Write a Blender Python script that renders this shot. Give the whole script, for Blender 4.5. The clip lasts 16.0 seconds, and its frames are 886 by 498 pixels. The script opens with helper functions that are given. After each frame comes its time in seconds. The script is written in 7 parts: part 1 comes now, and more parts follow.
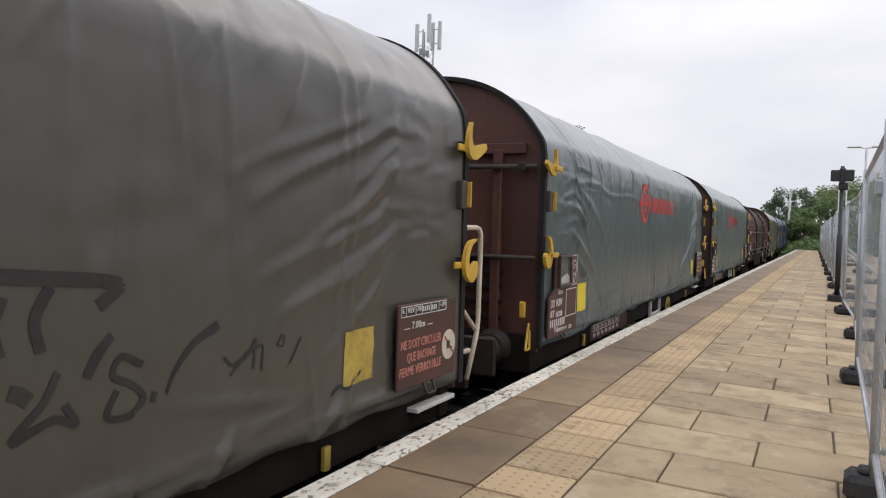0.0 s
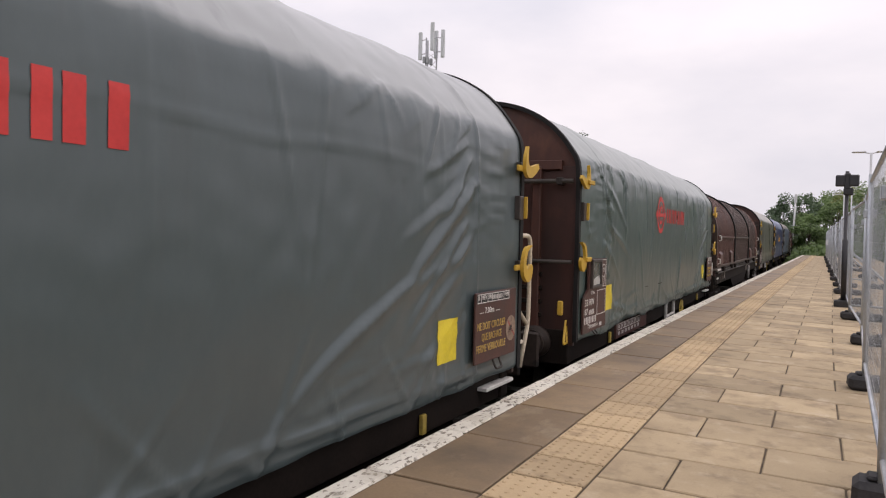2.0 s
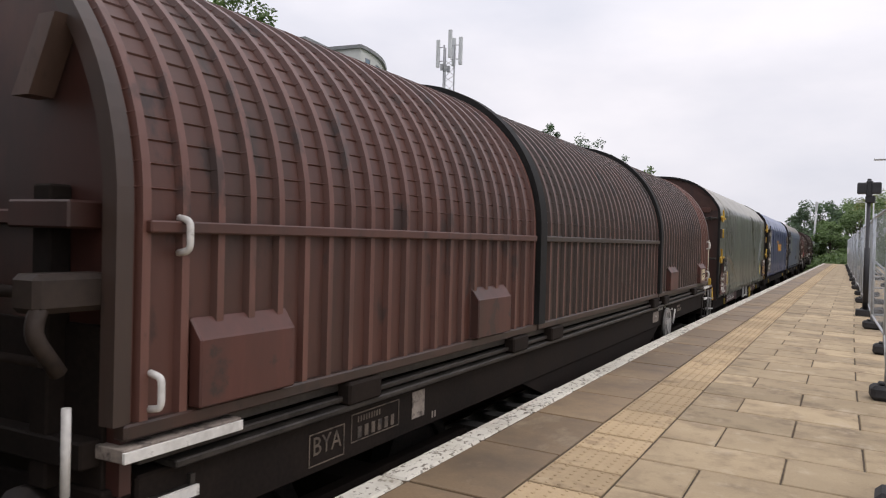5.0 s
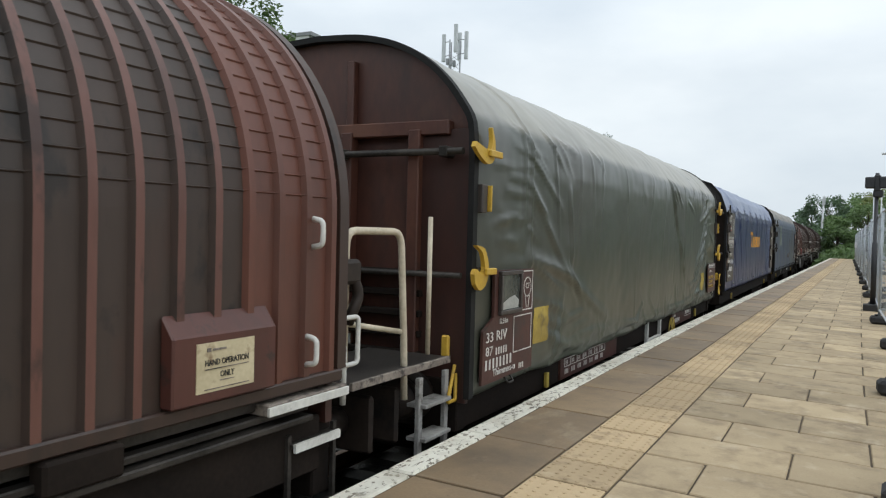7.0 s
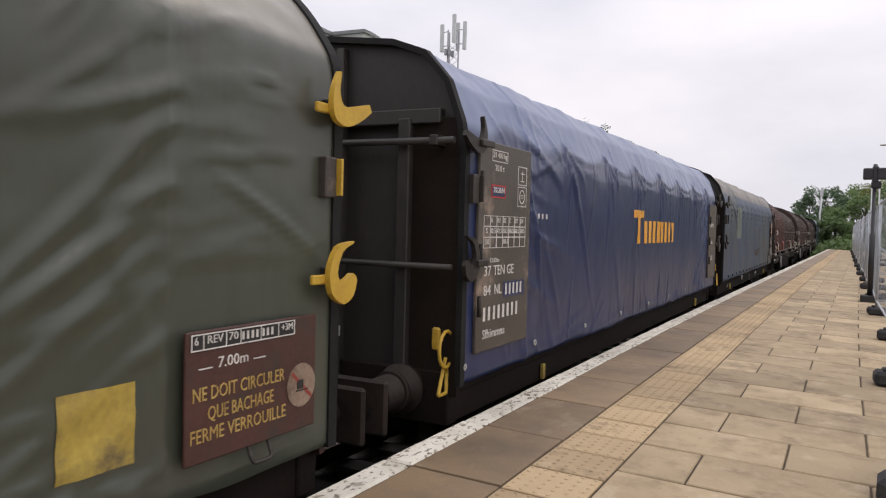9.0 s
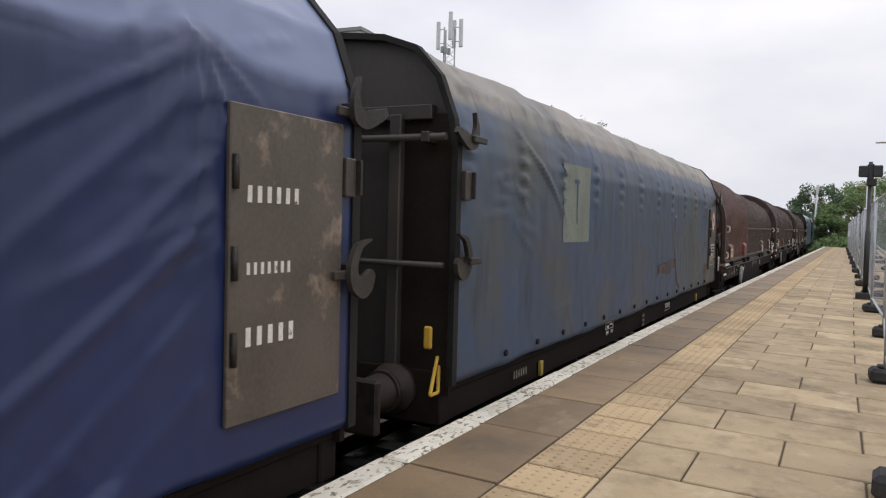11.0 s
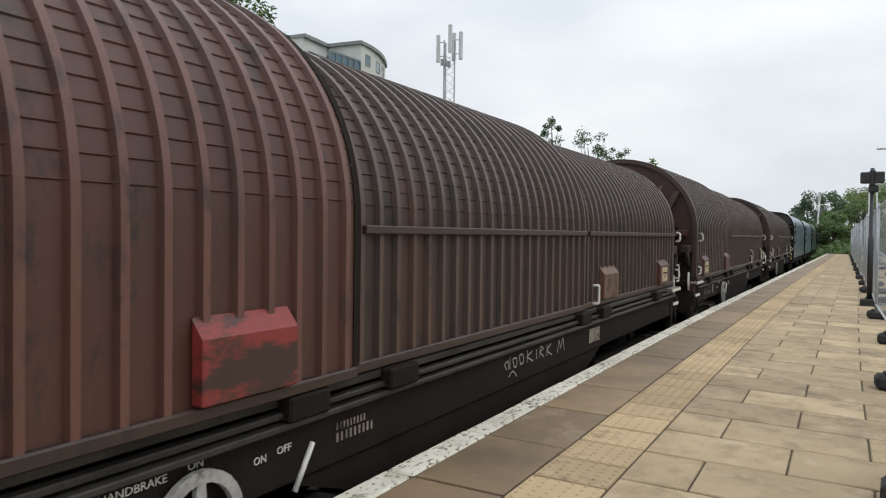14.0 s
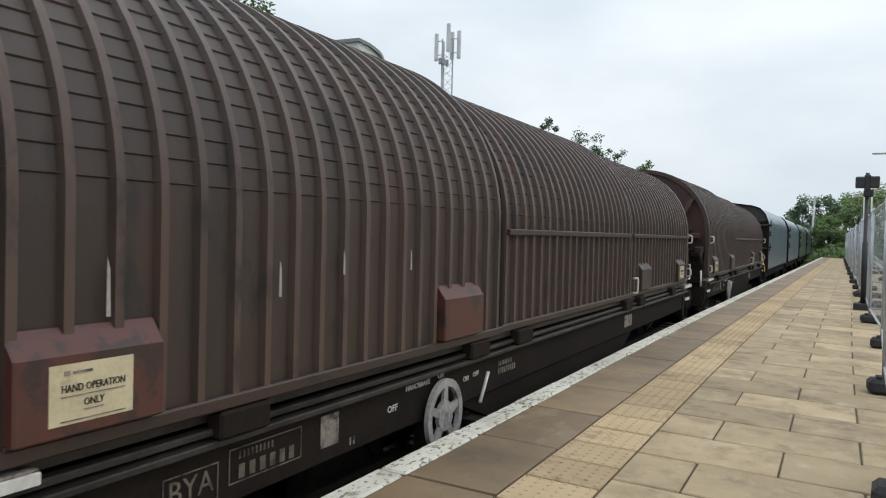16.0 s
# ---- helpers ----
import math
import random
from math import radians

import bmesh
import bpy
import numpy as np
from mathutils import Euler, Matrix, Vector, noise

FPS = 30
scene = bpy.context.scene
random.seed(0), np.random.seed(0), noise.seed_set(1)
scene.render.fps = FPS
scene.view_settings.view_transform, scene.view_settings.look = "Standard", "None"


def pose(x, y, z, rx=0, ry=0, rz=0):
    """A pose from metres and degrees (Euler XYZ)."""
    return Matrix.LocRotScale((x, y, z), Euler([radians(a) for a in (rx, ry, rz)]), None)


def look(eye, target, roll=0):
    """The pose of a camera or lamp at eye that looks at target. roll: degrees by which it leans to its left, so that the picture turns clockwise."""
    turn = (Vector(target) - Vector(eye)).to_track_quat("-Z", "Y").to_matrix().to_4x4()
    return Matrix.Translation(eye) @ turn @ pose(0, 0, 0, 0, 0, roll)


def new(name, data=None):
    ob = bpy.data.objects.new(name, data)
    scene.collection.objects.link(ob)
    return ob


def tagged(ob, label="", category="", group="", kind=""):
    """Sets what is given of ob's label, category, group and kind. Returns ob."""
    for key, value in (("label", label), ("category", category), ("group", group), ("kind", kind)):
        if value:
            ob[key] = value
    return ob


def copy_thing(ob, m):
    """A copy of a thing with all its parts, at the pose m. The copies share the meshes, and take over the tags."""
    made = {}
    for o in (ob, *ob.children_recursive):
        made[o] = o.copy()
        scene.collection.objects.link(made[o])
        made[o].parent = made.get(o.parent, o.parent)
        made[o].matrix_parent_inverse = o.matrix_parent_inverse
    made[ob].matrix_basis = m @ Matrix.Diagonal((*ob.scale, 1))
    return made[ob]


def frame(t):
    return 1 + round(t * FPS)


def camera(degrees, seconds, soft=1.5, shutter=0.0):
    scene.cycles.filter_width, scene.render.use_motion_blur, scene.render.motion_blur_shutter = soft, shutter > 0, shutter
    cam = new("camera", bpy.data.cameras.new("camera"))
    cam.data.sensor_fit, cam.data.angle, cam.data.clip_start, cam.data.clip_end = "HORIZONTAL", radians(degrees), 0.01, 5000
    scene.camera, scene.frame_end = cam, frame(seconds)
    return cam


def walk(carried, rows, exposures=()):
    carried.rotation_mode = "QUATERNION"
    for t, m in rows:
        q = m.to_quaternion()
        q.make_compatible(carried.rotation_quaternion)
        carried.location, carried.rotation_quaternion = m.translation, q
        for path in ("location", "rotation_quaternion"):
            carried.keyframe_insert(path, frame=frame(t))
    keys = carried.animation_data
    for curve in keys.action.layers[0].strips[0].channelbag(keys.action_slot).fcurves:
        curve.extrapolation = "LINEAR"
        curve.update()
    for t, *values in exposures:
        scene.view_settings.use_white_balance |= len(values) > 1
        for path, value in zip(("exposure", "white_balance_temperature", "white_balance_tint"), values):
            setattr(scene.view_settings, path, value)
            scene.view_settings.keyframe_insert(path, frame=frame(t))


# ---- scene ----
cam = camera(60.8, 16.0, soft=1.15, shutter=0.03)
walk(cam, [
    (0, pose(0, 0, 1.212, 88.10, -1.64, 26.12)),
    (0.5, pose(0, 0, 1.212, 88.13, -1.90, 26.76)),
    (1, pose(0, 0, 1.212, 88.43, -1.79, 26.82)),
    (1.5, pose(0, 0, 1.212, 88.49, -1.75, 26.84)),
    (2, pose(0, 0, 1.212, 88.66, -1.31, 26.45)),
    (2.5, pose(0, 0, 1.212, 89.01, -1.21, 26.67)),
    (3, pose(0, 0, 1.212, 88.97, -1.21, 27.30)),
    (3.5, pose(0, 0, 1.212, 89.13, -0.65, 27.69)),
    (4, pose(0, 0, 1.212, 88.92, -1.51, 27.46)),
    (6.5, pose(0, 0, 1.212, 89.51, -1.37, 28.18)),
    (7, pose(0, 0, 1.212, 88.75, -1.45, 28.18)),
    (7.5, pose(0, 0, 1.212, 88.53, -1.31, 28.23)),
    (8, pose(0, 0, 1.212, 88.29, -1.16, 27.85)),
    (8.5, pose(0, 0, 1.212, 88.89, -1.24, 28.80)),
    (9, pose(0, 0, 1.212, 88.06, -1.50, 28.04)),
    (9.5, pose(0, 0, 1.212, 87.85, -1.63, 27.71)),
    (12, pose(0, 0, 1.212, 87.94, -1.27, 27.70)),
    (12.5, pose(0, 0, 1.212, 87.91, -1.17, 27.57)),
    (13, pose(0, 0, 1.212, 88.24, -1.04, 27.77)),
    (13.5, pose(0, 0, 1.212, 88.49, -1.05, 27.76)),
    (14, pose(0, 0, 1.212, 88.79, -0.72, 27.94)),
    (14.5, pose(0, 0, 1.212, 88.67, -0.90, 27.70)),
    (15, pose(0, 0, 1.212, 88.68, -1.31, 27.75)),
    (15.5, pose(0, 0, 1.212, 88.59, -1.60, 27.58)),
    (16, pose(0, 0, 1.212, 88.71, -1.47, 27.62)),
], exposures=[
    (0, 0.0, 6569, 15.9), (0.5, 0.0, 6522, 16.7), (1, 0.0, 6522, 16.7), (1.5, 0.0, 6868, 21.6), (2, 0.0, 6868, 21.6),
    (2.5, 0.0, 7007, 22.9), (3, 0.0, 6977, 20.1), (3.5, 0.0, 6774, 21.3), (4, 0.0, 6868, 21.6), (6.5, 0.0, 6248, 6.8),
    (7, 0.0, 6272, 5.5), (7.5, 0.0, 6288, 8.0), (8, 0.0, 6442, 14.5), (8.5, 0.0, 6562, 17.8), (9, 0.0, 6742, 18.5),
    (9.5, 0.0, 6602, 18.8), (12, 0.0, 6700, 13.0), (12.5, 0.0, 7307, 18.6), (13, 0.0, 7458, 19.9), (13.5, 0.0, 7110, 18.9),
    (14, 0.0, 6509, 8.1), (14.5, 0.0, 6373, 8.4), (15, 0.0, 6248, 6.8), (15.5, 0.0, 6337, 5.3), (16, 0.0, 6292, 6.1)])

# ---- world and light ----
world = bpy.data.worlds.new("overcast")
scene.world = world
world.use_nodes = True
wn, wl = world.node_tree.nodes, world.node_tree.links
wn.clear()
w_out = wn.new("ShaderNodeOutputWorld")
w_bg = wn.new("ShaderNodeBackground")
w_sky = wn.new("ShaderNodeTexSky")
w_sky.sky_type = "NISHITA"
w_sky.sun_disc = False
w_sky.sun_elevation, w_sky.sun_rotation = radians(48), radians(70)
w_sky.dust_density, w_sky.air_density = 3.0, 1.0
w_tc = wn.new("ShaderNodeTexCoord")
w_map = wn.new("ShaderNodeMapping")
w_map.inputs["Scale"].default_value = (1.0, 1.0, 2.6)
w_noise = wn.new("ShaderNodeTexNoise")
w_noise.inputs["Scale"].default_value = 2.2
w_noise.inputs["Detail"].default_value = 6.0
w_noise.inputs["Roughness"].default_value = 0.5
w_ramp = wn.new("ShaderNodeValToRGB")
w_ramp.color_ramp.elements[0].position, w_ramp.color_ramp.elements[0].color = 0.36, (8.0, 8.5, 9.2, 1)
w_ramp.color_ramp.elements[1].position, w_ramp.color_ramp.elements[1].color = 0.66, (10.6, 10.8, 11.1, 1)
w_mix = wn.new("ShaderNodeMix")
w_mix.data_type = "RGBA"
w_mix.inputs["Factor"].default_value = 0.9
wl.new(w_tc.outputs["Generated"], w_map.inputs["Vector"])
wl.new(w_map.outputs["Vector"], w_noise.inputs["Vector"])
wl.new(w_noise.outputs["Fac"], w_ramp.inputs["Fac"])
wl.new(w_sky.outputs["Color"], w_mix.inputs["A"])
wl.new(w_ramp.outputs["Color"], w_mix.inputs["B"])
w_sep = wn.new("ShaderNodeSeparateXYZ")
w_up = wn.new("ShaderNodeMapRange")
w_up.inputs["From Min"].default_value, w_up.inputs["From Max"].default_value = 0.2, 1.0
w_up.inputs["To Min"].default_value, w_up.inputs["To Max"].default_value = 1.0, 1.75
w_mul = wn.new("ShaderNodeVectorMath")
w_mul.operation = "SCALE"
wl.new(w_tc.outputs["Generated"], w_sep.inputs["Vector"])
wl.new(w_sep.outputs["Z"], w_up.inputs["Value"])
wl.new(w_mix.outputs["Result"], w_mul.inputs[0])
wl.new(w_up.outputs["Result"], w_mul.inputs["Scale"])
wl.new(w_mul.outputs["Vector"], w_bg.inputs["Color"])
w_bg.inputs["Strength"].default_value = 0.096
wl.new(w_bg.outputs["Background"], w_out.inputs["Surface"])

sun_data = bpy.data.lights.new("sun", "SUN")
sun_data.energy, sun_data.angle, sun_data.color = 0.5, radians(30), (1.0, 0.96, 0.9)
sun = new("sun", sun_data)
sun.matrix_world = look((20, 8, 30), (0, 12, 0))

# ---- helpers of this scene ----
RNG = random.Random(7)


def link_bm(name, bm, mat, parent=None, label="", smooth=False):
    me = bpy.data.meshes.new(name)
    bm.normal_update()
    bm.to_mesh(me)
    bm.free()
    for m in (mat if isinstance(mat, (list, tuple)) else [mat]):
        me.materials.append(m)
    if smooth:
        for f in me.polygons:
            f.use_smooth = True
    ob = new(name, me)
    if parent is not None:
        ob.parent = parent
    if label:
        ob["label"] = label
    return ob


def part(name, bm, mat, parent, label="", smooth=False):
    return link_bm(name, bm, mat, parent, label, smooth)


def clone(ob, parent, m):
    """One more object on the same mesh."""
    o = new(ob.name.split(".")[0], ob.data)
    o.parent = parent
    o.matrix_basis = m
    return o


def empty(name, m=None):
    ob = new(name)
    ob.empty_display_size = 0.2
    if m is not None:
        ob.matrix_basis = m
    return ob


def add_box(bm, lo, hi, bevel=0.0, mat=0):
    v = [bm.verts.new((x, y, z)) for x in (lo[0], hi[0]) for y in (lo[1], hi[1]) for z in (lo[2], hi[2])]
    faces = []
    for q in ((0, 1, 3, 2), (4, 6, 7, 5), (0, 4, 5, 1), (2, 3, 7, 6), (0, 2, 6, 4), (1, 5, 7, 3)):
        f = bm.faces.new([v[i] for i in q])
        f.material_index = mat
        faces.append(f)
    if bevel:
        edges = list({e for f in faces for e in f.edges})
        bmesh.ops.bevel(bm, geom=edges, offset=bevel, segments=1, affect="EDGES", profile=0.5)
    return bm


def box(lo, hi, bevel=0.0):
    return add_box(bmesh.new(), lo, hi, bevel)


def add_tube(bm, pts, r, n=8, cap=True, mat=0):
    """A round bar along a list of points; r is one radius or one a point."""
    pts = [Vector(p) for p in pts]
    rings = []
    side = None
    for i, p in enumerate(pts):
        d = (pts[min(i + 1, len(pts) - 1)] - pts[max(i - 1, 0)]).normalized()
        if side is None:
            side = d.orthogonal().normalized()
        side = (side - d * side.dot(d)).normalized()
        up = d.cross(side)
        rr = r[i] if isinstance(r, (list, tuple)) else r
        rings.append([bm.verts.new(p + (side * math.cos(a) + up * math.sin(a)) * rr) for a in [2 * math.pi * k / n for k in range(n)]])
    for a, b in zip(rings, rings[1:]):
        for k in range(n):
            f = bm.faces.new((a[k], a[(k + 1) % n], b[(k + 1) % n], b[k]))
            f.smooth = True
            f.material_index = mat
    if cap:
        bm.faces.new(rings[0][::-1]).material_index = mat
        bm.faces.new(rings[-1]).material_index = mat
    return bm


def tube(pts, r, n=8):
    return add_tube(bmesh.new(), pts, r, n)


def rounded(pts, r=0.06, n=4):
    """Points of a bent bar, its corners rounded."""
    pts = [Vector(p) for p in pts]
    out = [pts[0]]
    for a, b, c in zip(pts, pts[1:], pts[2:]):
        p, q = b + (a - b).normalized() * r, b + (c - b).normalized() * r
        for i in range(n + 1):
            t = i / n
            out.append(p * (1 - t) ** 2 + b * 2 * t * (1 - t) + q * t * t)
    return out + [pts[-1]]


def add_disc(bm, c, r0, r1, x0, x1, n=20, mat=0):
    """A ring or disc whose axis is x."""
    def ring(r, x):
        return [bm.verts.new((c[0] + x, c[1] + r * math.cos(2 * math.pi * k / n), c[2] + r * math.sin(2 * math.pi * k / n))) for k in range(n)]
    A, B = ring(r1, x0), ring(r1, x1)
    for k in range(n):
        bm.faces.new((A[k], A[(k + 1) % n], B[(k + 1) % n], B[k])).material_index = mat
    if r0 > 0:
        C, D = ring(r0, x0), ring(r0, x1)
        for k in range(n):
            j = (k + 1) % n
            bm.faces.new((C[j], C[k], D[k], D[j])).material_index = mat
            bm.faces.new((B[k], B[j], D[j], D[k])).material_index = mat
            bm.faces.new((A[j], A[k], C[k], C[j])).material_index = mat
    else:
        bm.faces.new(B).material_index = mat
        bm.faces.new(A[::-1]).material_index = mat
    return bm


def text_mesh(body, size, depth=0.003):
    """The built-in font's letters as a mesh that lies in the plane x, z of the side of a wagon (reads along -y to the eye)."""
    cu = bpy.data.curves.new("letters", "FONT")
    cu.body, cu.size, cu.extrude, cu.resolution_u = body, size, depth, 2
    cu.align_x, cu.align_y = "LEFT", "BOTTOM"
    ob = bpy.data.objects.new("letters", cu)
    scene.collection.objects.link(ob)
    me = bpy.data.meshes.new_from_object(ob.evaluated_get(bpy.context.evaluated_depsgraph_get()))
    bpy.data.objects.remove(ob)
    bpy.data.curves.remove(cu)
    return me


# ---- materials ----
def material(name, rough=0.7, metal=0.0):
    m = bpy.data.materials.new(name)
    m.use_nodes = True
    b = m.node_tree.nodes["Principled BSDF"]
    b.inputs["Roughness"].default_value, b.inputs["Metallic"].default_value = rough, metal
    return m, m.node_tree.nodes, m.node_tree.links, b


def surface(name, a, b, rough=0.7, metal=0.0, big=1.5, fine=40.0, contrast=0.5, bump=0.2, depth=0.01, stain=None, stain_at=0.6, stain_scale=3.0,
            streak=(1, 1, 1), rand=0.0, rough_var=0.1, stain_soft=0.12, spec=0.5):
    """Two tones mixed by a coarse and a fine noise, with stains of their own, relief and uneven gloss."""
    m, n, l, bs = material(name, rough, metal)
    tc = n.new("ShaderNodeTexCoord")
    mp = n.new("ShaderNodeMapping")
    mp.inputs["Scale"].default_value = streak
    l.new(tc.outputs["Object"], mp.inputs["Vector"])
    oi = n.new("ShaderNodeObjectInfo")
    ad = n.new("ShaderNodeVectorMath")
    ad.operation = "MULTIPLY_ADD"
    ad.inputs[1].default_value = (1, 1, 1)
    sc = n.new("ShaderNodeMath")
    sc.operation = "MULTIPLY"
    sc.inputs[1].default_value = 37.0
    l.new(oi.outputs["Random"], sc.inputs[0])
    l.new(mp.outputs["Vector"], ad.inputs[0])
    l.new(sc.outputs[0], ad.inputs[2])
    n1, n2 = n.new("ShaderNodeTexNoise"), n.new("ShaderNodeTexNoise")
    n1.inputs["Scale"].default_value, n1.inputs["Detail"].default_value = big, 5
    n2.inputs["Scale"].default_value, n2.inputs["Detail"].default_value = fine, 4
    for t in (n1, n2):
        l.new(ad.outputs[0], t.inputs["Vector"])
    mx = n.new("ShaderNodeMath")
    mx.operation = "MULTIPLY_ADD"
    mx.inputs[1].default_value = 0.35
    l.new(n2.outputs["Fac"], mx.inputs[0])
    s1 = n.new("ShaderNodeMath")
    s1.operation = "MULTIPLY"
    s1.inputs[1].default_value = 0.65
    l.new(n1.outputs["Fac"], s1.inputs[0])
    l.new(s1.outputs[0], mx.inputs[2])
    rp = n.new("ShaderNodeValToRGB")
    e = rp.color_ramp.elements
    e[0].position, e[0].color = 0.5 - contrast / 4, (*a, 1)
    e[1].position, e[1].color = 0.5 + contrast / 4, (*b, 1)
    l.new(mx.outputs[0], rp.inputs["Fac"])
    col = rp.outputs["Color"]
    if stain:
        n3 = n.new("ShaderNodeTexNoise")
        n3.inputs["Scale"].default_value, n3.inputs["Detail"].default_value = stain_scale, 7
        n3.inputs["Roughness"].default_value = 0.65
        l.new(ad.outputs[0], n3.inputs["Vector"])
        mr = n.new("ShaderNodeMapRange")
        mr.inputs["From Min"].default_value, mr.inputs["From Max"].default_value = stain_at, stain_at + stain_soft
        l.new(n3.outputs["Fac"], mr.inputs["Value"])
        mm = n.new("ShaderNodeMix")
        mm.data_type = "RGBA"
        mm.inputs["B"].default_value = (*stain, 1)
        l.new(mr.outputs["Result"], mm.inputs["Factor"])
        l.new(col, mm.inputs["A"])
        col = mm.outputs["Result"]
    if rand:
        hs = n.new("ShaderNodeHueSaturation")
        mr = n.new("ShaderNodeMapRange")
        mr.inputs["To Min"].default_value, mr.inputs["To Max"].default_value = 1 - rand, 1 + rand
        l.new(oi.outputs["Random"], mr.inputs["Value"])
        l.new(mr.outputs["Result"], hs.inputs["Value"])
        l.new(col, hs.inputs["Color"])
        col = hs.outputs["Color"]
    l.new(col, bs.inputs["Base Color"])
    bs.inputs["Specular IOR Level"].default_value = spec
    rr = n.new("ShaderNodeMapRange")
    rr.inputs["To Min"].default_value, rr.inputs["To Max"].default_value = rough - rough_var, min(1.0, rough + rough_var)
    l.new(n1.outputs["Fac"], rr.inputs["Value"])
    l.new(rr.outputs["Result"], bs.inputs["Roughness"])
    if bump:
        bp = n.new("ShaderNodeBump")
        bp.inputs["Strength"].default_value, bp.inputs["Distance"].default_value = bump, depth
        l.new(mx.outputs[0], bp.inputs["Height"])
        l.new(bp.outputs["Normal"], bs.inputs["Normal"])
    return m


def add_stain(m, color, at, scale, soft=0.1, streak=(1, 1, 1), amount=1.0):
    """One more layer of stains over a material, with a noise of its own."""
    n, l = m.node_tree.nodes, m.node_tree.links
    bs = n["Principled BSDF"]
    col = bs.inputs["Base Color"].links[0].from_socket
    tc, mp, ns, mr, mx = (n.new("ShaderNode" + k) for k in ("TexCoord", "Mapping", "TexNoise", "MapRange", "Mix"))
    mp.inputs["Scale"].default_value = streak
    mp.inputs["Location"].default_value = (3.7 * scale, 1.3, 5.1)
    ns.inputs["Scale"].default_value, ns.inputs["Detail"].default_value, ns.inputs["Roughness"].default_value = scale, 7, 0.62
    mr.inputs["From Min"].default_value, mr.inputs["From Max"].default_value = at, at + soft
    mr.inputs["To Max"].default_value = amount
    mx.data_type = "RGBA"
    mx.inputs["B"].default_value = (*color, 1)
    oi, sc, ad = (n.new("ShaderNode" + k) for k in ("ObjectInfo", "Math", "VectorMath"))
    sc.operation = "MULTIPLY"
    sc.inputs[1].default_value = 53.0
    l.new(oi.outputs["Random"], sc.inputs[0])
    l.new(tc.outputs["Object"], mp.inputs["Vector"])
    l.new(mp.outputs["Vector"], ad.inputs[0])
    l.new(sc.outputs[0], ad.inputs[1])
    l.new(ad.outputs[0], ns.inputs["Vector"])
    l.new(ns.outputs["Fac"], mr.inputs["Value"])
    l.new(mr.outputs["Result"], mx.inputs["Factor"])
    l.new(col, mx.inputs["A"])
    l.new(mx.outputs["Result"], bs.inputs["Base Color"])


M_SLAB = surface("paving_slab", (0.31, 0.232, 0.136), (0.45, 0.35, 0.218), 0.85, big=2.5, fine=110, contrast=0.9, bump=0.5, depth=0.004,
                 stain=(0.225, 0.168, 0.103), stain_at=0.48, stain_scale=3.2, rand=0.20, stain_soft=0.2)
add_stain(M_SLAB, (0.52, 0.43, 0.31), 0.56, 4.5, 0.16, (1, 1, 1), 0.55)
add_stain(M_SLAB, (0.10, 0.072, 0.045), 0.66, 75, 0.05, (1, 1, 1), 0.75)
add_stain(M_SLAB, (0.14, 0.11, 0.06), 0.64, 8, 0.1, (1, 1, 1), 0.6)
M_TACTILE = surface("tactile_slab", (0.37, 0.268, 0.150), (0.50, 0.375, 0.225), 0.85, big=3, fine=110, contrast=0.9, bump=0.4, depth=0.003,
                    stain=(0.26, 0.185, 0.108), stain_at=0.55, stain_scale=3, rand=0.17)
add_stain(M_TACTILE, (0.10, 0.07, 0.042), 0.67, 70, 0.05, (1, 1, 1), 0.7)
add_stain(M_TACTILE, (0.50, 0.40, 0.27), 0.60, 5, 0.14, (1, 1, 1), 0.5)
M_JOINT = surface("joint_sand", (0.045, 0.032, 0.019), (0.10, 0.072, 0.042), 0.95, big=4, fine=60)
add_stain(M_JOINT, (0.22, 0.17, 0.105), 0.60, 5, 0.12, (1, 1, 1), 0.7)
M_STRIP = surface("edge_concrete", (0.180, 0.122, 0.067), (0.272, 0.192, 0.110), 0.6, big=1.2, fine=70, contrast=0.9, bump=0.15, depth=0.003,
                  stain=(0.105, 0.076, 0.050), stain_at=0.50, stain_scale=1.1, rand=0.16, stain_soft=0.25)
add_stain(M_STRIP, (0.33, 0.26, 0.17), 0.58, 2.2, 0.12, (1.6, 0.7, 1), 0.7)
add_stain(M_STRIP, (0.045, 0.036, 0.028), 0.66, 14, 0.06, (1, 1, 1), 0.6)
M_COPING = surface("worn_white_paint", (0.54, 0.51, 0.43), (0.70, 0.67, 0.58), 0.8, big=3, fine=90, contrast=0.8, bump=0.3, depth=0.003,
                   stain=(0.17, 0.145, 0.11), stain_at=0.555, stain_scale=24, stain_soft=0.04, rand=0.06, streak=(1.4, 0.7, 1))
add_stain(M_COPING, (0.13, 0.11, 0.085), 0.59, 9, 0.05, (1.2, 0.8, 1), 0.8)
add_stain(M_COPING, (0.40, 0.36, 0.28), 0.52, 3, 0.2, (1, 1, 1), 0.7)
M_WALLFACE = surface("platform_face", (0.05, 0.045, 0.04), (0.11, 0.1, 0.085), 0.9, big=1.5, fine=30)
# Ballast colour lowered to carry the shade beneath and between the wagons.
M_BALLAST = surface("ballast", (0.011, 0.0095, 0.008), (0.036, 0.031, 0.026), 0.95, big=14, fine=40, contrast=0.6, bump=1.0, depth=0.05)
M_GROUND = surface("rough_grass", (0.05, 0.07, 0.025), (0.10, 0.11, 0.045), 0.95, big=0.3, fine=8, bump=0.6, depth=0.1)
M_RAIL = surface("rail_steel", (0.10, 0.06, 0.04), (0.18, 0.11, 0.07), 0.6, 0.6)
M_SLEEPER = surface("oily_sleeper", (0.03, 0.027, 0.023), (0.07, 0.062, 0.052), 0.9)

# ---- platform ----
Y0, Y1 = -8.0, 66.0


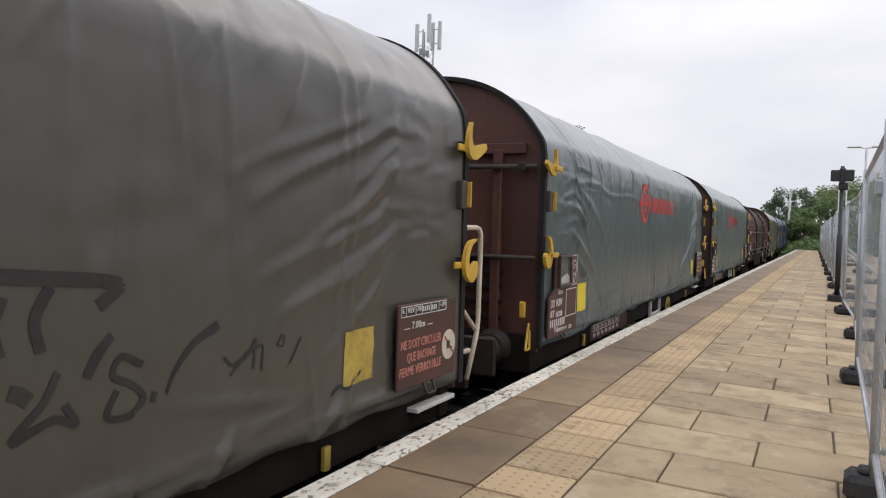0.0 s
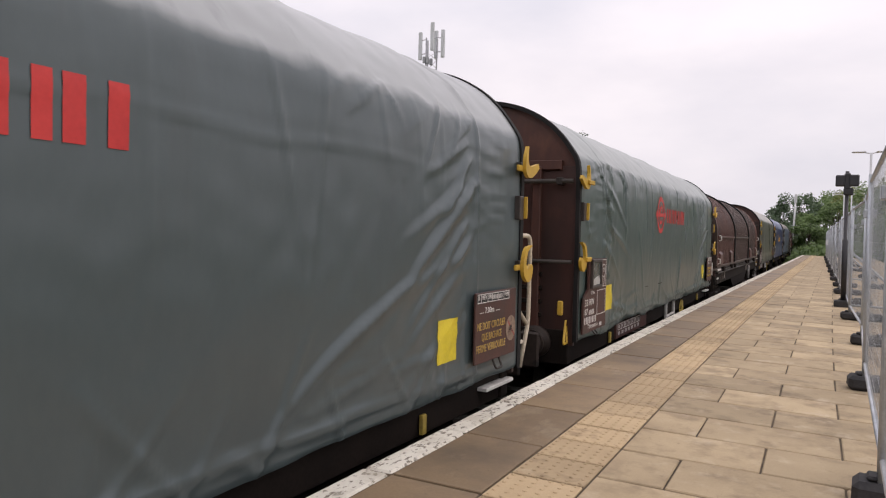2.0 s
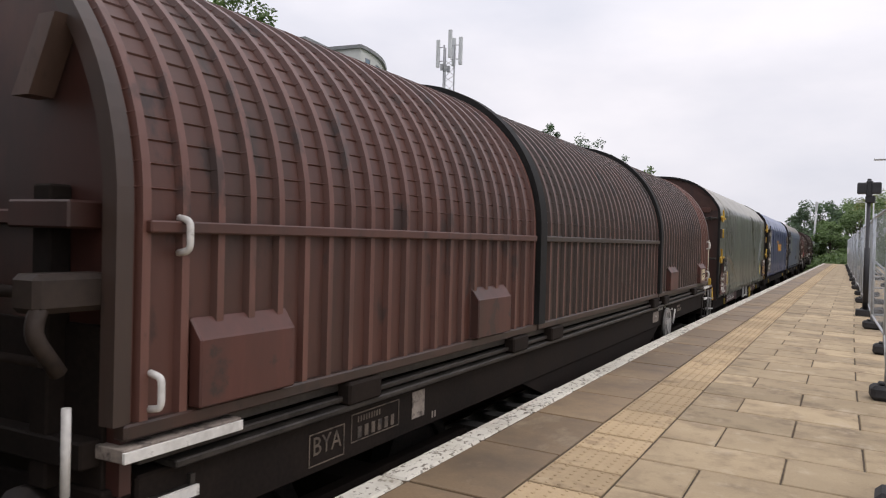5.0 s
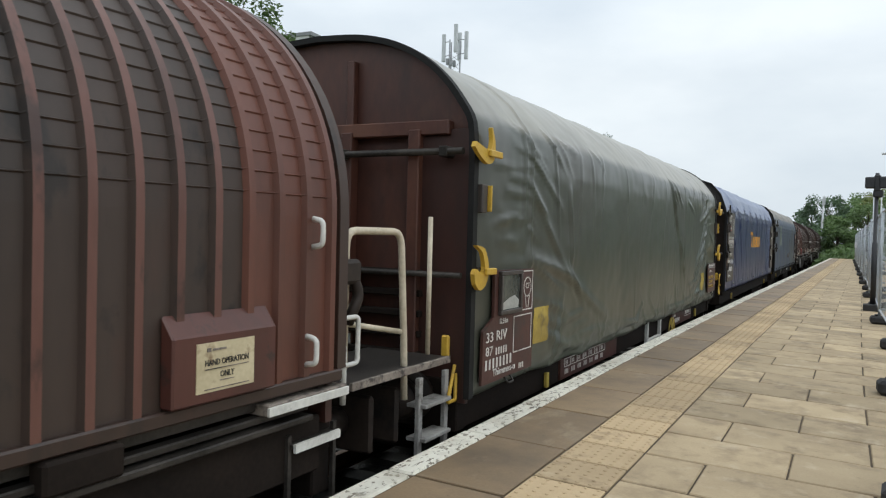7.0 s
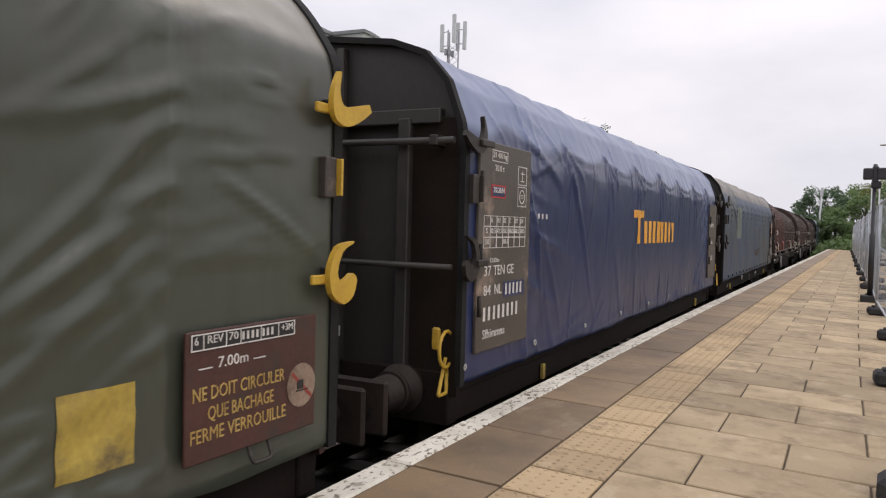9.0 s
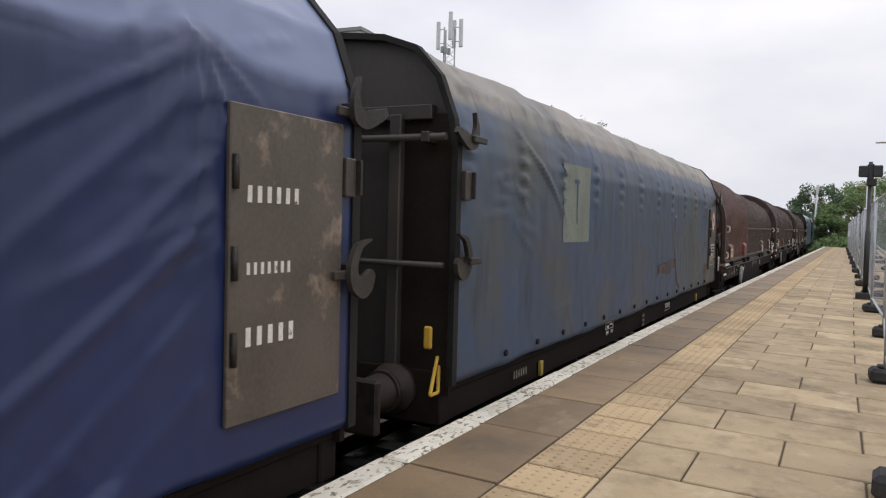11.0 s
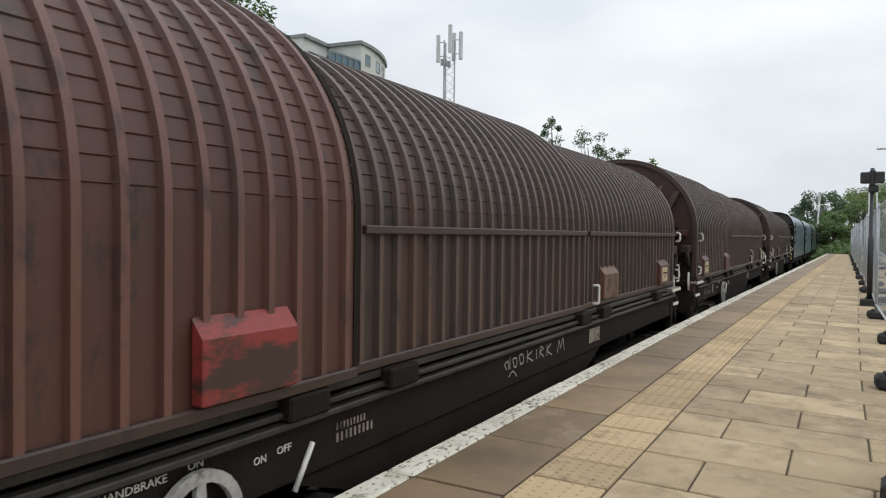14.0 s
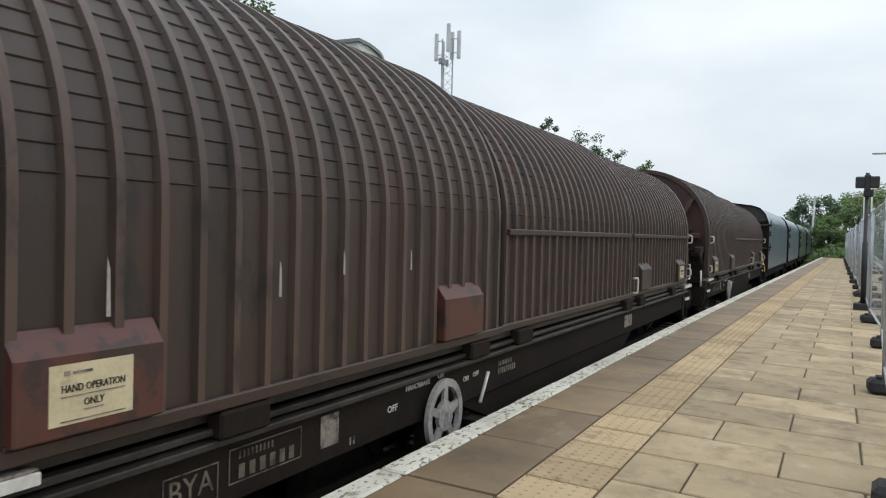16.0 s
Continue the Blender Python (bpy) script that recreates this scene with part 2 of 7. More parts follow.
def edge_x(y):
    """The platform's edge: straight beside the eye, then bearing slightly away from the track."""
    u = y - 6.0
    return -2.04 + (0.0165 * (u - 4.0 * (1 - math.exp(-u / 4.0))) if u > 0 else 0.0)


ground_bm = bmesh.new()
gv = [ground_bm.verts.new(c) for c in ((-900, -300, -1.55), (900, -300, -1.55), (900, 2500, -1.55), (-900, 2500, -1.55))]
ground_bm.faces.new(gv)
ground = tagged(link_bm("ground", ground_bm, M_GROUND), "rough grass and scrub ground round the railway", "ground", kind="structure")

bal = bmesh.new()
rr = random.Random(3)
nx, ny = 26, 260
grid = [[bal.verts.new((-6.6 + 4.75 * i / (nx - 1) , -12 + 192 * j / (ny - 1), -1.17 + rr.uniform(-0.03, 0.03))) for i in range(nx)] for j in range(ny)]
for j in range(ny - 1):
    for i in range(nx - 1):
        bal.faces.new((grid[j][i], grid[j][i + 1], grid[j + 1][i + 1], grid[j + 1][i]))
tagged(link_bm("ballast", bal, M_BALLAST), "grey stone ballast under the railway track, darkened for the train's shade", "ballast", kind="structure")


def strip(d0, d1, z_up, z_dn, y0, y1, step=2.0):
    """A slab of the platform that follows its edge, from d0 to d1 metres inside it."""
    bm = bmesh.new()
    n = max(1, round((y1 - y0) / step))
    rows = []
    for j in range(n + 1):
        y = y0 + (y1 - y0) * j / n
        e = edge_x(y)
        rows.append([bm.verts.new((e + d, y, -0.029 * d + z)) for d, z in ((d0, z_dn), (d0, z_up), (d1, z_up), (d1, z_dn))])
    for a, b in zip(rows, rows[1:]):
        for k in range(4):
            bm.faces.new((a[k], a[(k + 1) % 4], b[(k + 1) % 4], b[k]))
    bm.faces.new(rows[0][::-1])
    bm.faces.new(rows[-1])
    bmesh.ops.recalc_face_normals(bm, faces=bm.faces)
    return bm


platform = tagged(link_bm("platform", strip(0.03, 4.6, -0.010, -1.5, Y0, Y1), [M_JOINT]), "raised station platform of concrete with dark face", "platform", kind="structure")

# ---- train: the run of every wagon ----
XC, ZR = -3.49, -0.93
HALF = 1.305


def run(t):
    """Metres that the train has gone towards the eye, counted from 8 s."""
    return 5.941 * (t - 8) + 0.014 * (t - 8) ** 2


for side in (-1, 1):
    bm = bmesh.new()
    x = XC + side * 0.7535
    for x0, x1, z0, z1 in ((-0.036, 0.036, -0.042, 0.0), (-0.010, 0.010, -0.135, -0.040), (-0.070, 0.070, -0.152, -0.133)):
        add_box(bm, (x + x0, -12, ZR + z0), (x + x1, 180, ZR + z1), 0.004)
    tagged(link_bm("rail", bm, M_RAIL), "rusty steel rail with a worn head under the train", "rail", kind="structure")
bm = bmesh.new()
for k in range(290):
    add_box(bm, (XC - 1.25, -11.8 + 0.65 * k, ZR - 0.30), (XC + 1.25, -11.55 + 0.65 * k, ZR - 0.154))
tagged(link_bm("sleepers", bm, M_SLEEPER), "grey concrete sleepers in dark ballast", "sleepers", kind="stuff")


MOVERS = []


def wagon_base(name, y_front, label, category="freight wagon"):
    w = empty(name, pose(XC, y_front - run(0), ZR))
    tagged(w, label, category, group="wagons of the freight train")
    MOVERS.append((w, y_front))
    return w


def motions():
    for w, y_front in MOVERS:
        walk(w, [(t, pose(XC, y_front - run(t), ZR)) for t in (0, 2, 4, 6, 8, 10, 12, 14, 16)])


def prof_poly(corners, step=0.09):
    pts = []
    for a, b in zip(corners, corners[1:]):
        n = max(1, round(math.dist(a, b) / step))
        pts += [(a[0] + (b[0] - a[0]) * i / n, a[1] + (b[1] - a[1]) * i / n) for i in range(n)]
    return pts + [corners[-1]]


def whole(half_prof):
    return half_prof + [(-x, z) for x, z in half_prof[-2::-1]]


def normals2(prof):
    out = []
    for i in range(len(prof)):
        a, b = prof[max(0, i - 1)], prof[min(len(prof) - 1, i + 1)]
        dx, dz = b[0] - a[0], b[1] - a[1]
        k = math.hypot(dx, dz) or 1
        out.append((dz / k, -dx / k))
    return out


def end_wall(prof, y, thick, z0=1.0):
    """A solid wall with the wagon's cross-section."""
    bm = bmesh.new()
    a = [bm.verts.new((x, y, z)) for x, z in prof]
    b = [bm.verts.new((x, y + thick, z)) for x, z in prof]
    bm.faces.new(a)
    bm.faces.new(b[::-1])
    for i in range(len(prof)):
        j = (i + 1) % len(prof)
        bm.faces.new((a[j], a[i], b[i], b[j]))
    bmesh.ops.recalc_face_normals(bm, faces=bm.faces)
    return bm


def hoop_band(prof, y0, y1, t0, t1):
    """A band bent over the cross-section, from t0 to t1 metres outside it."""
    nrm = normals2(prof)
    bm = bmesh.new()
    rings = []
    for (x, z), (nx_, nz_) in zip(prof, nrm):
        rings.append([bm.verts.new((x + nx_ * t, y, z + nz_ * t)) for y, t in ((y0, t0), (y0, t1), (y1, t1), (y1, t0))])
    for a, b in zip(rings, rings[1:]):
        for k in range(4):
            bm.faces.new((a[k], a[(k + 1) % 4], b[(k + 1) % 4], b[k]))
    bm.faces.new(rings[0][::-1])
    bm.faces.new(rings[-1])
    bmesh.ops.recalc_face_normals(bm, faces=bm.faces)
    return bm


def hood_mesh(lipped, plain, y0, y1, pitch=0.187, rib=0.060, high=0.027, fresh=1e9):
    """Sheet steel, lapped in strips between ribs that are bent over it."""
    nrm = normals2(plain)
    st = [(y0, 0.0)]
    n = round((y1 - y0) / pitch)
    p = (y1 - y0) / n
    for k in range(n):
        c = y0 + p * (k + 0.5)
        st += [(c - rib / 2, 0.0), (c - rib * 0.31, high), (c + rib * 0.31, high), (c + rib / 2, 0.0)]
    st.append((y1, 0.0))
    bm = bmesh.new()
    rows = [[bm.verts.new((x + nx_ * t, y, z + nz_ * t)) for (x, z), (nx_, nz_) in zip(plain if t else lipped, nrm)] for y, t in st]
    for a, b, (_, ta), (_, tb) in zip(rows, rows[1:], st, st[1:]):
        for i in range(len(plain) - 1):
            bm.faces.new((a[i], b[i], b[i + 1], a[i + 1])).material_index = 2 if a[0].co.y > fresh else 1 if ta and tb else 0
    return bm

# ---- train: materials ----
M_RUST = surface("rusty_red_oxide", (0.046, 0.0155, 0.0105), (0.096, 0.033, 0.0195), 0.55, big=1.3, fine=30, contrast=0.9, bump=0.15, depth=0.004,
                 stain=(0.022, 0.013, 0.011), stain_at=0.54, stain_scale=1.6, streak=(1, 1, 0.35), stain_soft=0.25)
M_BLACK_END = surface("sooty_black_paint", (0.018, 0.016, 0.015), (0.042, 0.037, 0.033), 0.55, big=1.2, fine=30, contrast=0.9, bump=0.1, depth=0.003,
                      stain=(0.07, 0.055, 0.042), stain_at=0.6, stain_scale=1.4, streak=(1, 1, 0.4), stain_soft=0.2)
# Underframe grime; low on the hood wagons' ends this colour stands for shade.
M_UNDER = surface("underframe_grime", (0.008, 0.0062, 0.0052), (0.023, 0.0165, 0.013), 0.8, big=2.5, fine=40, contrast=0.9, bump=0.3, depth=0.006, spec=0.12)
M_BUFFER = surface("greasy_brown_steel", (0.016, 0.012, 0.010), (0.044, 0.031, 0.024), 0.6, spec=0.25, big=3, fine=30, contrast=0.9, bump=0.2, depth=0.004, stain=(0.012, 0.01, 0.009), stain_at=0.52, stain_scale=4)
M_STEEL = surface("dark_worn_steel", (0.02, 0.018, 0.016), (0.055, 0.048, 0.042), 0.5, 0.3, big=4, fine=50, spec=0.3)
M_SEAL = surface("black_rubber_seal", (0.007, 0.007, 0.007), (0.016, 0.0155, 0.015), 0.75, big=4, fine=40, spec=0.25)
M_YELLOW = surface("worn_yellow_paint", (0.42, 0.25, 0.025), (0.58, 0.37, 0.04), 0.55, big=5, fine=40, contrast=0.8, bump=0.1, depth=0.002,
                   stain=(0.12, 0.08, 0.04), stain_at=0.64, stain_scale=9)
M_PATCH = surface("yellow_vinyl_patch", (0.58, 0.46, 0.02), (0.72, 0.58, 0.035), 0.5, big=4, fine=40, bump=0.1, depth=0.002)
M_PATCH_OLD = surface("dirty_yellow_patch", (0.30, 0.21, 0.04), (0.46, 0.34, 0.06), 0.6, big=4, fine=30, bump=0.1, depth=0.002,
                      stain=(0.12, 0.09, 0.05), stain_at=0.52, stain_scale=5, stain_soft=0.2)
M_CREAM = surface("cream_handrail_paint", (0.42, 0.36, 0.26), (0.60, 0.53, 0.41), 0.55, big=5, fine=40, stain=(0.10, 0.07, 0.05), stain_at=0.62, stain_scale=10)
M_WHITE = surface("dull_white_paint", (0.48, 0.47, 0.44), (0.68, 0.67, 0.63), 0.6, big=6, fine=40, stain=(0.14, 0.12, 0.10), stain_at=0.62, stain_scale=12)
M_LETTER = surface("stencil_white", (0.50, 0.48, 0.45), (0.66, 0.64, 0.60), 0.7, big=8, fine=60, stain=(0.10, 0.06, 0.05), stain_at=0.6, stain_scale=16)
M_LETTER_Y = surface("stencil_ochre", (0.34, 0.22, 0.06), (0.48, 0.33, 0.10), 0.7, big=8, fine=60, stain=(0.10, 0.05, 0.03), stain_at=0.58, stain_scale=16)
M_LETTER_RED = surface("stencil_red_pink", (0.42, 0.16, 0.12), (0.55, 0.24, 0.18), 0.7, big=8, fine=60)
M_FADED = surface("faded_stencil", (0.16, 0.13, 0.11), (0.28, 0.24, 0.20), 0.75, big=6, fine=50, stain=(0.05, 0.04, 0.035), stain_at=0.5, stain_scale=14)
M_FADED_OLD = surface("dim_old_stencil", (0.085, 0.065, 0.048), (0.155, 0.122, 0.092), 0.75, big=6, fine=50, stain=(0.03, 0.024, 0.02), stain_at=0.5, stain_scale=14)
M_PLATE = surface("brown_plate", (0.048, 0.018, 0.0135), (0.080, 0.029, 0.021), 0.55, big=3, fine=40, stain=(0.034, 0.026, 0.022), stain_at=0.53, stain_scale=5, stain_soft=0.2)
M_PLATE_DARK = surface("dark_plate", (0.030, 0.024, 0.021), (0.060, 0.047, 0.040), 0.5, big=3, fine=40, stain=(0.13, 0.10, 0.08), stain_at=0.62, stain_scale=4)
M_PLATE_GREY = surface("grey_brown_plate", (0.058, 0.047, 0.037), (0.088, 0.073, 0.058), 0.5, big=2.5, fine=40, stain=(0.32, 0.235, 0.175), stain_at=0.56, stain_scale=2.3, stain_soft=0.14)
M_PAPER = surface("dusty_paper", (0.30, 0.30, 0.28), (0.46, 0.46, 0.43), 0.4, big=6, fine=50)
M_POCKET = surface("clouded_pocket", (0.05, 0.055, 0.05), (0.11, 0.115, 0.10), 0.25, big=5, fine=30)
M_RED_PRINT = surface("red_print", (0.46, 0.022, 0.020), (0.56, 0.035, 0.030), 0.5, big=3, fine=40)
M_ORANGE_PRINT = surface("orange_print", (0.62, 0.27, 0.02), (0.72, 0.34, 0.03), 0.5, big=3, fine=40)
M_SPRAY = surface("black_spray_paint", (0.010, 0.010, 0.010), (0.025, 0.024, 0.022), 0.6, big=6, fine=50)
M_SPRAY_W = surface("white_spray_paint", (0.26, 0.24, 0.21), (0.42, 0.39, 0.35), 0.7, big=6, fine=50, stain=(0.05, 0.04, 0.035), stain_at=0.56, stain_scale=12)
M_CREAM_LABEL = surface("cream_label", (0.44, 0.37, 0.23), (0.58, 0.50, 0.33), 0.6, big=5, fine=50, stain=(0.24, 0.16, 0.09), stain_at=0.58, stain_scale=8)
M_SIGN_WHITE = surface("sign_white", (0.44, 0.38, 0.31), (0.60, 0.54, 0.46), 0.5, big=5, fine=50, stain=(0.20, 0.14, 0.10), stain_at=0.6, stain_scale=7)
M_SIGN_OLD = surface("sign_browned_white", (0.17, 0.115, 0.080), (0.30, 0.22, 0.16), 0.55, big=5, fine=50, stain=(0.09, 0.05, 0.036), stain_at=0.54, stain_scale=8)
M_SIGN_RED = surface("sign_red", (0.22, 0.035, 0.025), (0.30, 0.055, 0.04), 0.5, big=5, fine=50)
M_HANDWHEEL = surface("white_handwheel", (0.20, 0.19, 0.18), (0.36, 0.35, 0.33), 0.5, big=5, fine=40, stain=(0.10, 0.09, 0.08), stain_at=0.56, stain_scale=8)
M_TEAR = surface("torn_dirty_canvas", (0.045, 0.034, 0.026), (0.105, 0.080, 0.058), 0.9, big=5, fine=30, contrast=0.9, bump=0.5, depth=0.01,
                 stain=(0.02, 0.015, 0.013), stain_at=0.52, stain_scale=7)
M_TEAR_DARK = surface("torn_black_lining", (0.020, 0.014, 0.015), (0.050, 0.036, 0.036), 0.85, big=6, fine=30, contrast=0.9, bump=0.5, depth=0.01)
M_TEAR_EDGE = surface("frayed_pale_edge", (0.10, 0.125, 0.14), (0.20, 0.23, 0.25), 0.8, big=8, fine=40)
M_GREEN_PATCH = surface("green_repair_patch", (0.105, 0.125, 0.105), (0.16, 0.185, 0.155), 0.6, big=2, fine=30, stain=(0.05, 0.06, 0.07), stain_at=0.6, stain_scale=4)


def tarp(name, a, b, stain, at=0.56, rough=0.30, scale=0.9, soft=0.3, roof_gain=2.7, roof_tone=None, eave=2.98, swag=None):
    """Coated sheet: two tones, stains, and an uneven paler roof that paints in dust and the skylight it catches."""
    m = surface(name, a, b, rough, big=0.7, fine=26, contrast=1.0, bump=0.06, depth=0.003, stain=stain, stain_at=at, stain_scale=scale,
                streak=(1, 1, 0.55), stain_soft=soft, rough_var=0.06, spec=0.6)
    n, l = m.node_tree.nodes, m.node_tree.links
    bs = n["Principled BSDF"]
    col = bs.inputs["Base Color"].links[0].from_socket
    tc, sp, ns = n.new("ShaderNodeTexCoord"), n.new("ShaderNodeSeparateXYZ"), n.new("ShaderNodeTexNoise")
    ns.inputs["Scale"].default_value, ns.inputs["Detail"].default_value = 2.4, 6
    l.new(tc.outputs["Object"], sp.inputs["Vector"])
    l.new(tc.outputs["Object"], ns.inputs["Vector"])
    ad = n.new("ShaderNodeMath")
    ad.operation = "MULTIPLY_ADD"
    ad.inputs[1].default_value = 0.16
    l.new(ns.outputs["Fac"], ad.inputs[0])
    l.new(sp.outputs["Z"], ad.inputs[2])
    # Navy sheet: the sky-lit band at the eave is painted lower, in swags.
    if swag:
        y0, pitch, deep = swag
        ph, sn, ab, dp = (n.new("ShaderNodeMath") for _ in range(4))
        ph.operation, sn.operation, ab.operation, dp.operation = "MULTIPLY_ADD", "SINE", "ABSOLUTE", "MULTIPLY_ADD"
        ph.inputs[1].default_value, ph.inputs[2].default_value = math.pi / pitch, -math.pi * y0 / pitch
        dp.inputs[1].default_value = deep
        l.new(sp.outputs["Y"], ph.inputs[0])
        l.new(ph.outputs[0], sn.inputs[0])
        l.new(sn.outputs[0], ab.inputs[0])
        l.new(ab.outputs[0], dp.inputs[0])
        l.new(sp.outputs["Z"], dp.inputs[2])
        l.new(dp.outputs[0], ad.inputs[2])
    # Above the eave the colour turns paler: dust, with skylight painted in.
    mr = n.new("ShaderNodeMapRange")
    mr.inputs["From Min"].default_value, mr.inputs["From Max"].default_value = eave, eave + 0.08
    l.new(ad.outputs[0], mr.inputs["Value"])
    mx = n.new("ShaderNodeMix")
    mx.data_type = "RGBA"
    g = [min(0.6, roof_gain * 0.5 * (p + q)) for p, q in zip(a, b)]
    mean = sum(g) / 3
    mx.inputs["B"].default_value = (*(roof_tone or [0.5 * c + 0.5 * mean for c in g]), 1)
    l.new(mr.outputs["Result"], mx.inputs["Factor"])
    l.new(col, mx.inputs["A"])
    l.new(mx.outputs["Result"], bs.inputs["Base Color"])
    return m


M_T_BROWN = tarp("brown_grey_tarpaulin", (0.0510, 0.0476, 0.0399), (0.0697, 0.0654, 0.0561), (0.0382, 0.0348, 0.0289), 0.52, roof_tone=(0.21, 0.20, 0.175))
M_T_GREY = tarp("slate_grey_tarpaulin", (0.054, 0.075, 0.079), (0.071, 0.094, 0.097), (0.046, 0.060, 0.062), 0.55, roof_tone=(0.25, 0.268, 0.268))
M_T_GREY2 = tarp("green_grey_tarpaulin", (0.048, 0.074, 0.070), (0.066, 0.094, 0.087), (0.060, 0.070, 0.062), 0.55, roof_tone=(0.225, 0.252, 0.242))
M_T_OLIVE = tarp("olive_green_tarpaulin", (0.0490, 0.0560, 0.0425), (0.0670, 0.0755, 0.0575), (0.0520, 0.0490, 0.0380), 0.5, roof_tone=(0.250, 0.235, 0.190))
M_T_BLUE = tarp("navy_blue_tarpaulin", (0.0120, 0.0205, 0.0680), (0.0180, 0.0290, 0.0930), (0.0160, 0.0230, 0.0520), 0.56, 0.32, roof_tone=(0.120, 0.155, 0.265), eave=2.91, swag=(2.06, 1.27, 0.12))
M_T_FADED = tarp("faded_blue_tarpaulin", (0.020, 0.039, 0.082), (0.032, 0.055, 0.097), (0.050, 0.055, 0.050), 0.45, 0.5, 0.6, 0.14, 2.4, roof_tone=(0.215, 0.195, 0.165))
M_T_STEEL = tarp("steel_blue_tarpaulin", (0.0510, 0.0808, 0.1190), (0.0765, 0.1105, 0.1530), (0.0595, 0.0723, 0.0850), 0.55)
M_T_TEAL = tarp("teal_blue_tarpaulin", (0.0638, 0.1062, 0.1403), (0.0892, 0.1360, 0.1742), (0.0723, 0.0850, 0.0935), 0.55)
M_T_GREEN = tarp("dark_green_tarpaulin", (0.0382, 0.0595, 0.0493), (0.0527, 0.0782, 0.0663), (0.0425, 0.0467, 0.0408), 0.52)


M_RIB_RED = surface("worn_red_rib", (0.086, 0.033, 0.025), (0.150, 0.068, 0.051), 0.45, big=1.2, fine=26, contrast=1.0, bump=0.1, depth=0.003,
                    stain=(0.05, 0.036, 0.03), stain_at=0.55, stain_scale=2.0, streak=(1, 1, 0.3), stain_soft=0.2)
# Lighter than the sheets: wear, plus the skylight on rib tops painted in.
M_RIB_DARK = surface("worn_brown_rib", (0.060, 0.036, 0.0275), (0.110, 0.067, 0.051), 0.45, big=1.2, fine=26, contrast=1.0, bump=0.1, depth=0.003,
                     stain=(0.10, 0.045, 0.032), stain_at=0.6, stain_scale=2.0, streak=(1, 1, 0.3), stain_soft=0.2)


def hood_mat(name, a, b, dirt, at):
    return surface(name, a, b, 0.5, 0.0, big=0.9, fine=22, contrast=1.0, bump=0.12, depth=0.004, stain=dirt, stain_at=at, stain_scale=1.1,
                   streak=(1, 1, 0.3), stain_soft=0.25, rough_var=0.12)


M_H_RED = hood_mat("red_brown_hood_paint", (0.058, 0.0215, 0.0150), (0.092, 0.0350, 0.0245), (0.036, 0.0225, 0.0175), 0.52)
M_H_DARK = hood_mat("sooty_brown_hood_paint", (0.031, 0.0175, 0.0128), (0.050, 0.0282, 0.0206), (0.062, 0.0235, 0.0160), 0.56)
M_H_SOOT = hood_mat("sooty_grey_hood_paint", (0.034, 0.0220, 0.0170), (0.053, 0.0340, 0.0262), (0.024, 0.0185, 0.0155), 0.52)
M_H_RUSTY = hood_mat("fresh_orange_rust_paint", (0.090, 0.031, 0.020), (0.150, 0.056, 0.036), (0.050, 0.025, 0.019), 0.52)
M_H_MID = hood_mat("dull_brown_hood_paint", (0.0340, 0.0208, 0.0155), (0.0550, 0.0338, 0.0252), (0.0240, 0.0185, 0.0150), 0.52)
M_H_BOX = hood_mat("bare_red_primer", (0.064, 0.021, 0.0155), (0.104, 0.036, 0.026), (0.032, 0.019, 0.015), 0.50)
add_stain(M_H_BOX, (0.028, 0.020, 0.017), 0.55, 5.0, 0.06, (1, 1, 1), 0.8)

M_H_END = hood_mat("sooty_red_end_paint", (0.034, 0.0135, 0.010), (0.060, 0.0215, 0.0155), (0.013, 0.0105, 0.009), 0.46)
add_stain(M_H_END, (0.11, 0.042, 0.026), 0.58, 0.9, 0.14, (1, 1, 0.7), 0.6)
M_H_BARE = hood_mat("bare_orange_rust", (0.10, 0.048, 0.030), (0.16, 0.080, 0.050), (0.035, 0.02, 0.015), 0.50)
add_stain(M_H_BARE, (0.030, 0.019, 0.014), 0.54, 6.0, 0.05, (1, 1, 1), 0.9)
M_H_PRIMER = surface("smeared_red_primer", (0.19, 0.022, 0.020), (0.26, 0.042, 0.036), 0.5, big=1.2, fine=22, contrast=1.0, bump=0.12, depth=0.004,
                     stain=(0.045, 0.022, 0.017), stain_at=0.49, stain_scale=3.2, streak=(1, 0.6, 1.5), stain_soft=0.08)
for m_ in (M_T_BLUE, M_T_FADED, M_T_OLIVE):
    m_.node_tree.nodes["Principled BSDF"].inputs["Specular IOR Level"].default_value = 0.52 if m_ is not M_T_BLUE else 0.45
add_stain(M_T_FADED, (0.046, 0.055, 0.052), 0.48, 0.45, 0.16, (1, 1, 0.6), 0.7)
add_stain(M_T_FADED, (0.058, 0.048, 0.036), 0.58, 1.7, 0.12, (1, 0.7, 1.4), 0.6)
add_stain(M_T_OLIVE, (0.056, 0.050, 0.038), 0.48, 0.35, 0.2, (1, 1, 0.8), 0.5)
add_stain(M_T_FADED, (0.016, 0.020, 0.027), 0.54, 2.4, 0.12, (1, 1.6, 0.35), 0.75)
add_stain(M_T_FADED, (0.085, 0.100, 0.115), 0.62, 3.5, 0.10, (1, 1.0, 0.8), 0.3)
add_stain(M_T_FADED, (0.055, 0.042, 0.028), 0.60, 0.9, 0.12, (1, 1, 1.2), 0.7)
add_stain(M_T_FADED, (0.030, 0.050, 0.16), 0.62, 1.3, 0.10, (1, 1, 1), 0.6)
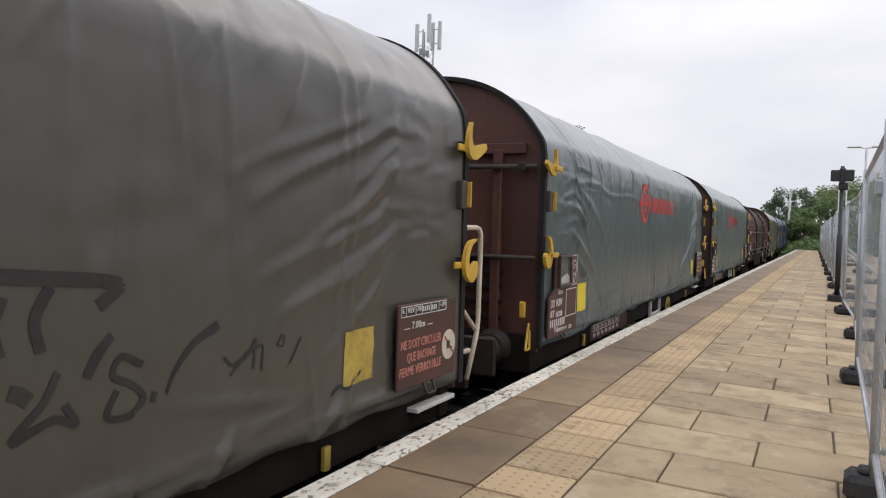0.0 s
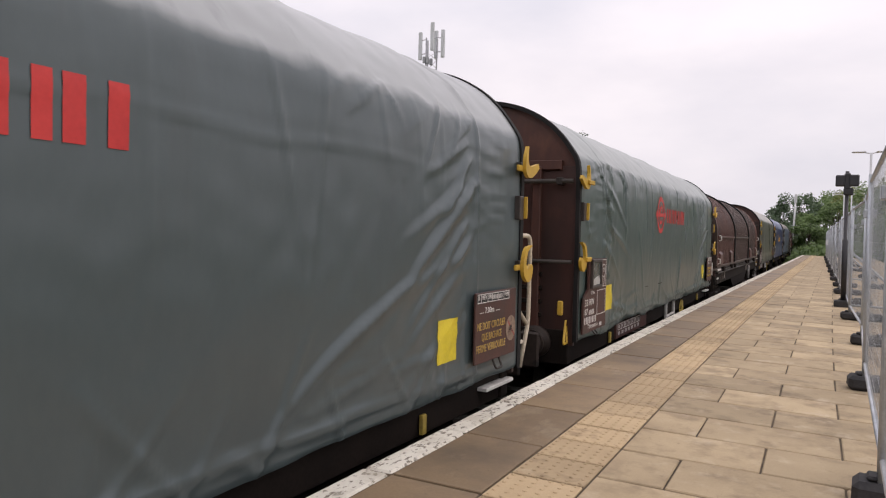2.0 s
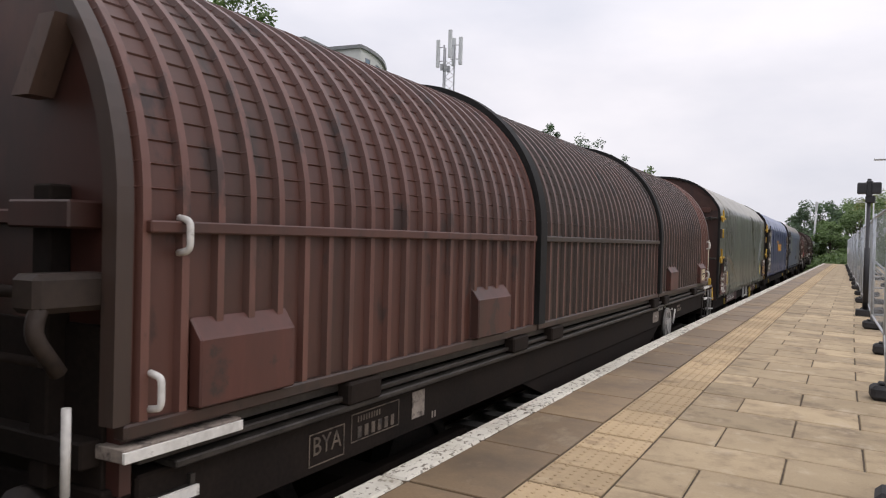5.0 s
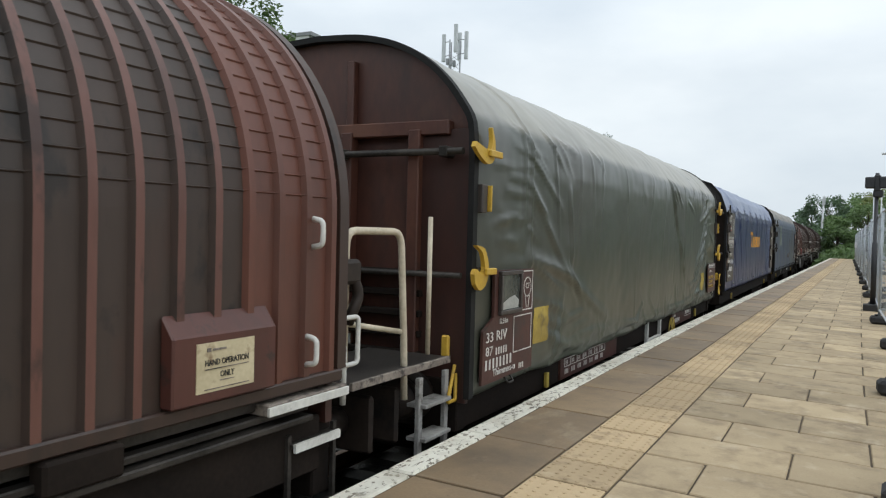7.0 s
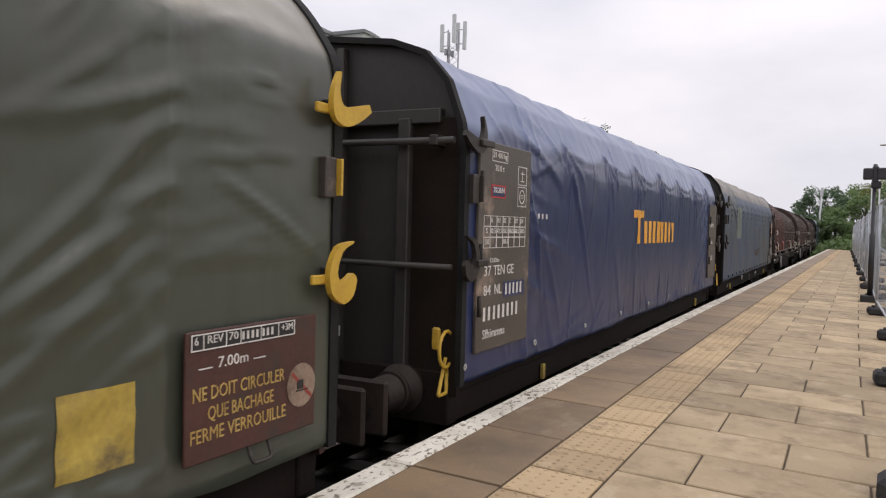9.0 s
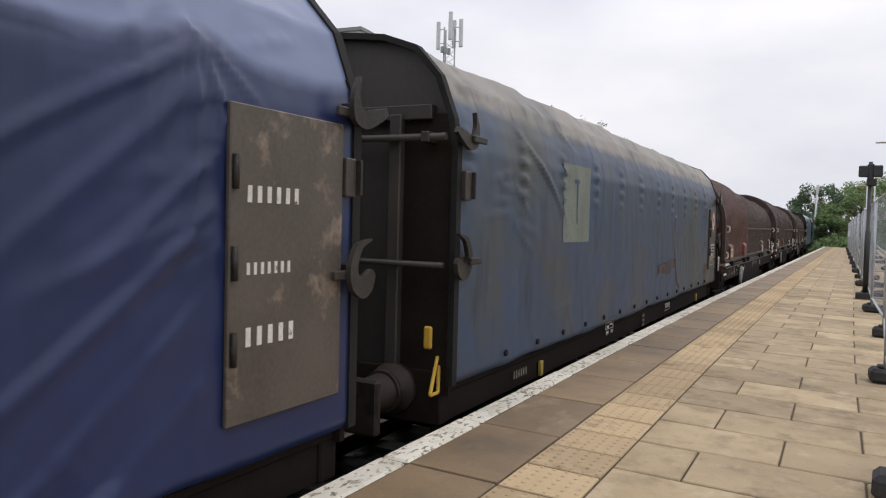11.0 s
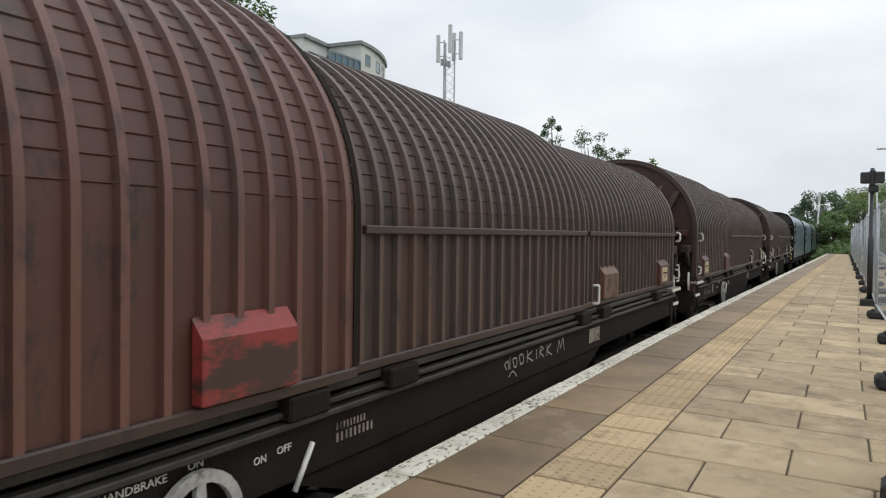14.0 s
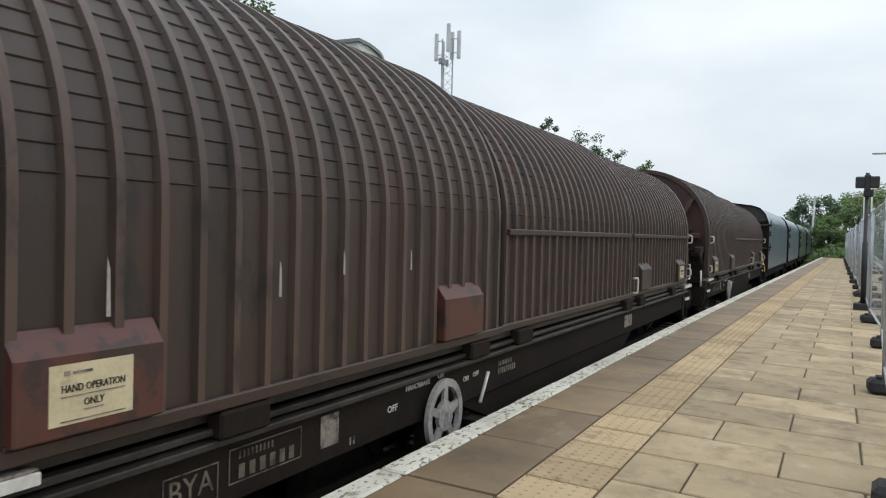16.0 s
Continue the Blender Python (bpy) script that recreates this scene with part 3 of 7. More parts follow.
for m_, c_ in ((M_T_BROWN, (0.030, 0.028, 0.024)), (M_T_OLIVE, (0.036, 0.036, 0.029)), (M_T_GREY, (0.055, 0.064, 0.064)), (M_T_GREY2, (0.060, 0.064, 0.058))):
    add_stain(m_, c_, 0.56, 1.6, 0.2, (1, 1.8, 0.3), 0.6)
for m_ in (M_H_RED, M_H_DARK, M_H_MID, M_H_SOOT, M_RIB_RED, M_RIB_DARK):
    add_stain(m_, (0.022, 0.017, 0.014), 0.52, 1.4, 0.22, (1, 2.0, 0.3), 0.65)
    add_stain(m_, (0.075, 0.030, 0.019), 0.58, 0.9, 0.12, (1, 1.5, 0.5), 0.5)
    add_stain(m_, (0.012, 0.010, 0.009), 0.57, 4.5, 0.08, (1, 1, 0.5), 0.65)
add_stain(M_RUST, (0.13, 0.055, 0.028), 0.62, 1.5, 0.2, (1, 1, 0.6), 0.6)
add_stain(M_RUST, (0.014, 0.010, 0.009), 0.54, 2.2, 0.2, (1, 1, 0.35), 0.6)
add_stain(M_RUST, (0.19, 0.078, 0.040), 0.56, 0.8, 0.14, (1, 1, 0.8), 0.6)
LETTERS = {}


def lettering(parent, lines, mat, name="lettering", label=""):
    """Words on a side: (text, y, z, size) each, at x in front of the surface. One mesh."""
    for text, x, y, z, size, wide in lines:
        key = (text, round(size, 3))
        if key not in LETTERS:
            LETTERS[key] = text_mesh(text, size, 0.0015)
        tmp = bmesh.new()
        tmp.from_mesh(LETTERS[key])
        w = max((v.co.x for v in tmp.verts), default=1.0)
        k = wide / w if wide else 1.0
        for v in tmp.verts:
            v.co = Vector((x + v.co.z + 0.0015, y + v.co.x * k, z + v.co.y))
        part(name, tmp, mat, parent, label)["kind"] = "stuff"


def bars(parent, rects, mat, name="lettering", x=0.0, label=""):
    """Plain bars on a side for writing that is not spelt out: y0, y1, z0, z1 each."""
    bm = bmesh.new()
    for y0, y1, z0, z1 in rects:
        add_box(bm, (x, y0, z0), (x + 0.003, y1, z1))
    ob = part(name, bm, mat, parent, label)
    if len(rects) > 1:
        ob["kind"] = "stuff"
    return ob


def digits(y, z, h, n, w=0.36, gap=0.5):
    return [(y + i * h * (w + gap), y + i * h * (w + gap) + h * w, z, z + h) for i in range(n)]


def frame_rects(y0, y1, z0, z1, t=0.006):
    return [(y0, y1, z0, z0 + t), (y0, y1, z1 - t, z1), (y0, y0 + t, z0 + t, z1 - t), (y1 - t, y1, z0 + t, z1 - t)]


class Cover:
    """The slack sheet of one wagon: its shape as a function, so that what is printed on it can lie on it."""

    def __init__(self, half_prof, length, seed, fold=0.02, hoops=8, sag=0.016, hem_wave=0.05, straps=False, seams=(), creases=1.0, folds=()):
        self.prof, self.length, self.seed, self.fold, self.hoops, self.sag = half_prof + whole(half_prof)[len(half_prof)::3] + [(-half_prof[0][0], half_prof[0][1])], length, seed, fold, hoops, sag
        self.hem_wave, self.straps, self.seams = hem_wave, straps, seams
        self.top, self.hem = max(z for _, z in self.prof), self.prof[0][1]
        self.creases = self.make_creases(creases)
        for y0, z0, y1, z1, w, h, bend in folds:
            a = math.atan2(z1 - z0, y1 - y0)
            self.creases.append((y0, z0, math.cos(a), math.sin(a), math.dist((y0, z0), (y1, z1)), w, h, bend))

    def make_creases(self, k):
        """Folds of the sheet: wrinkles at its tied ends, drags from the end panels, drapes under the eaves, pulls up from the hem."""
        rg, ln, out = random.Random(int(self.seed * 10)), self.length, []

        def add(y, z, ang, ln_, w, h, bend=0.0, end=0):
            if end:
                y, ang, bend = ln - y, math.pi - ang, -bend
            out.append((y, z, math.cos(ang), math.sin(ang), ln_, w, h, bend))
        for end in (0, 1):
            for q in range(int(15 * k)):
                add(rg.uniform(0.3, 0.75), rg.uniform(2.0, 2.95), radians(rg.uniform(-10, 14)), rg.uniform(0.18, 0.5), rg.uniform(0.014, 0.03), rg.uniform(0.003, 0.009), 0.1, end)
            for q in range(int(14 * k)):
                add(rg.uniform(0.98, 1.04), rg.uniform(1.9, 2.95), radians(rg.uniform(-42, -8)), rg.uniform(0.15, 0.5), rg.uniform(0.014, 0.03), rg.uniform(0.004, 0.011), rg.uniform(0, 0.2), end)
            for q in range(int((9 if end else 4) * k)):
                add(rg.uniform(0.98, 1.15), 1.45 + 1.45 * (q + rg.random()) / max(1, int((9 if end else 4) * k)), radians(rg.uniform(-46, -14)), rg.uniform(0.6, 1.6), rg.uniform(0.03, 0.06), rg.uniform(0.009, 0.019), rg.uniform(0, 0.15), end)
            for q in range(int(5 * k)):
                add(rg.uniform(1.5, 2.4), rg.uniform(1.12, 1.4), radians(rg.uniform(-14, 10)), rg.uniform(0.4, 1.0), rg.uniform(0.02, 0.035), rg.uniform(0.005, 0.013), 0.1, end)
            for q in range(int(6 * k)):
                add(rg.uniform(0.3, 2.4), 2.98, radians(rg.uniform(-60, -16)), rg.uniform(0.25, 0.6), rg.uniform(0.018, 0.032), rg.uniform(0.006, 0.014), 0.15, end)
        y = 0.9
        while y < ln - 0.9:
            add(y, 2.96, radians(-90 + rg.uniform(-12, 12)), rg.uniform(0.35, 1.5), rg.uniform(0.022, 0.05), rg.uniform(0.002, 0.013) * k, rg.uniform(-0.1, 0.1))
            if rg.random() < 0.4:
                add(y + 0.06, 3.0, radians(-90 + rg.choice((-1, 1)) * rg.uniform(25, 65)), rg.uniform(0.2, 0.45), rg.uniform(0.015, 0.03), rg.uniform(0.004, 0.011) * k, 0.3)
            y += rg.uniform(0.25, 0.9)
        y = 0.8
        while y < ln - 0.8:
            for q in range(2):
                add(y, 1.06, radians(90 + rg.uniform(-68, 68)), rg.uniform(0.2, 0.7), rg.uniform(0.018, 0.04), rg.uniform(0.004, 0.015) * k, rg.uniform(-0.2, 0.2))
            add(y + 0.1, rg.uniform(1.12, 1.2), radians(rg.uniform(-5, 5)), rg.uniform(0.5, 1.2), rg.uniform(0.014, 0.022), rg.uniform(0.005, 0.012) * k, rg.uniform(-0.04, 0.04))
            y += rg.uniform(0.4, 0.9)
        for q in range(int(10 * k)):
            add(rg.uniform(1, ln - 1), rg.uniform(1.3, 2.5), radians(-90 + rg.uniform(-28, 28)), rg.uniform(0.5, 1.3), rg.uniform(0.05, 0.10), rg.uniform(-0.009, 0.011), rg.uniform(-0.1, 0.1))
        return out

    def wrinkles(self, Y, Z):
        """The folds alone, over arrays of y and z: a ridge each with a shallow trough along its lower side."""
        D = np.zeros(np.broadcast(Y, Z).shape)
        grid = D.ndim == 2
        for cy, cz, dy, dz, ln_, w, h, bend in self.creases:
            m = 0.12 + 3.0 * w + abs(bend) * ln_ * ln_ / 4
            ya, yb = sorted((cy, cy + dy * ln_))
            za, zb = sorted((cz, cz + dz * ln_))
            on_y, on_z = (Y > ya - m) & (Y < yb + m), (Z > za - m) & (Z < zb + m)
            at = np.ix_(on_y[:, 0], on_z[0]) if grid else on_y & on_z
            ry, rz = (Y[on_y[:, 0]] - cy, Z[:, on_z[0]] - cz) if grid else (Y[at] - cy, Z[at] - cz)
            u = ry * dy + rz * dz
            v = (rz * dy - ry * dz + 0.018 * np.sin(u * 4 + cy) - bend * u * (ln_ - u)) / max(0.016, 0.58 * w)
            v = np.where(v > 0, 0.6 * v, 1.25 * v)
            s = np.clip((u + 0.08) / (ln_ + 0.16), 0, 1)
            D[at] += 1.25 * h * (np.exp(-np.abs(v) ** 1.4) - 0.16 * np.exp(-(np.abs(v) - 1.9) ** 2)) * np.maximum(np.sin(np.pi * s ** 0.75), 0) ** 0.8
        near = np.clip(np.minimum(Y, self.length - Y), 0, None)
        return D * np.clip(near / 0.15, 0, 1) * np.where((near < 1.0) & (Z < 1.93), 0.25, 1.0) * np.where((near > 1.05) & (near < 1.5) & (Z < 1.62) & (Z > 1.2), 0.45, 1.0)

    def base(self, y, z, sgn=1):
        """How far the sheet stands off its smooth shape, folds apart."""
        k = (z - self.hem) / (self.top - self.hem)
        seed, fold = self.seed, self.fold
        side = min(1.0, max(0.0, 1 - (k - 0.66) / 0.25))
        roof = 1 - side
        near = max(0.0, min(y, self.length - y))
        tie = min(1.0, near / 0.2)
        flat = 0.3 if near < 1.05 and z < 1.95 else 1.0
        a = noise.noise((y * 0.9 + seed, sgn * 3.1, k * 0.4)) + 0.35 * noise.noise((y * 2.7 + seed, sgn * 7.7, k * 0.8))
        q = noise.noise((y * 0.8 + k * 2.0 + seed, y * 0.5 - k * 2.2, sgn * 2.0))
        d = side * fold * flat * tie * (0.8 * a * (1.3 - k) + 0.7 * q)
        d += side * flat * tie * 0.004 * noise.noise((y * 6.0, k * 14.0, seed))
        eave = math.exp(-((k - 0.70) / 0.06) ** 2)
        d += fold * 0.5 * eave * noise.noise((y * 2.6 + seed, 1.0, k * 2.5))
        d += roof * (-self.sag * abs(math.sin(math.pi * y / self.length * self.hoops)) + 0.7 * fold * noise.noise((y * 1.7 + seed, k * 4, 9.0)) * tie)
        d += roof * 0.010 * tie * noise.noise((y * 5.0 + seed, k * 22, 4.0))
        for s in self.seams:
            d += 0.011 * math.exp(-((y - s) / 0.02) ** 2)
        if self.straps and 2.2 < z < 2.95:
            u = (y / 0.98 + 0.35) % 1.0
            d += 0.026 * math.exp(-((u - 0.5) / 0.09) ** 2) * max(0.0, math.sin((z - 2.2) * 2 * math.pi / 0.125)) * math.sin((z - 2.2) / 0.75 * math.pi)
        if self.hem_wave > 0.03:
            wob = 0.10 + 0.03 * noise.noise((y * 1.1 + seed, 3.0, 1.0))
            d += 0.016 * (0.8 + noise.noise((y * 2.0, seed, 2.0))) * (math.exp(-((z - self.hem - wob) / 0.02) ** 2) - 0.7 * math.exp(-((z - self.hem - wob + 0.05) / 0.025) ** 2)) * tie
        return d

    def shift(self, y, z, sgn=1):
        return self.base(y, z, sgn) + float(self.wrinkles(np.array([y]), np.array([z]))[0])

    def mesh(self, dy=0.045):
        bm = bmesh.new()
        prof, nrm = self.prof, normals2(self.prof)
        ny = round(self.length / dy)
        near_side = [i for i, (x, z) in enumerate(prof) if x >= -0.01]
        W = self.wrinkles(np.linspace(0, self.length, ny + 1)[:, None], np.array([prof[i][1] for i in near_side])[None, :])
        rows = []
        for j in range(ny + 1):
            y = self.length * j / ny
            row = []
            for i, (x, z) in enumerate(prof):
                sgn = 1 if x >= -0.01 else -1
                d = self.base(y, z, sgn) + W[j, i] * min(1.0, max(0.0, (3.2 - z) / 0.25)) if sgn > 0 else self.base(y, z, 1) if z > 3.2 else 0.0
                nx_, nz_ = nrm[i]
                if i in (0, len(prof) - 1):
                    near = min(y, self.length - y)
                    z += min(1, near) * self.hem_wave * (noise.noise((y * 0.7 + self.seed, 5.0, sgn)) + 0.6 * noise.noise((y * 2.3 + self.seed, 2.0, sgn)))
                    d -= 0.02
                row.append(bm.verts.new((x + nx_ * d, y, z + nz_ * d)))
            rows.append(row)
        for a, b in zip(rows, rows[1:]):
            for i in range(len(prof) - 1):
                bm.faces.new((a[i], b[i], b[i + 1], a[i + 1])).smooth = True
        return bm

    def printed(self, parent, polys, mat, name, label="", off=0.004, step=0.04):
        """Flat shapes laid on the platform side of the sheet: lists of convex outlines in y, z."""
        bm = bmesh.new()
        for poly in polys:
            f = bm.faces.new([bm.verts.new((0, y, z)) for y, z in poly])
            if f.normal.x < 0:
                f.normal_flip()
        for axis, k in (((0, 1, 0), 1), ((0, 0, 1), 2)):
            lo, hi = min(v.co[k] for v in bm.verts), max(v.co[k] for v in bm.verts)
            n = int((hi - lo) / step)
            for i in range(1, n + 1):
                c = [0, 0, 0]
                c[k] = lo + (hi - lo) * i / (n + 1)
                bmesh.ops.bisect_plane(bm, geom=bm.verts[:] + bm.edges[:] + bm.faces[:], plane_co=c, plane_no=axis)
        vs = bm.verts[:]
        W = self.wrinkles(np.array([v.co.y for v in vs]), np.array([v.co.z for v in vs]))
        for v, d in zip(vs, W):
            v.co.x = HALF + self.base(v.co.y, v.co.z) + float(d) + off
        bm.normal_update()
        for f in bm.faces:
            f.smooth = True
        return part(name, bm, mat, parent, label)


def ring_polys(cy, cz, r0, r1, a0=0.0, a1=360.0, n=36):
    out = []
    for i in range(n):
        p, q = radians(a0 + (a1 - a0) * i / n), radians(a0 + (a1 - a0) * (i + 1) / n)
        out.append([(cy + r1 * math.cos(p), cz + r1 * math.sin(p)), (cy + r1 * math.cos(q), cz + r1 * math.sin(q)),
                    (cy + r0 * math.cos(q), cz + r0 * math.sin(q)), (cy + r0 * math.cos(p), cz + r0 * math.sin(p))])
    return out


def rect_poly(y0, y1, z0, z1):
    return [(y0, z0), (y1, z0), (y1, z1), (y0, z1)]


def stroke(pts, w):
    """A painted stroke as quads along a bent line; w is a width a point."""
    out = []
    P = [Vector(p) for p in pts]
    for i in range(len(P) - 1):
        d = (P[i + 1] - P[i]).normalized()
        n = Vector((-d.y, d.x))
        a, b = (w[i], w[i + 1]) if isinstance(w, (list, tuple)) else (w, w)
        e = d * 0.004
        out.append([tuple(P[i] - e - n * a / 2), tuple(P[i + 1] + e - n * b / 2), tuple(P[i + 1] + e + n * b / 2), tuple(P[i] - e + n * a / 2)])
    return out


def curve_pts(ctrl, n=10):
    """A smooth line through its points."""
    C = [Vector(c) for c in ctrl]
    C = [C[0] * 2 - C[1]] + C + [C[-1] * 2 - C[-2]]
    out = []
    for a, b, c, d in zip(C, C[1:], C[2:], C[3:]):
        for i in range(n):
            t = i / n
            out.append(0.5 * ((2 * b) + (c - a) * t + (2 * a - 5 * b + 4 * c - d) * t * t + (3 * b - a - 3 * c + d) * t ** 3))
    return out + [C[-2]]


# ---- train: running gear, shared meshes ----
SHARED = {}


def shared(name, key, make, mat, parent, m=None, label="", smooth=False):
    if key not in SHARED:
        ob = part(name, make(), mat, parent, label, smooth)
        SHARED[key] = ob.data
    else:
        ob = new(name, SHARED[key])
        ob.parent = parent
        if label:
            ob["label"] = label
    if m is not None:
        ob.matrix_basis = m
    return ob


def bm_wheel():
    bm = bmesh.new()
    add_disc(bm, (0, 0, 0), 0.0, 0.40, -0.05, 0.03, 28)
    add_disc(bm, (0, 0, 0), 0.36, 0.46, -0.065, 0.07, 28)
    add_disc(bm, (0, 0, 0), 0.0, 0.10, 0.03, 0.12, 14)
    return bm


def bm_bogie():
    bm = bmesh.new()
    for s in (-1, 1):
        x0, x1 = (0.93, 1.05) if s > 0 else (-1.05, -0.93)
        add_box(bm, (x0, -1.25, 0.52), (x1, 1.25, 0.72), 0.02)
        for y in (-0.9, 0.9):
            add_box(bm, (x0 - 0.02, y - 0.16, 0.34), (x1 + 0.03, y + 0.16, 0.62), 0.02)
            add_tube(bm, [(s * 1.02, y - 0.24, 0.44), (s * 1.02, y - 0.24, 0.64)], 0.055, 8)
            add_tube(bm, [(s * 1.02, y + 0.24, 0.44), (s * 1.02, y + 0.24, 0.64)], 0.055, 8)
    add_box(bm, (-0.95, -0.18, 0.5), (0.95, 0.18, 0.7), 0.02)
    for y in (-0.9, 0.9):
        add_tube(bm, [(-0.95, y, 0.46), (0.95, y, 0.46)], 0.08, 10)
    return bm


def bogie(w, y):
    b = shared("bogie", "bogie", bm_bogie, M_UNDER, w, pose(0, y, 0))
    for dy in (-0.9, 0.9):
        for s in (-1, 1):
            shared("wheel", "wheel", bm_wheel, M_STEEL, b, pose(s * 0.755, dy, 0.46, 0, 0, 0 if s > 0 else 180))


def bm_buffer():
    bm = bmesh.new()
    add_tube(bm, [(0, 0, 0), (0, -0.05, 0), (0, -0.06, 0), (0, -0.36, 0)], [0.17, 0.17, 0.125, 0.115], 18)
    add_tube(bm, [(0, -0.36, 0), (0, -0.56, 0)], 0.085, 16)
    add_box(bm, (-0.24, -0.60, -0.17), (0.24, -0.56, 0.17), 0.018)
    add_tube(bm, [(0, -0.14, 0), (0, -0.18, 0)], 0.14, 18)
    return bm


def buffers(w, y, face, reach=0.58):
    for s in (-1, 1):
        shared("buffer", "buffer", bm_buffer, M_BUFFER, w, pose(s * 0.875, y, 1.02, 0, 0, 0 if face < 0 else 180))


def bm_hose():
    bm = bmesh.new()
    add_tube(bm, rounded([(0.35, 0, 0.86), (0.35, -0.22, 0.84), (0.35, -0.30, 0.42), (0.30, -0.55, 0.40)], 0.12), 0.025, 8)
    add_box(bm, (-0.06, -0.30, 0.92), (0.06, 0.02, 1.06), 0.02)
    add_tube(bm, rounded([(0, -0.25, 1.0), (0, -0.45, 0.98), (0, -0.52, 0.80), (0, -0.42, 0.74)], 0.06), 0.03, 8)
    return bm


def bm_latch(upper):
    """A hooked closing lever with its pivot plate, on the side near a front end: the blade's tip stands up, the arm points to -y."""
    bm = bmesh.new()
    if upper:
        top = curve_pts([(0.155, 0.17), (0.165, 0.08), (0.13, 0.02), (0.04, 0.03), (-0.08, 0.055)], 5)
        low = curve_pts([(0.165, 0.175), (0.215, 0.07), (0.20, -0.04), (0.10, -0.075), (-0.02, -0.03), (-0.10, 0.02)], 4)
    else:
        top = curve_pts([(-0.01, 0.165), (0.075, 0.125), (0.115, 0.03), (0.085, -0.015), (0.03, 0.0), (-0.01, 0.02), (-0.035, 0.005)], 4)
        low = curve_pts([(-0.015, 0.175), (0.11, 0.15), (0.175, 0.04), (0.155, -0.07), (0.06, -0.125), (-0.02, -0.085), (-0.045, -0.015)], 4)
    n = 18

    def samp(c, t):
        f = t * (len(c) - 1)
        i = min(int(f), len(c) - 2)
        return c[i].lerp(c[i + 1], f - i)
    A, B = [samp(top, i / n) for i in range(n + 1)], [samp(low, i / n) for i in range(n + 1)]
    lay_ = [[bm.verts.new((x, p.x, p.y)) for p in c] for x in (0.0, 0.03) for c in (A, B)]
    for i in range(n):
        bm.faces.new((lay_[2][i], lay_[2][i + 1], lay_[3][i + 1], lay_[3][i]))
        bm.faces.new((lay_[0][i + 1], lay_[0][i], lay_[1][i], lay_[1][i + 1]))
        bm.faces.new((lay_[0][i], lay_[0][i + 1], lay_[2][i + 1], lay_[2][i]))
        bm.faces.new((lay_[1][i + 1], lay_[1][i], lay_[3][i], lay_[3][i + 1]))
    bm.faces.new((lay_[0][0], lay_[2][0], lay_[3][0], lay_[1][0]))
    bm.faces.new((lay_[0][n], lay_[1][n], lay_[3][n], lay_[2][n]))
    add_box(bm, (0.03, 0.10, -0.025), (0.055, 0.29 if upper else 0.26, 0.02), 0.006)
    bmesh.ops.recalc_face_normals(bm, faces=bm.faces)
    return bm


def tarp_underframe(w, ln, lo=0.80, hi=1.02, half=1.20):
    """Side sills with their top flanges, cross members, the centre sill and the floor, each a part."""
    key = round(ln, 2)
    for s in (-1, 1):
        def sill():
            a, b = sorted((s * half, s * (half - 0.10)))
            bm = box((a, 0.0, lo), (b, ln, hi), 0.01)
            a, b = sorted((s * (half + 0.03), s * (half - 0.06)))
            return add_box(bm, (a, 0.0, hi - 0.006), (b, ln, hi + 0.04), 0.006)
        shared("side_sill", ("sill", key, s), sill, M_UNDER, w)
    for y in (0.02, ln * 0.25, ln * 0.5, ln * 0.75, ln - 0.14):
        shared("cross_member", "cross_member", lambda: box((-half + 0.1, 0, lo + 0.02), (half - 0.1, 0.12, hi - 0.01)), M_UNDER, w, pose(0, y, 0))
    shared("centre_sill", ("centre", key), lambda: box((-0.25, 0.1, lo - 0.06), (0.25, ln - 0.1, hi - 0.03)), M_UNDER, w)
    shared("floor", ("floor", key), lambda: box((-half + 0.05, 0.1, hi + 0.005), (half - 0.05, ln - 0.1, hi + 0.035)), M_UNDER, w)


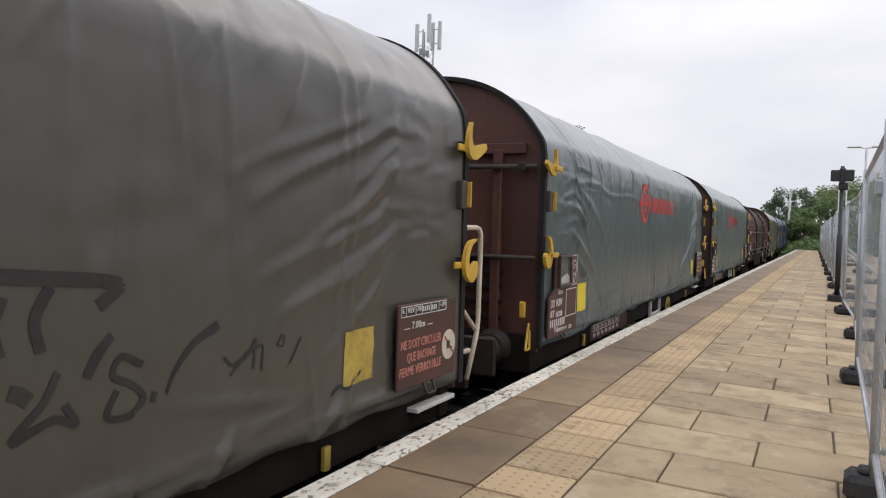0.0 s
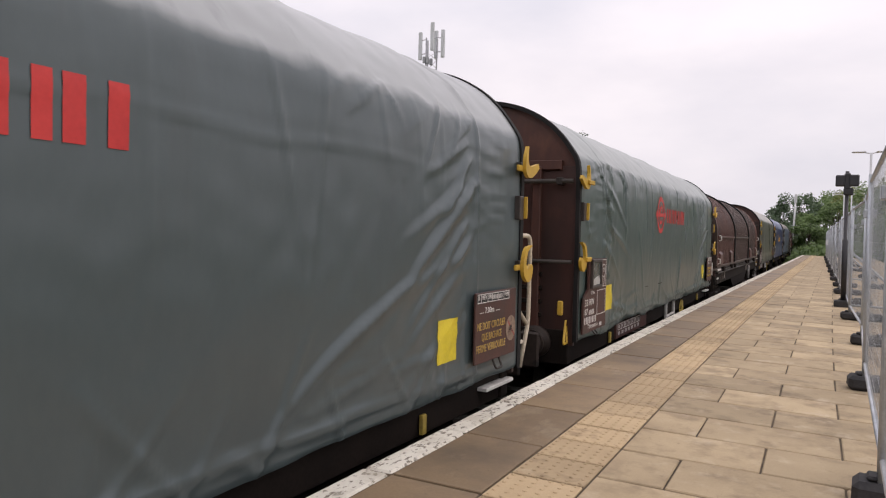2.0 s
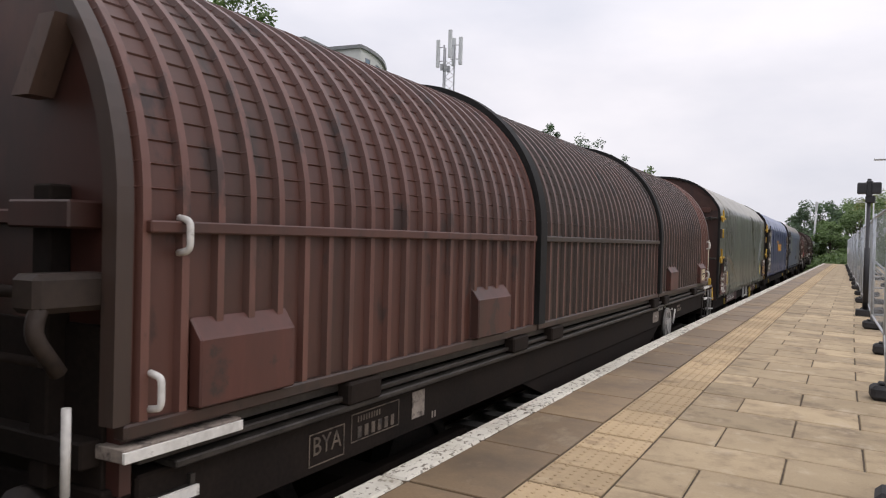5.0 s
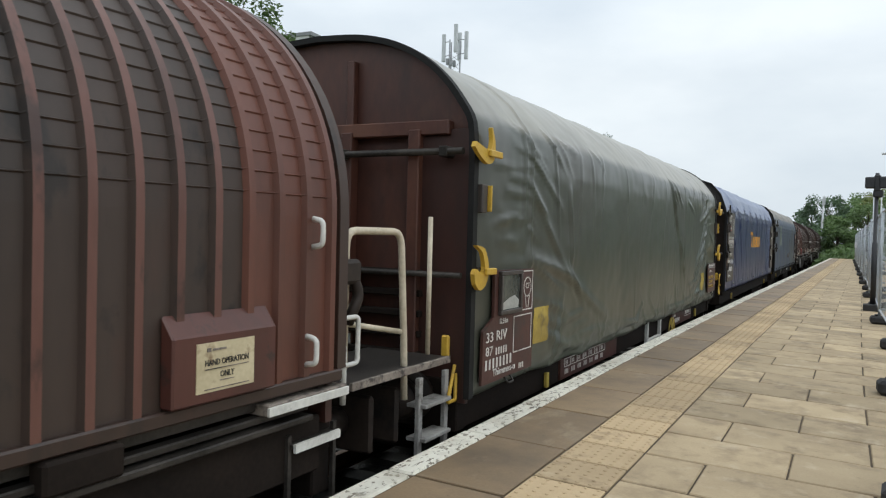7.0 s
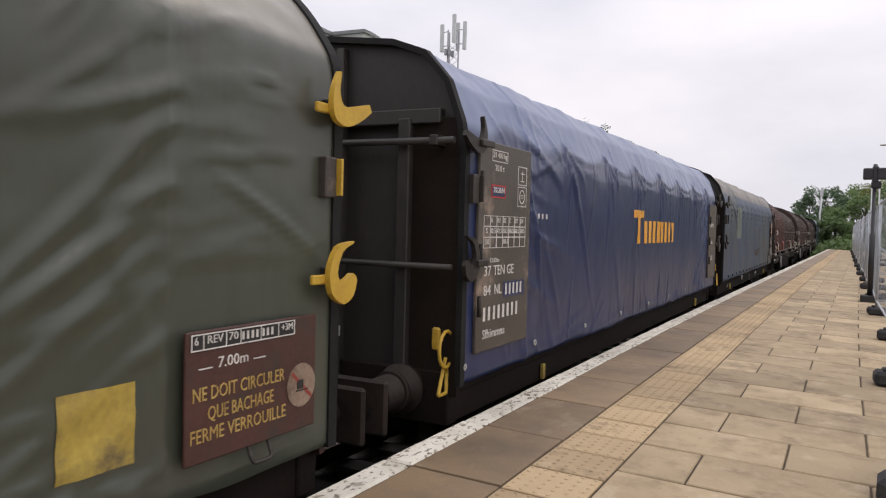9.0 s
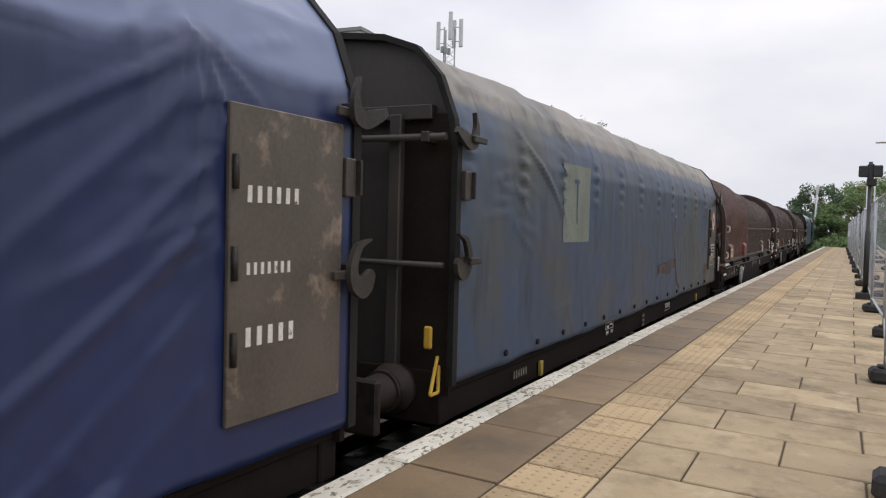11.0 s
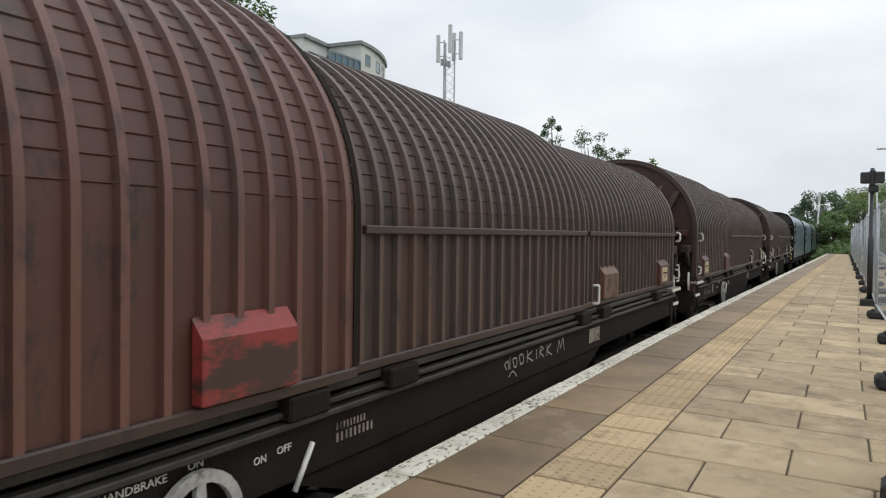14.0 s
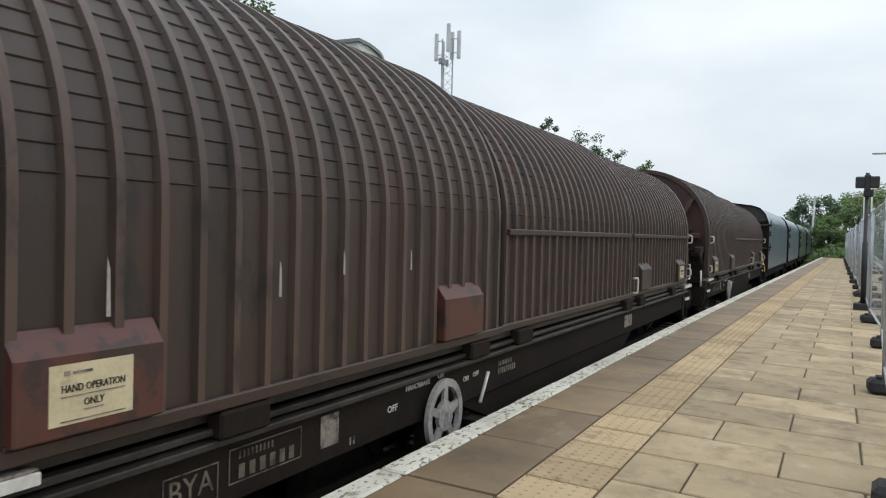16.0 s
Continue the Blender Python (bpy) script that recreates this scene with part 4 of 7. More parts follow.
# ---- train: tarpaulin-covered wagons ----
def end_parts(w, prof, y, face, mat, ln, poly=False):
    """The steel end wall with its stanchions, cross bars, rim and seal; face is -1 at y = 0 and 1 at the far end."""
    inner = [(x * 0.985, z - 0.015 if z > 2 else z) for x, z in prof]
    yy = y if face < 0 else y - 0.05
    wall = part("end_wall", end_wall(inner, yy + (0.03 if face < 0 else -0.03), 0.05), mat, w)

    def b(x0, x1, z0, z1, d0, d1, bev=0.008):
        ya, yb = sorted((y + face * d0, y + face * d1))
        part("stanchion" if z1 - z0 > 0.2 else "cross_rail", box((x0, ya, z0), (x1, yb, z1), bev), mat, wall)
    ya, yb = sorted((y - face * 0.03, y + face * 0.012))
    part("edge_plate", box((0.90, ya, 1.0), (1.275, yb, 2.84), 0.004), M_H_END if not poly else M_UNDER, wall)
    for x in (-1.02, -0.36, 0.30, 0.86):
        b(x - 0.045, x + 0.045, 1.0, 2.84, -0.03, 0.07)
    for x in (-0.36, 0.30):
        b(x - 0.03, x + 0.03, 2.84, 3.36, -0.03, 0.035)
    b(-1.12, 1.12, 2.80, 2.90, -0.03, 0.05)
    if not poly:
        for z in (1.30, 1.44, 1.58, 1.72, 1.86):
            bm = bmesh.new()
            ya, yb = sorted((y - face * 0.02, y + face * 0.055))
            add_box(bm, (-0.95, ya, z - 0.022), (0.93, yb, z + 0.022), 0.006)
            part("louvre", bm, M_UNDER, wall)
    bm = tube([(-1.28, y + face * 0.10, 2.68), (1.26, y + face * 0.10, 2.68)], 0.024, 8)
    for x in (-1.1, -0.36, 0.30, 1.12):
        ya, yb = sorted((y, y + face * 0.13))
        add_box(bm, (x - 0.03, ya, 2.645), (x + 0.03, yb, 2.715), 0.006)
    part("latch_shaft", bm, M_STEEL if not poly else M_BLACK_END, w)
    bm = tube([(-1.26, y + face * 0.09, 1.86), (1.26, y + face * 0.09, 1.86)], 0.02, 8)
    part("latch_shaft", bm, M_STEEL if not poly else M_BLACK_END, w)
    y0, y1 = (y - 0.045, y + 0.02) if face < 0 else (y - 0.02, y + 0.045)
    part("rim", hoop_band(prof, y0, y1, -0.03, 0.012), M_SEAL, w)
    bm = bmesh.new()
    add_box(bm, (0.30, y + face * 0.052 - 0.006, 1.33), (0.36, y + face * 0.052 + 0.006, 1.40))
    part("label_holder", bm, M_PAPER, w)


def latches(w, y, face, mat):
    for z in (2.68, 1.89):
        o = (-0.05 if z > 2 else -0.07) if face < 0 else (0.07 if z > 2 else 0.03)
        m = pose(HALF + 0.035, y + o, z) if face < 0 else pose(HALF + 0.095, y + o, z - 0.02, 0, 0, 180)
        shared("latch", ("latch", z > 2, mat.name), lambda: bm_latch(z > 2), mat, w, m)
        bm = box((HALF - 0.02, min(y, y - face * 0.10), z - 0.03), (HALF + 0.035, max(y, y - face * 0.10), z + 0.03), 0.006)
        part("latch_bracket", bm, M_STEEL, w)
    y0, z0 = (y + 0.02, 2.28) if face < 0 else (y - 0.125, 2.25)
    s = part("striker_plate", box((HALF - 0.01, y0, z0), (HALF + 0.045, y0 + 0.085, z0 + 0.19), 0.006), M_PLATE_DARK, w)
    part("striker_edge", box((HALF, y0 + 0.088, z0 + 0.01), (HALF + 0.070, y0 + 0.105, z0 + 0.185), 0.003), mat, s)


def front_plate(w, brown=True):
    """The information panel near the front end, with a paper pocket and stencils."""
    x = HALF + 0.02
    bm = bmesh.new()
    vs = [(0.27, 1.89), (1.00, 1.88), (1.00, 1.12), (0.09, 1.11), (0.10, 1.48), (0.27, 1.56)]
    a, b = [bm.verts.new((x, y, z)) for y, z in vs], [bm.verts.new((x + 0.02, y, z)) for y, z in vs]
    bm.faces.new(b)
    bm.faces.new(a[::-1])
    for i in range(6):
        bm.faces.new((a[i], a[(i + 1) % 6], b[(i + 1) % 6], b[i]))
    bmesh.ops.recalc_face_normals(bm, faces=bm.faces)
    p = part("plate", bm, M_PLATE_DARK if not brown else M_PLATE, w, "brown steel plate with white stencilled wagon data")
    x += 0.02
    bm = bmesh.new()
    for r in frame_rects(0.33, 0.72, 1.57, 1.88, 0.03):
        add_box(bm, (x, r[0], r[2]), (x + 0.03, r[1], r[3]), 0.004)
    part("pocket_frame", bm, M_PLATE_DARK, p)
    part("pocket", box((x, 0.36, 1.60), (x + 0.012, 0.69, 1.85)), M_POCKET, p)
    bm = bmesh.new()
    pv = [(0.38, 1.605), (0.67, 1.605), (0.68, 1.66), (0.60, 1.70), (0.50, 1.685), (0.39, 1.655)]
    bm.faces.new([bm.verts.new((x + 0.0135, y, z)) for y, z in pv])
    part("paper", bm, M_PAPER, p)
    bars(p, frame_rects(0.77, 0.98, 1.57, 1.87, 0.008), M_LETTER, "ct_frame", x)
    bm = bmesh.new()
    add_disc(bm, (x, 0.875, 1.745), 0.068, 0.076, 0, 0.003, 24)
    part("ct_ring", bm, M_LETTER, p)
    for yc, tilt in ((0.845, 16), (0.905, -16)):
        leg = bars(p, [(-0.004, 0.004, -0.05, 0.045)], M_LETTER, "ct_leg", 0.0)
        leg.matrix_basis = pose(x, yc, 1.635, tilt)
    lettering(p, [("CT", x, 0.835, 1.722, 0.06, 0.08), ("RIV", x, 0.31, 1.375, 0.10, 0.19), ("33", x, 0.14, 1.375, 0.10, 0.12), ("87", x, 0.14, 1.285, 0.09, 0.12), ("12.54m", x, 0.36, 1.495, 0.055, 0.15),
                  ("Thimmns-u", x, 0.26, 1.135, 0.072, 0.40)], M_LETTER)
    bars(p, digits(0.31, 1.295, 0.05, 5) + digits(0.14, 1.205, 0.07, 8) + digits(0.74, 1.14, 0.04, 3), M_LETTER, x=x)
    bars(p, frame_rects(0.62, 0.97, 1.27, 1.54, 0.007), M_LETTER, "data_box", x)
    bm = tube(rounded([(x - 0.02, 0.50, 1.12), (x + 0.02, 0.50, 1.07), (x + 0.02, 0.60, 1.07), (x - 0.02, 0.60, 1.12)], 0.02), 0.008, 6)
    part("pull_ring", bm, M_STEEL, p)
    return p


def rear_plate(w, y0, words):
    """The brown panel near the rear end with the warning about the cover."""
    x = HALF + 0.03
    dz = -0.05 if words == 2 else 0.0
    p = part("plate", box((x, y0, 1.20), (x + 0.018, y0 + 0.78, 1.71), 0.005), M_PLATE, w, "red-brown steel plate with warning stencils")
    x += 0.018
    bars(p, [(y0 + 0.02, y0 + 0.62, 1.635, 1.70)], M_SPRAY, "rev_strip", x)
    bars(p, frame_rects(y0 + 0.02, y0 + 0.62, 1.635, 1.70, 0.005) + [(y0 + u, y0 + u + 0.004, 1.64, 1.695) for u in (0.08, 0.20, 0.28, 0.40, 0.51)], M_LETTER, "rev_frame", x + 0.003)
    lettering(p, [("6", x + 0.003, y0 + 0.035, 1.65, 0.045, 0), ("REV", x + 0.003, y0 + 0.10, 1.65, 0.045, 0.085), ("70", x + 0.003, y0 + 0.213, 1.65, 0.045, 0.055),
                  ("+3M", x + 0.003, y0 + 0.53, 1.65, 0.045, 0.075), ("7.00m", x, y0 + 0.16, 1.545, 0.062, 0.17)], M_LETTER)
    bars(p, digits(y0 + 0.29, 1.652, 0.032, 4) + digits(y0 + 0.41, 1.652, 0.032, 3) + [(y0 + 0.06, y0 + 0.13, 1.562, 1.567), (y0 + 0.36, y0 + 0.43, 1.562, 1.567)], M_LETTER, x=x + 0.003)
    if words:
        lettering(p, [("NE DOIT CIRCULER", x, y0 + 0.03, 1.425, 0.078, 0.53), ("QUE BACHAGE", x, y0 + 0.11, 1.345, 0.078, 0.38), ("FERME VERROUILLE", x, y0 + 0.02, 1.265, 0.078, 0.55)],
                  M_LETTER_Y if words == 1 else M_LETTER_RED)
    bm = bmesh.new()
    add_disc(bm, (x, y0 + 0.675, 1.40), 0.0, 0.098, 0, 0.004, 28)
    d = part("sign_disc", bm, M_SIGN_WHITE if words == 2 else M_SIGN_OLD, p)
    bars(p, [(y0 + 0.645, y0 + 0.685, 1.385, 1.425), (y0 + 0.64, y0 + 0.72, 1.375, 1.38)], M_SPRAY, "pictogram", x + 0.004)
    bm = bmesh.new()
    v = [(y0 + 0.60, 1.455), (y0 + 0.612, 1.467), (y0 + 0.75, 1.345), (y0 + 0.738, 1.333)]
    add_poly = [bm.verts.new((x + 0.006, a, b)) for a, b in v]
    bm.faces.new(add_poly)
    part("slash", bm, M_SIGN_RED, p)
    bm = tube(rounded([(x - 0.01, y0 + 0.35, 1.20), (x + 0.02, y0 + 0.35, 1.13), (x + 0.02, y0 + 0.47, 1.13), (x - 0.01, y0 + 0.47, 1.20)], 0.025), 0.009, 6)
    part("pull_ring", bm, M_STEEL, p)
    p.location.z = dz


def under_details(w, ln, lever_at, full=True, lettered=False):
    x = 1.21
    for y in (ln * 0.16, ln * 0.86):
        part("jacking_mark", box((x, y, 0.82), (x + 0.03, y + 0.055, 0.95), 0.004), M_PATCH_OLD, w)
    if not full:
        return
    for y0, y1 in ((2.05, 3.95), (7.0, 8.55)) if lettered else ((2.05, 3.95),):
        p = part("sill_panel", box((x - 0.02, y0, 0.82), (x + 0.012, y1, 1.03), 0.004), M_PLATE, w, "red-brown sill panel with white stencils")
        if y0 < 5:
            tab = []
            for c in range(7):
                tab += frame_rects(y0 + 0.10 + c * 0.19, y0 + 0.28 + c * 0.19, 0.925, 1.005, 0.007) + digits(y0 + 0.14 + c * 0.19, 0.945, 0.04, 2) + digits(y0 + 0.12 + c * 0.19, 0.86, 0.045, 3)
            bars(p, tab, M_LETTER, "load_table", x + 0.012)
        else:
            bars(p, frame_rects(y0 + 1.02, y1 - 0.03, 0.90, 1.01, 0.006) + digits(y0 + 1.06, 0.93, 0.055, 8) + digits(y0 + 0.10, 0.86, 0.065, 9) + digits(y0 + 0.12, 0.955, 0.035, 6), M_LETTER, "sill_stencil", x + 0.012)
    for y, mt, h in ((lever_at, M_WHITE, 0.30), (lever_at + 0.75, M_WHITE, 0.30)):
        bm = box((x - 0.01, y, 1.06 - h), (x + 0.035, y + 0.05, 1.06), 0.005)
        part("bracket", bm, mt, w)
    part("step_bar", box((x - 0.01, lever_at + 0.04, 0.78), (x + 0.03, lever_at + 0.76, 0.81), 0.005), M_WHITE, w)
    bm = bmesh.new()
    add_disc(bm, (x + 0.01, lever_at + 1.6, 0.78), 0.175, 0.195, 0, 0.02, 22)
    for a in range(3):
        an = a * math.pi / 3
        add_tube(bm, [(x + 0.025, lever_at + 1.6 + 0.18 * math.cos(an), 0.78 + 0.18 * math.sin(an)), (x + 0.025, lever_at + 1.6 - 0.18 * math.cos(an), 0.78 - 0.18 * math.sin(an))], 0.012, 6)
    part("handwheel", bm, M_PATCH_OLD, w)


def tarp_wagon(y_front, ln, mat, seed, label, kind="french", rail="rear", patch=None, plates=True, words=1, seams=(), folds=(), detail=True):
    half = prof_poly([(HALF, 1.04), (HALF, 2.30)] + [tuple(q) for q in curve_pts([(HALF, 2.65), (1.287, 2.88), (1.21, 3.02), (1.08, 3.185), (0.91, 3.33), (0.68, 3.45), (0.38, 3.525), (0.0, 3.55)], 3)], 0.030) if kind == "french" else prof_poly([(HALF, 1.08), (HALF, 2.62), (HALF - 0.03, 2.80), (1.17, 3.08), (0.99, 3.28), (0.74, 3.37), (0.0, 3.46)], 0.032)
    w = wagon_base("tarpaulin_wagon", y_front, label)
    cov = Cover(half, ln, seed, 0.019 if kind == "french" else 0.017, 8, 0.012 if kind == "french" else 0.022, 0.055 if kind == "french" else 0.02,
                straps=(kind == "faded"), seams=seams, creases=1.0 if kind == "french" else 0.3 if kind == "faded" or not detail else 0.8, folds=folds)
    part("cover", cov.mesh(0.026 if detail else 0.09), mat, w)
    end_mat = M_RUST if kind == "french" else M_BLACK_END
    prof = whole(half)
    end_parts(w, prof, 0.0, -1, end_mat, ln, kind != "french")
    end_parts(w, prof, ln, 1, end_mat, ln, kind != "french")
    lmat = M_YELLOW if kind == "french" else M_STEEL
    latches(w, 0.0, -1, lmat)
    latches(w, ln, 1, lmat)
    tarp_underframe(w, ln)
    mid = ln / 2
    bogie(w, mid - 3.5)
    bogie(w, mid + 3.5)
    for y, face in ((-0.02, -1), (ln + 0.02, 1)):
        part("headstock", box((-1.22, min(y, y - face * 0.14), 0.80), (1.22, max(y, y - face * 0.14), 1.16), 0.01), M_UNDER, w)
        buffers(w, y, face)
        shared("coupling", "hose", bm_hose, M_UNDER, w, pose(0, y, 0, 0, 0, 0 if face < 0 else 180))
    if detail:
        under_details(w, ln, ln * 0.52, kind == "french", rail == "front")
    bm = tube(rounded([(1.20, -0.03, 1.26), (1.20, -0.05, 1.21), (1.22, -0.16, 1.03), (1.22, -0.05, 1.03), (1.20, -0.01, 1.20)], 0.02), 0.013, 6)
    part("stirrup", bm, M_YELLOW, w)
    bm = box((1.12, -0.09, 1.31), (1.18, -0.06, 1.46), 0.012)
    part("lever_grip", bm, M_YELLOW, w)
    part("lever_grip", box((1.22, ln + 0.035, 1.08), (1.285, ln + 0.065, 1.24), 0.012), M_YELLOW, w)
    part("lever_grip", box((1.16, ln + 0.05, 1.40), (1.22, ln + 0.08, 1.54), 0.012), M_PATCH_OLD, w)
    if plates and kind == "french":
        front_plate(w, words == 1)
        rear_plate(w, ln - 0.96, words)
        if patch:
            cov.printed(w, [rect_poly(1.12, 1.43, 1.27, 1.56)], patch, "yellow_patch", "yellow vinyl patch")
            cov.printed(w, [rect_poly(ln - 1.45, ln - 1.15, 1.27, 1.56)], patch, "yellow_patch", "yellow vinyl patch")
    if rail == "rear":
        yb = ln + 0.02
        bm = tube(rounded([(1.16, yb + 0.02, 2.12), (1.16, yb + 0.64, 2.12), (1.16, yb + 0.63, 1.33), (1.16, yb + 0.44, 0.96)], 0.10), 0.02, 8)
        add_tube(bm, [(1.16, yb + 0.02, 1.60), (1.16, yb + 0.25, 1.56), (1.16, yb + 0.58, 1.33)], 0.018, 8)
        add_tube(bm, [(1.16, yb + 0.02, 1.20), (1.16, yb + 0.47, 1.18)], 0.02, 8)
        part("handrail", bm, M_CREAM, w, "cream-painted bent steel handrail")
        part("footstep", box((1.02, ln - 0.55, 0.93), (1.28, ln + 0.0, 0.96), 0.005), M_WHITE, w)
    if rail == "front":
        bm = tube(rounded([(1.14, -1.22, 1.40), (1.14, -1.22, 2.14), (1.14, -0.66, 2.14), (1.14, -0.60, 1.49), (1.14, -0.58, 1.12)], 0.09), 0.022, 8)
        add_tube(bm, [(1.14, -0.64, 1.54), (1.14, -1.20, 1.64)], 0.016, 8)
        add_tube(bm, [(1.14, -0.30, 2.24), (1.14, -0.30, 1.36)], 0.016, 8)
        part("handrail", bm, M_CREAM, w, "cream-painted bent steel handrail")
        part("footboard", box((0.55, -1.22, 1.29), (1.18, -0.10, 1.325), 0.005), M_STEEL, w)
        part("board_edge", box((1.18, -1.22, 1.285), (1.205, -0.10, 1.33), 0.004), M_FADED, w)
        bm = bmesh.new()
        for y in (-0.50, -0.16):
            add_box(bm, (1.17, y, 0.55), (1.20, y + 0.05, 1.24), 0.004)
        for z in (0.62, 0.84, 1.05):
            add_box(bm, (1.10, -0.48, z), (1.24, -0.14, z + 0.025), 0.004)
        part("ladder", bm, M_HANDWHEEL, w)
    return w, cov


def red_emblem(w, cov, cy, cz, ty, k=1.0):
    """A ring with a bar and arrow heads, and a row of plain shapes for the name."""
    polys = ring_polys(cy, cz, 0.215, 0.285) + ring_polys(cy, cz, 0.095, 0.15, 15, 320, 26)
    polys += [rect_poly(cy - 0.30, cy + 0.30, cz - 0.028, cz + 0.028)]
    polys += [[(cy - 0.40, cz), (cy - 0.29, cz - 0.085), (cy - 0.29, cz + 0.085)], [(cy + 0.40, cz), (cy + 0.29, cz + 0.085), (cy + 0.29, cz - 0.085)]]
    cov.printed(w, polys, M_RED_PRINT, "emblem", "red ring emblem with a barred arrow")
    polys, y = [], ty
    for wide in (0.26, 0.14, 0.38, 0.26, 0.36, 0.26):
        wide *= k
        n = 1 if wide < 0.2 else 2 if wide < 0.3 else 3
        t = wide / (2 * n - 1) if n > 1 else 0.08
        polys += [rect_poly(y + 2 * t * i, y + 2 * t * i + t, cz - 0.115, cz + 0.115) for i in range(n)]
        y += wide + 0.035
    for q in polys:
        cov.printed(w, [q], M_RED_PRINT, "name_bar", "red bar of a printed name")


w, cov = tarp_wagon(-52.62, 10.76, M_T_BROWN, 11.3, "brown-grey tarpaulin wagon with black spray graffiti, dirty sheet", patch=M_PATCH_OLD, words=2, seams=(0.95, 9.35))
G = [stroke(curve_pts([(6.9, 1.93), (7.3, 1.95), (7.56, 1.935), (7.86, 1.90), (7.78, 1.83)]), 0.05),
     stroke(curve_pts([(7.44, 1.88), (7.41, 1.79), (7.43, 1.70)]), 0.045), stroke(curve_pts([(7.60, 1.90), (7.55, 1.80), (7.57, 1.70)]), 0.04),
     stroke(curve_pts([(7.83, 1.72), (7.78, 1.67), (7.74, 1.59)]), 0.035), stroke(curve_pts([(7.63, 1.62), (7.58, 1.53), (7.48, 1.43), (7.62, 1.47), (7.70, 1.44), (7.66, 1.51)]), 0.028),
     stroke(curve_pts([(7.97, 1.60), (7.88, 1.64), (7.84, 1.58), (7.93, 1.53), (7.98, 1.47), (7.90, 1.42), (7.82, 1.44), (7.86, 1.52)]), 0.026),
     stroke(curve_pts([(7.47, 1.585), (7.50, 1.575), (7.53, 1.55)]), 0.05), stroke(curve_pts([(8.36, 1.70), (8.22, 1.64), (8.13, 1.55), (8.09, 1.47)]), [0.01 + 0.03 * i / 30 for i in range(30, -1, -1)]),
     stroke(curve_pts([(8.40, 1.56), (8.46, 1.52), (8.56, 1.57), (8.60, 1.61), (8.58, 1.49)]), 0.014), stroke(curve_pts([(8.44, 1.48), (8.53, 1.54), (8.64, 1.58), (8.64, 1.47)]), 0.012),
     stroke(curve_pts([(8.78, 1.60), (8.75, 1.57), (8.79, 1.56), (8.80, 1.60), (8.77, 1.61)]), 0.01), stroke(curve_pts([(8.93, 1.58), (8.87, 1.50), (8.84, 1.47)]), 0.012),
     stroke(curve_pts([(8.02, 1.47), (8.035, 1.465)]), 0.04), stroke(curve_pts([(9.20, 1.25), (9.28, 1.28), (9.34, 1.26), (9.42, 1.30), (9.47, 1.33)]), 0.02)]
for g in G:
    cov.printed(w, g, M_SPRAY, "graffiti_stroke", "black spray-painted stroke", step=0.08)

w, cov = tarp_wagon(-40.1, 10.76, M_T_GREY, 27.1, "slate-grey tarpaulin wagon with red ring emblem", patch=M_PATCH, seams=(0.97, 9.90),
                    folds=[(1.0, 2.53, 5.4, 2.56, 0.022, 0.006, 0), (5.4, 2.56, 9.7, 2.55, 0.022, 0.005, 0), (0.96, 2.06, 1.95, 1.48, 0.05, 0.025, 0.12), (1, 2.34, 1.45, 2.11, 0.036, 0.012, 0.1), (1.02, 2.63, 2.3, 2.55, 0.025, 0.011, 0.05), (1.03, 2.48, 1.35, 2.32, 0.029, 0.011, 0), (1.05, 2.27, 1.36, 2.04, 0.029, 0.01, 0), (1.02, 2.79, 1.65, 2.73, 0.025, 0.012, 0), (1.07, 1.86, 1.5, 1.5, 0.043, 0.012, 0.1), (9.85, 2.5, 8.9, 1.8, 0.05, 0.025, -0.1), (9, 1.85, 7.6, 1.12, 0.05, 0.025, -0.15), (9.7, 2.2, 8.9, 1.5, 0.036, 0.015, -0.1)])
red_emblem(w, cov, 4.53, 2.515, 5.01)
w, cov = tarp_wagon(-27.64, 10.61, M_T_GREY2, 43.7, "green-grey tarpaulin wagon with red ring emblem, crumpled sheet", patch=M_PATCH, seams=(1.0, 9.86),
                    folds=[(0.98, 2.72, 1.45, 2.04, 0.043, 0.025, -0.15), (0.97, 1.98, 1.45, 1.32, 0.043, 0.022, -0.2), (0.22, 2.4, 0.42, 2.14, 0.029, 0.012, 0), (0.2, 2.8, 0.95, 2.92, 0.025, 0.012, 0.1), (0.2, 2.7, 0.95, 2.82, 0.025, 0.012, 0.1), (1.6, 1.3, 2.4, 1.09, 0.043, 0.019, 0.1), (2.05, 2.92, 2.12, 2.1, 0.036, 0.014, 0), (3.33, 2.92, 3.42, 2.1, 0.036, 0.014, 0), (6.33, 1.9, 5.97, 1, 0.043, 0.015, 0), (1, 2.95, 1.9, 2.84, 0.036, 0.019, 0.2)])
red_emblem(w, cov, 4.42, 2.47, 4.90, 0.90)
cov.printed(w, stroke([(3.39, 1.42), (3.58, 1.42)], 0.012) + stroke([(4.39, 1.41), (4.65, 1.42)], 0.012), M_SPRAY, "slit", "small cut in the sheet")
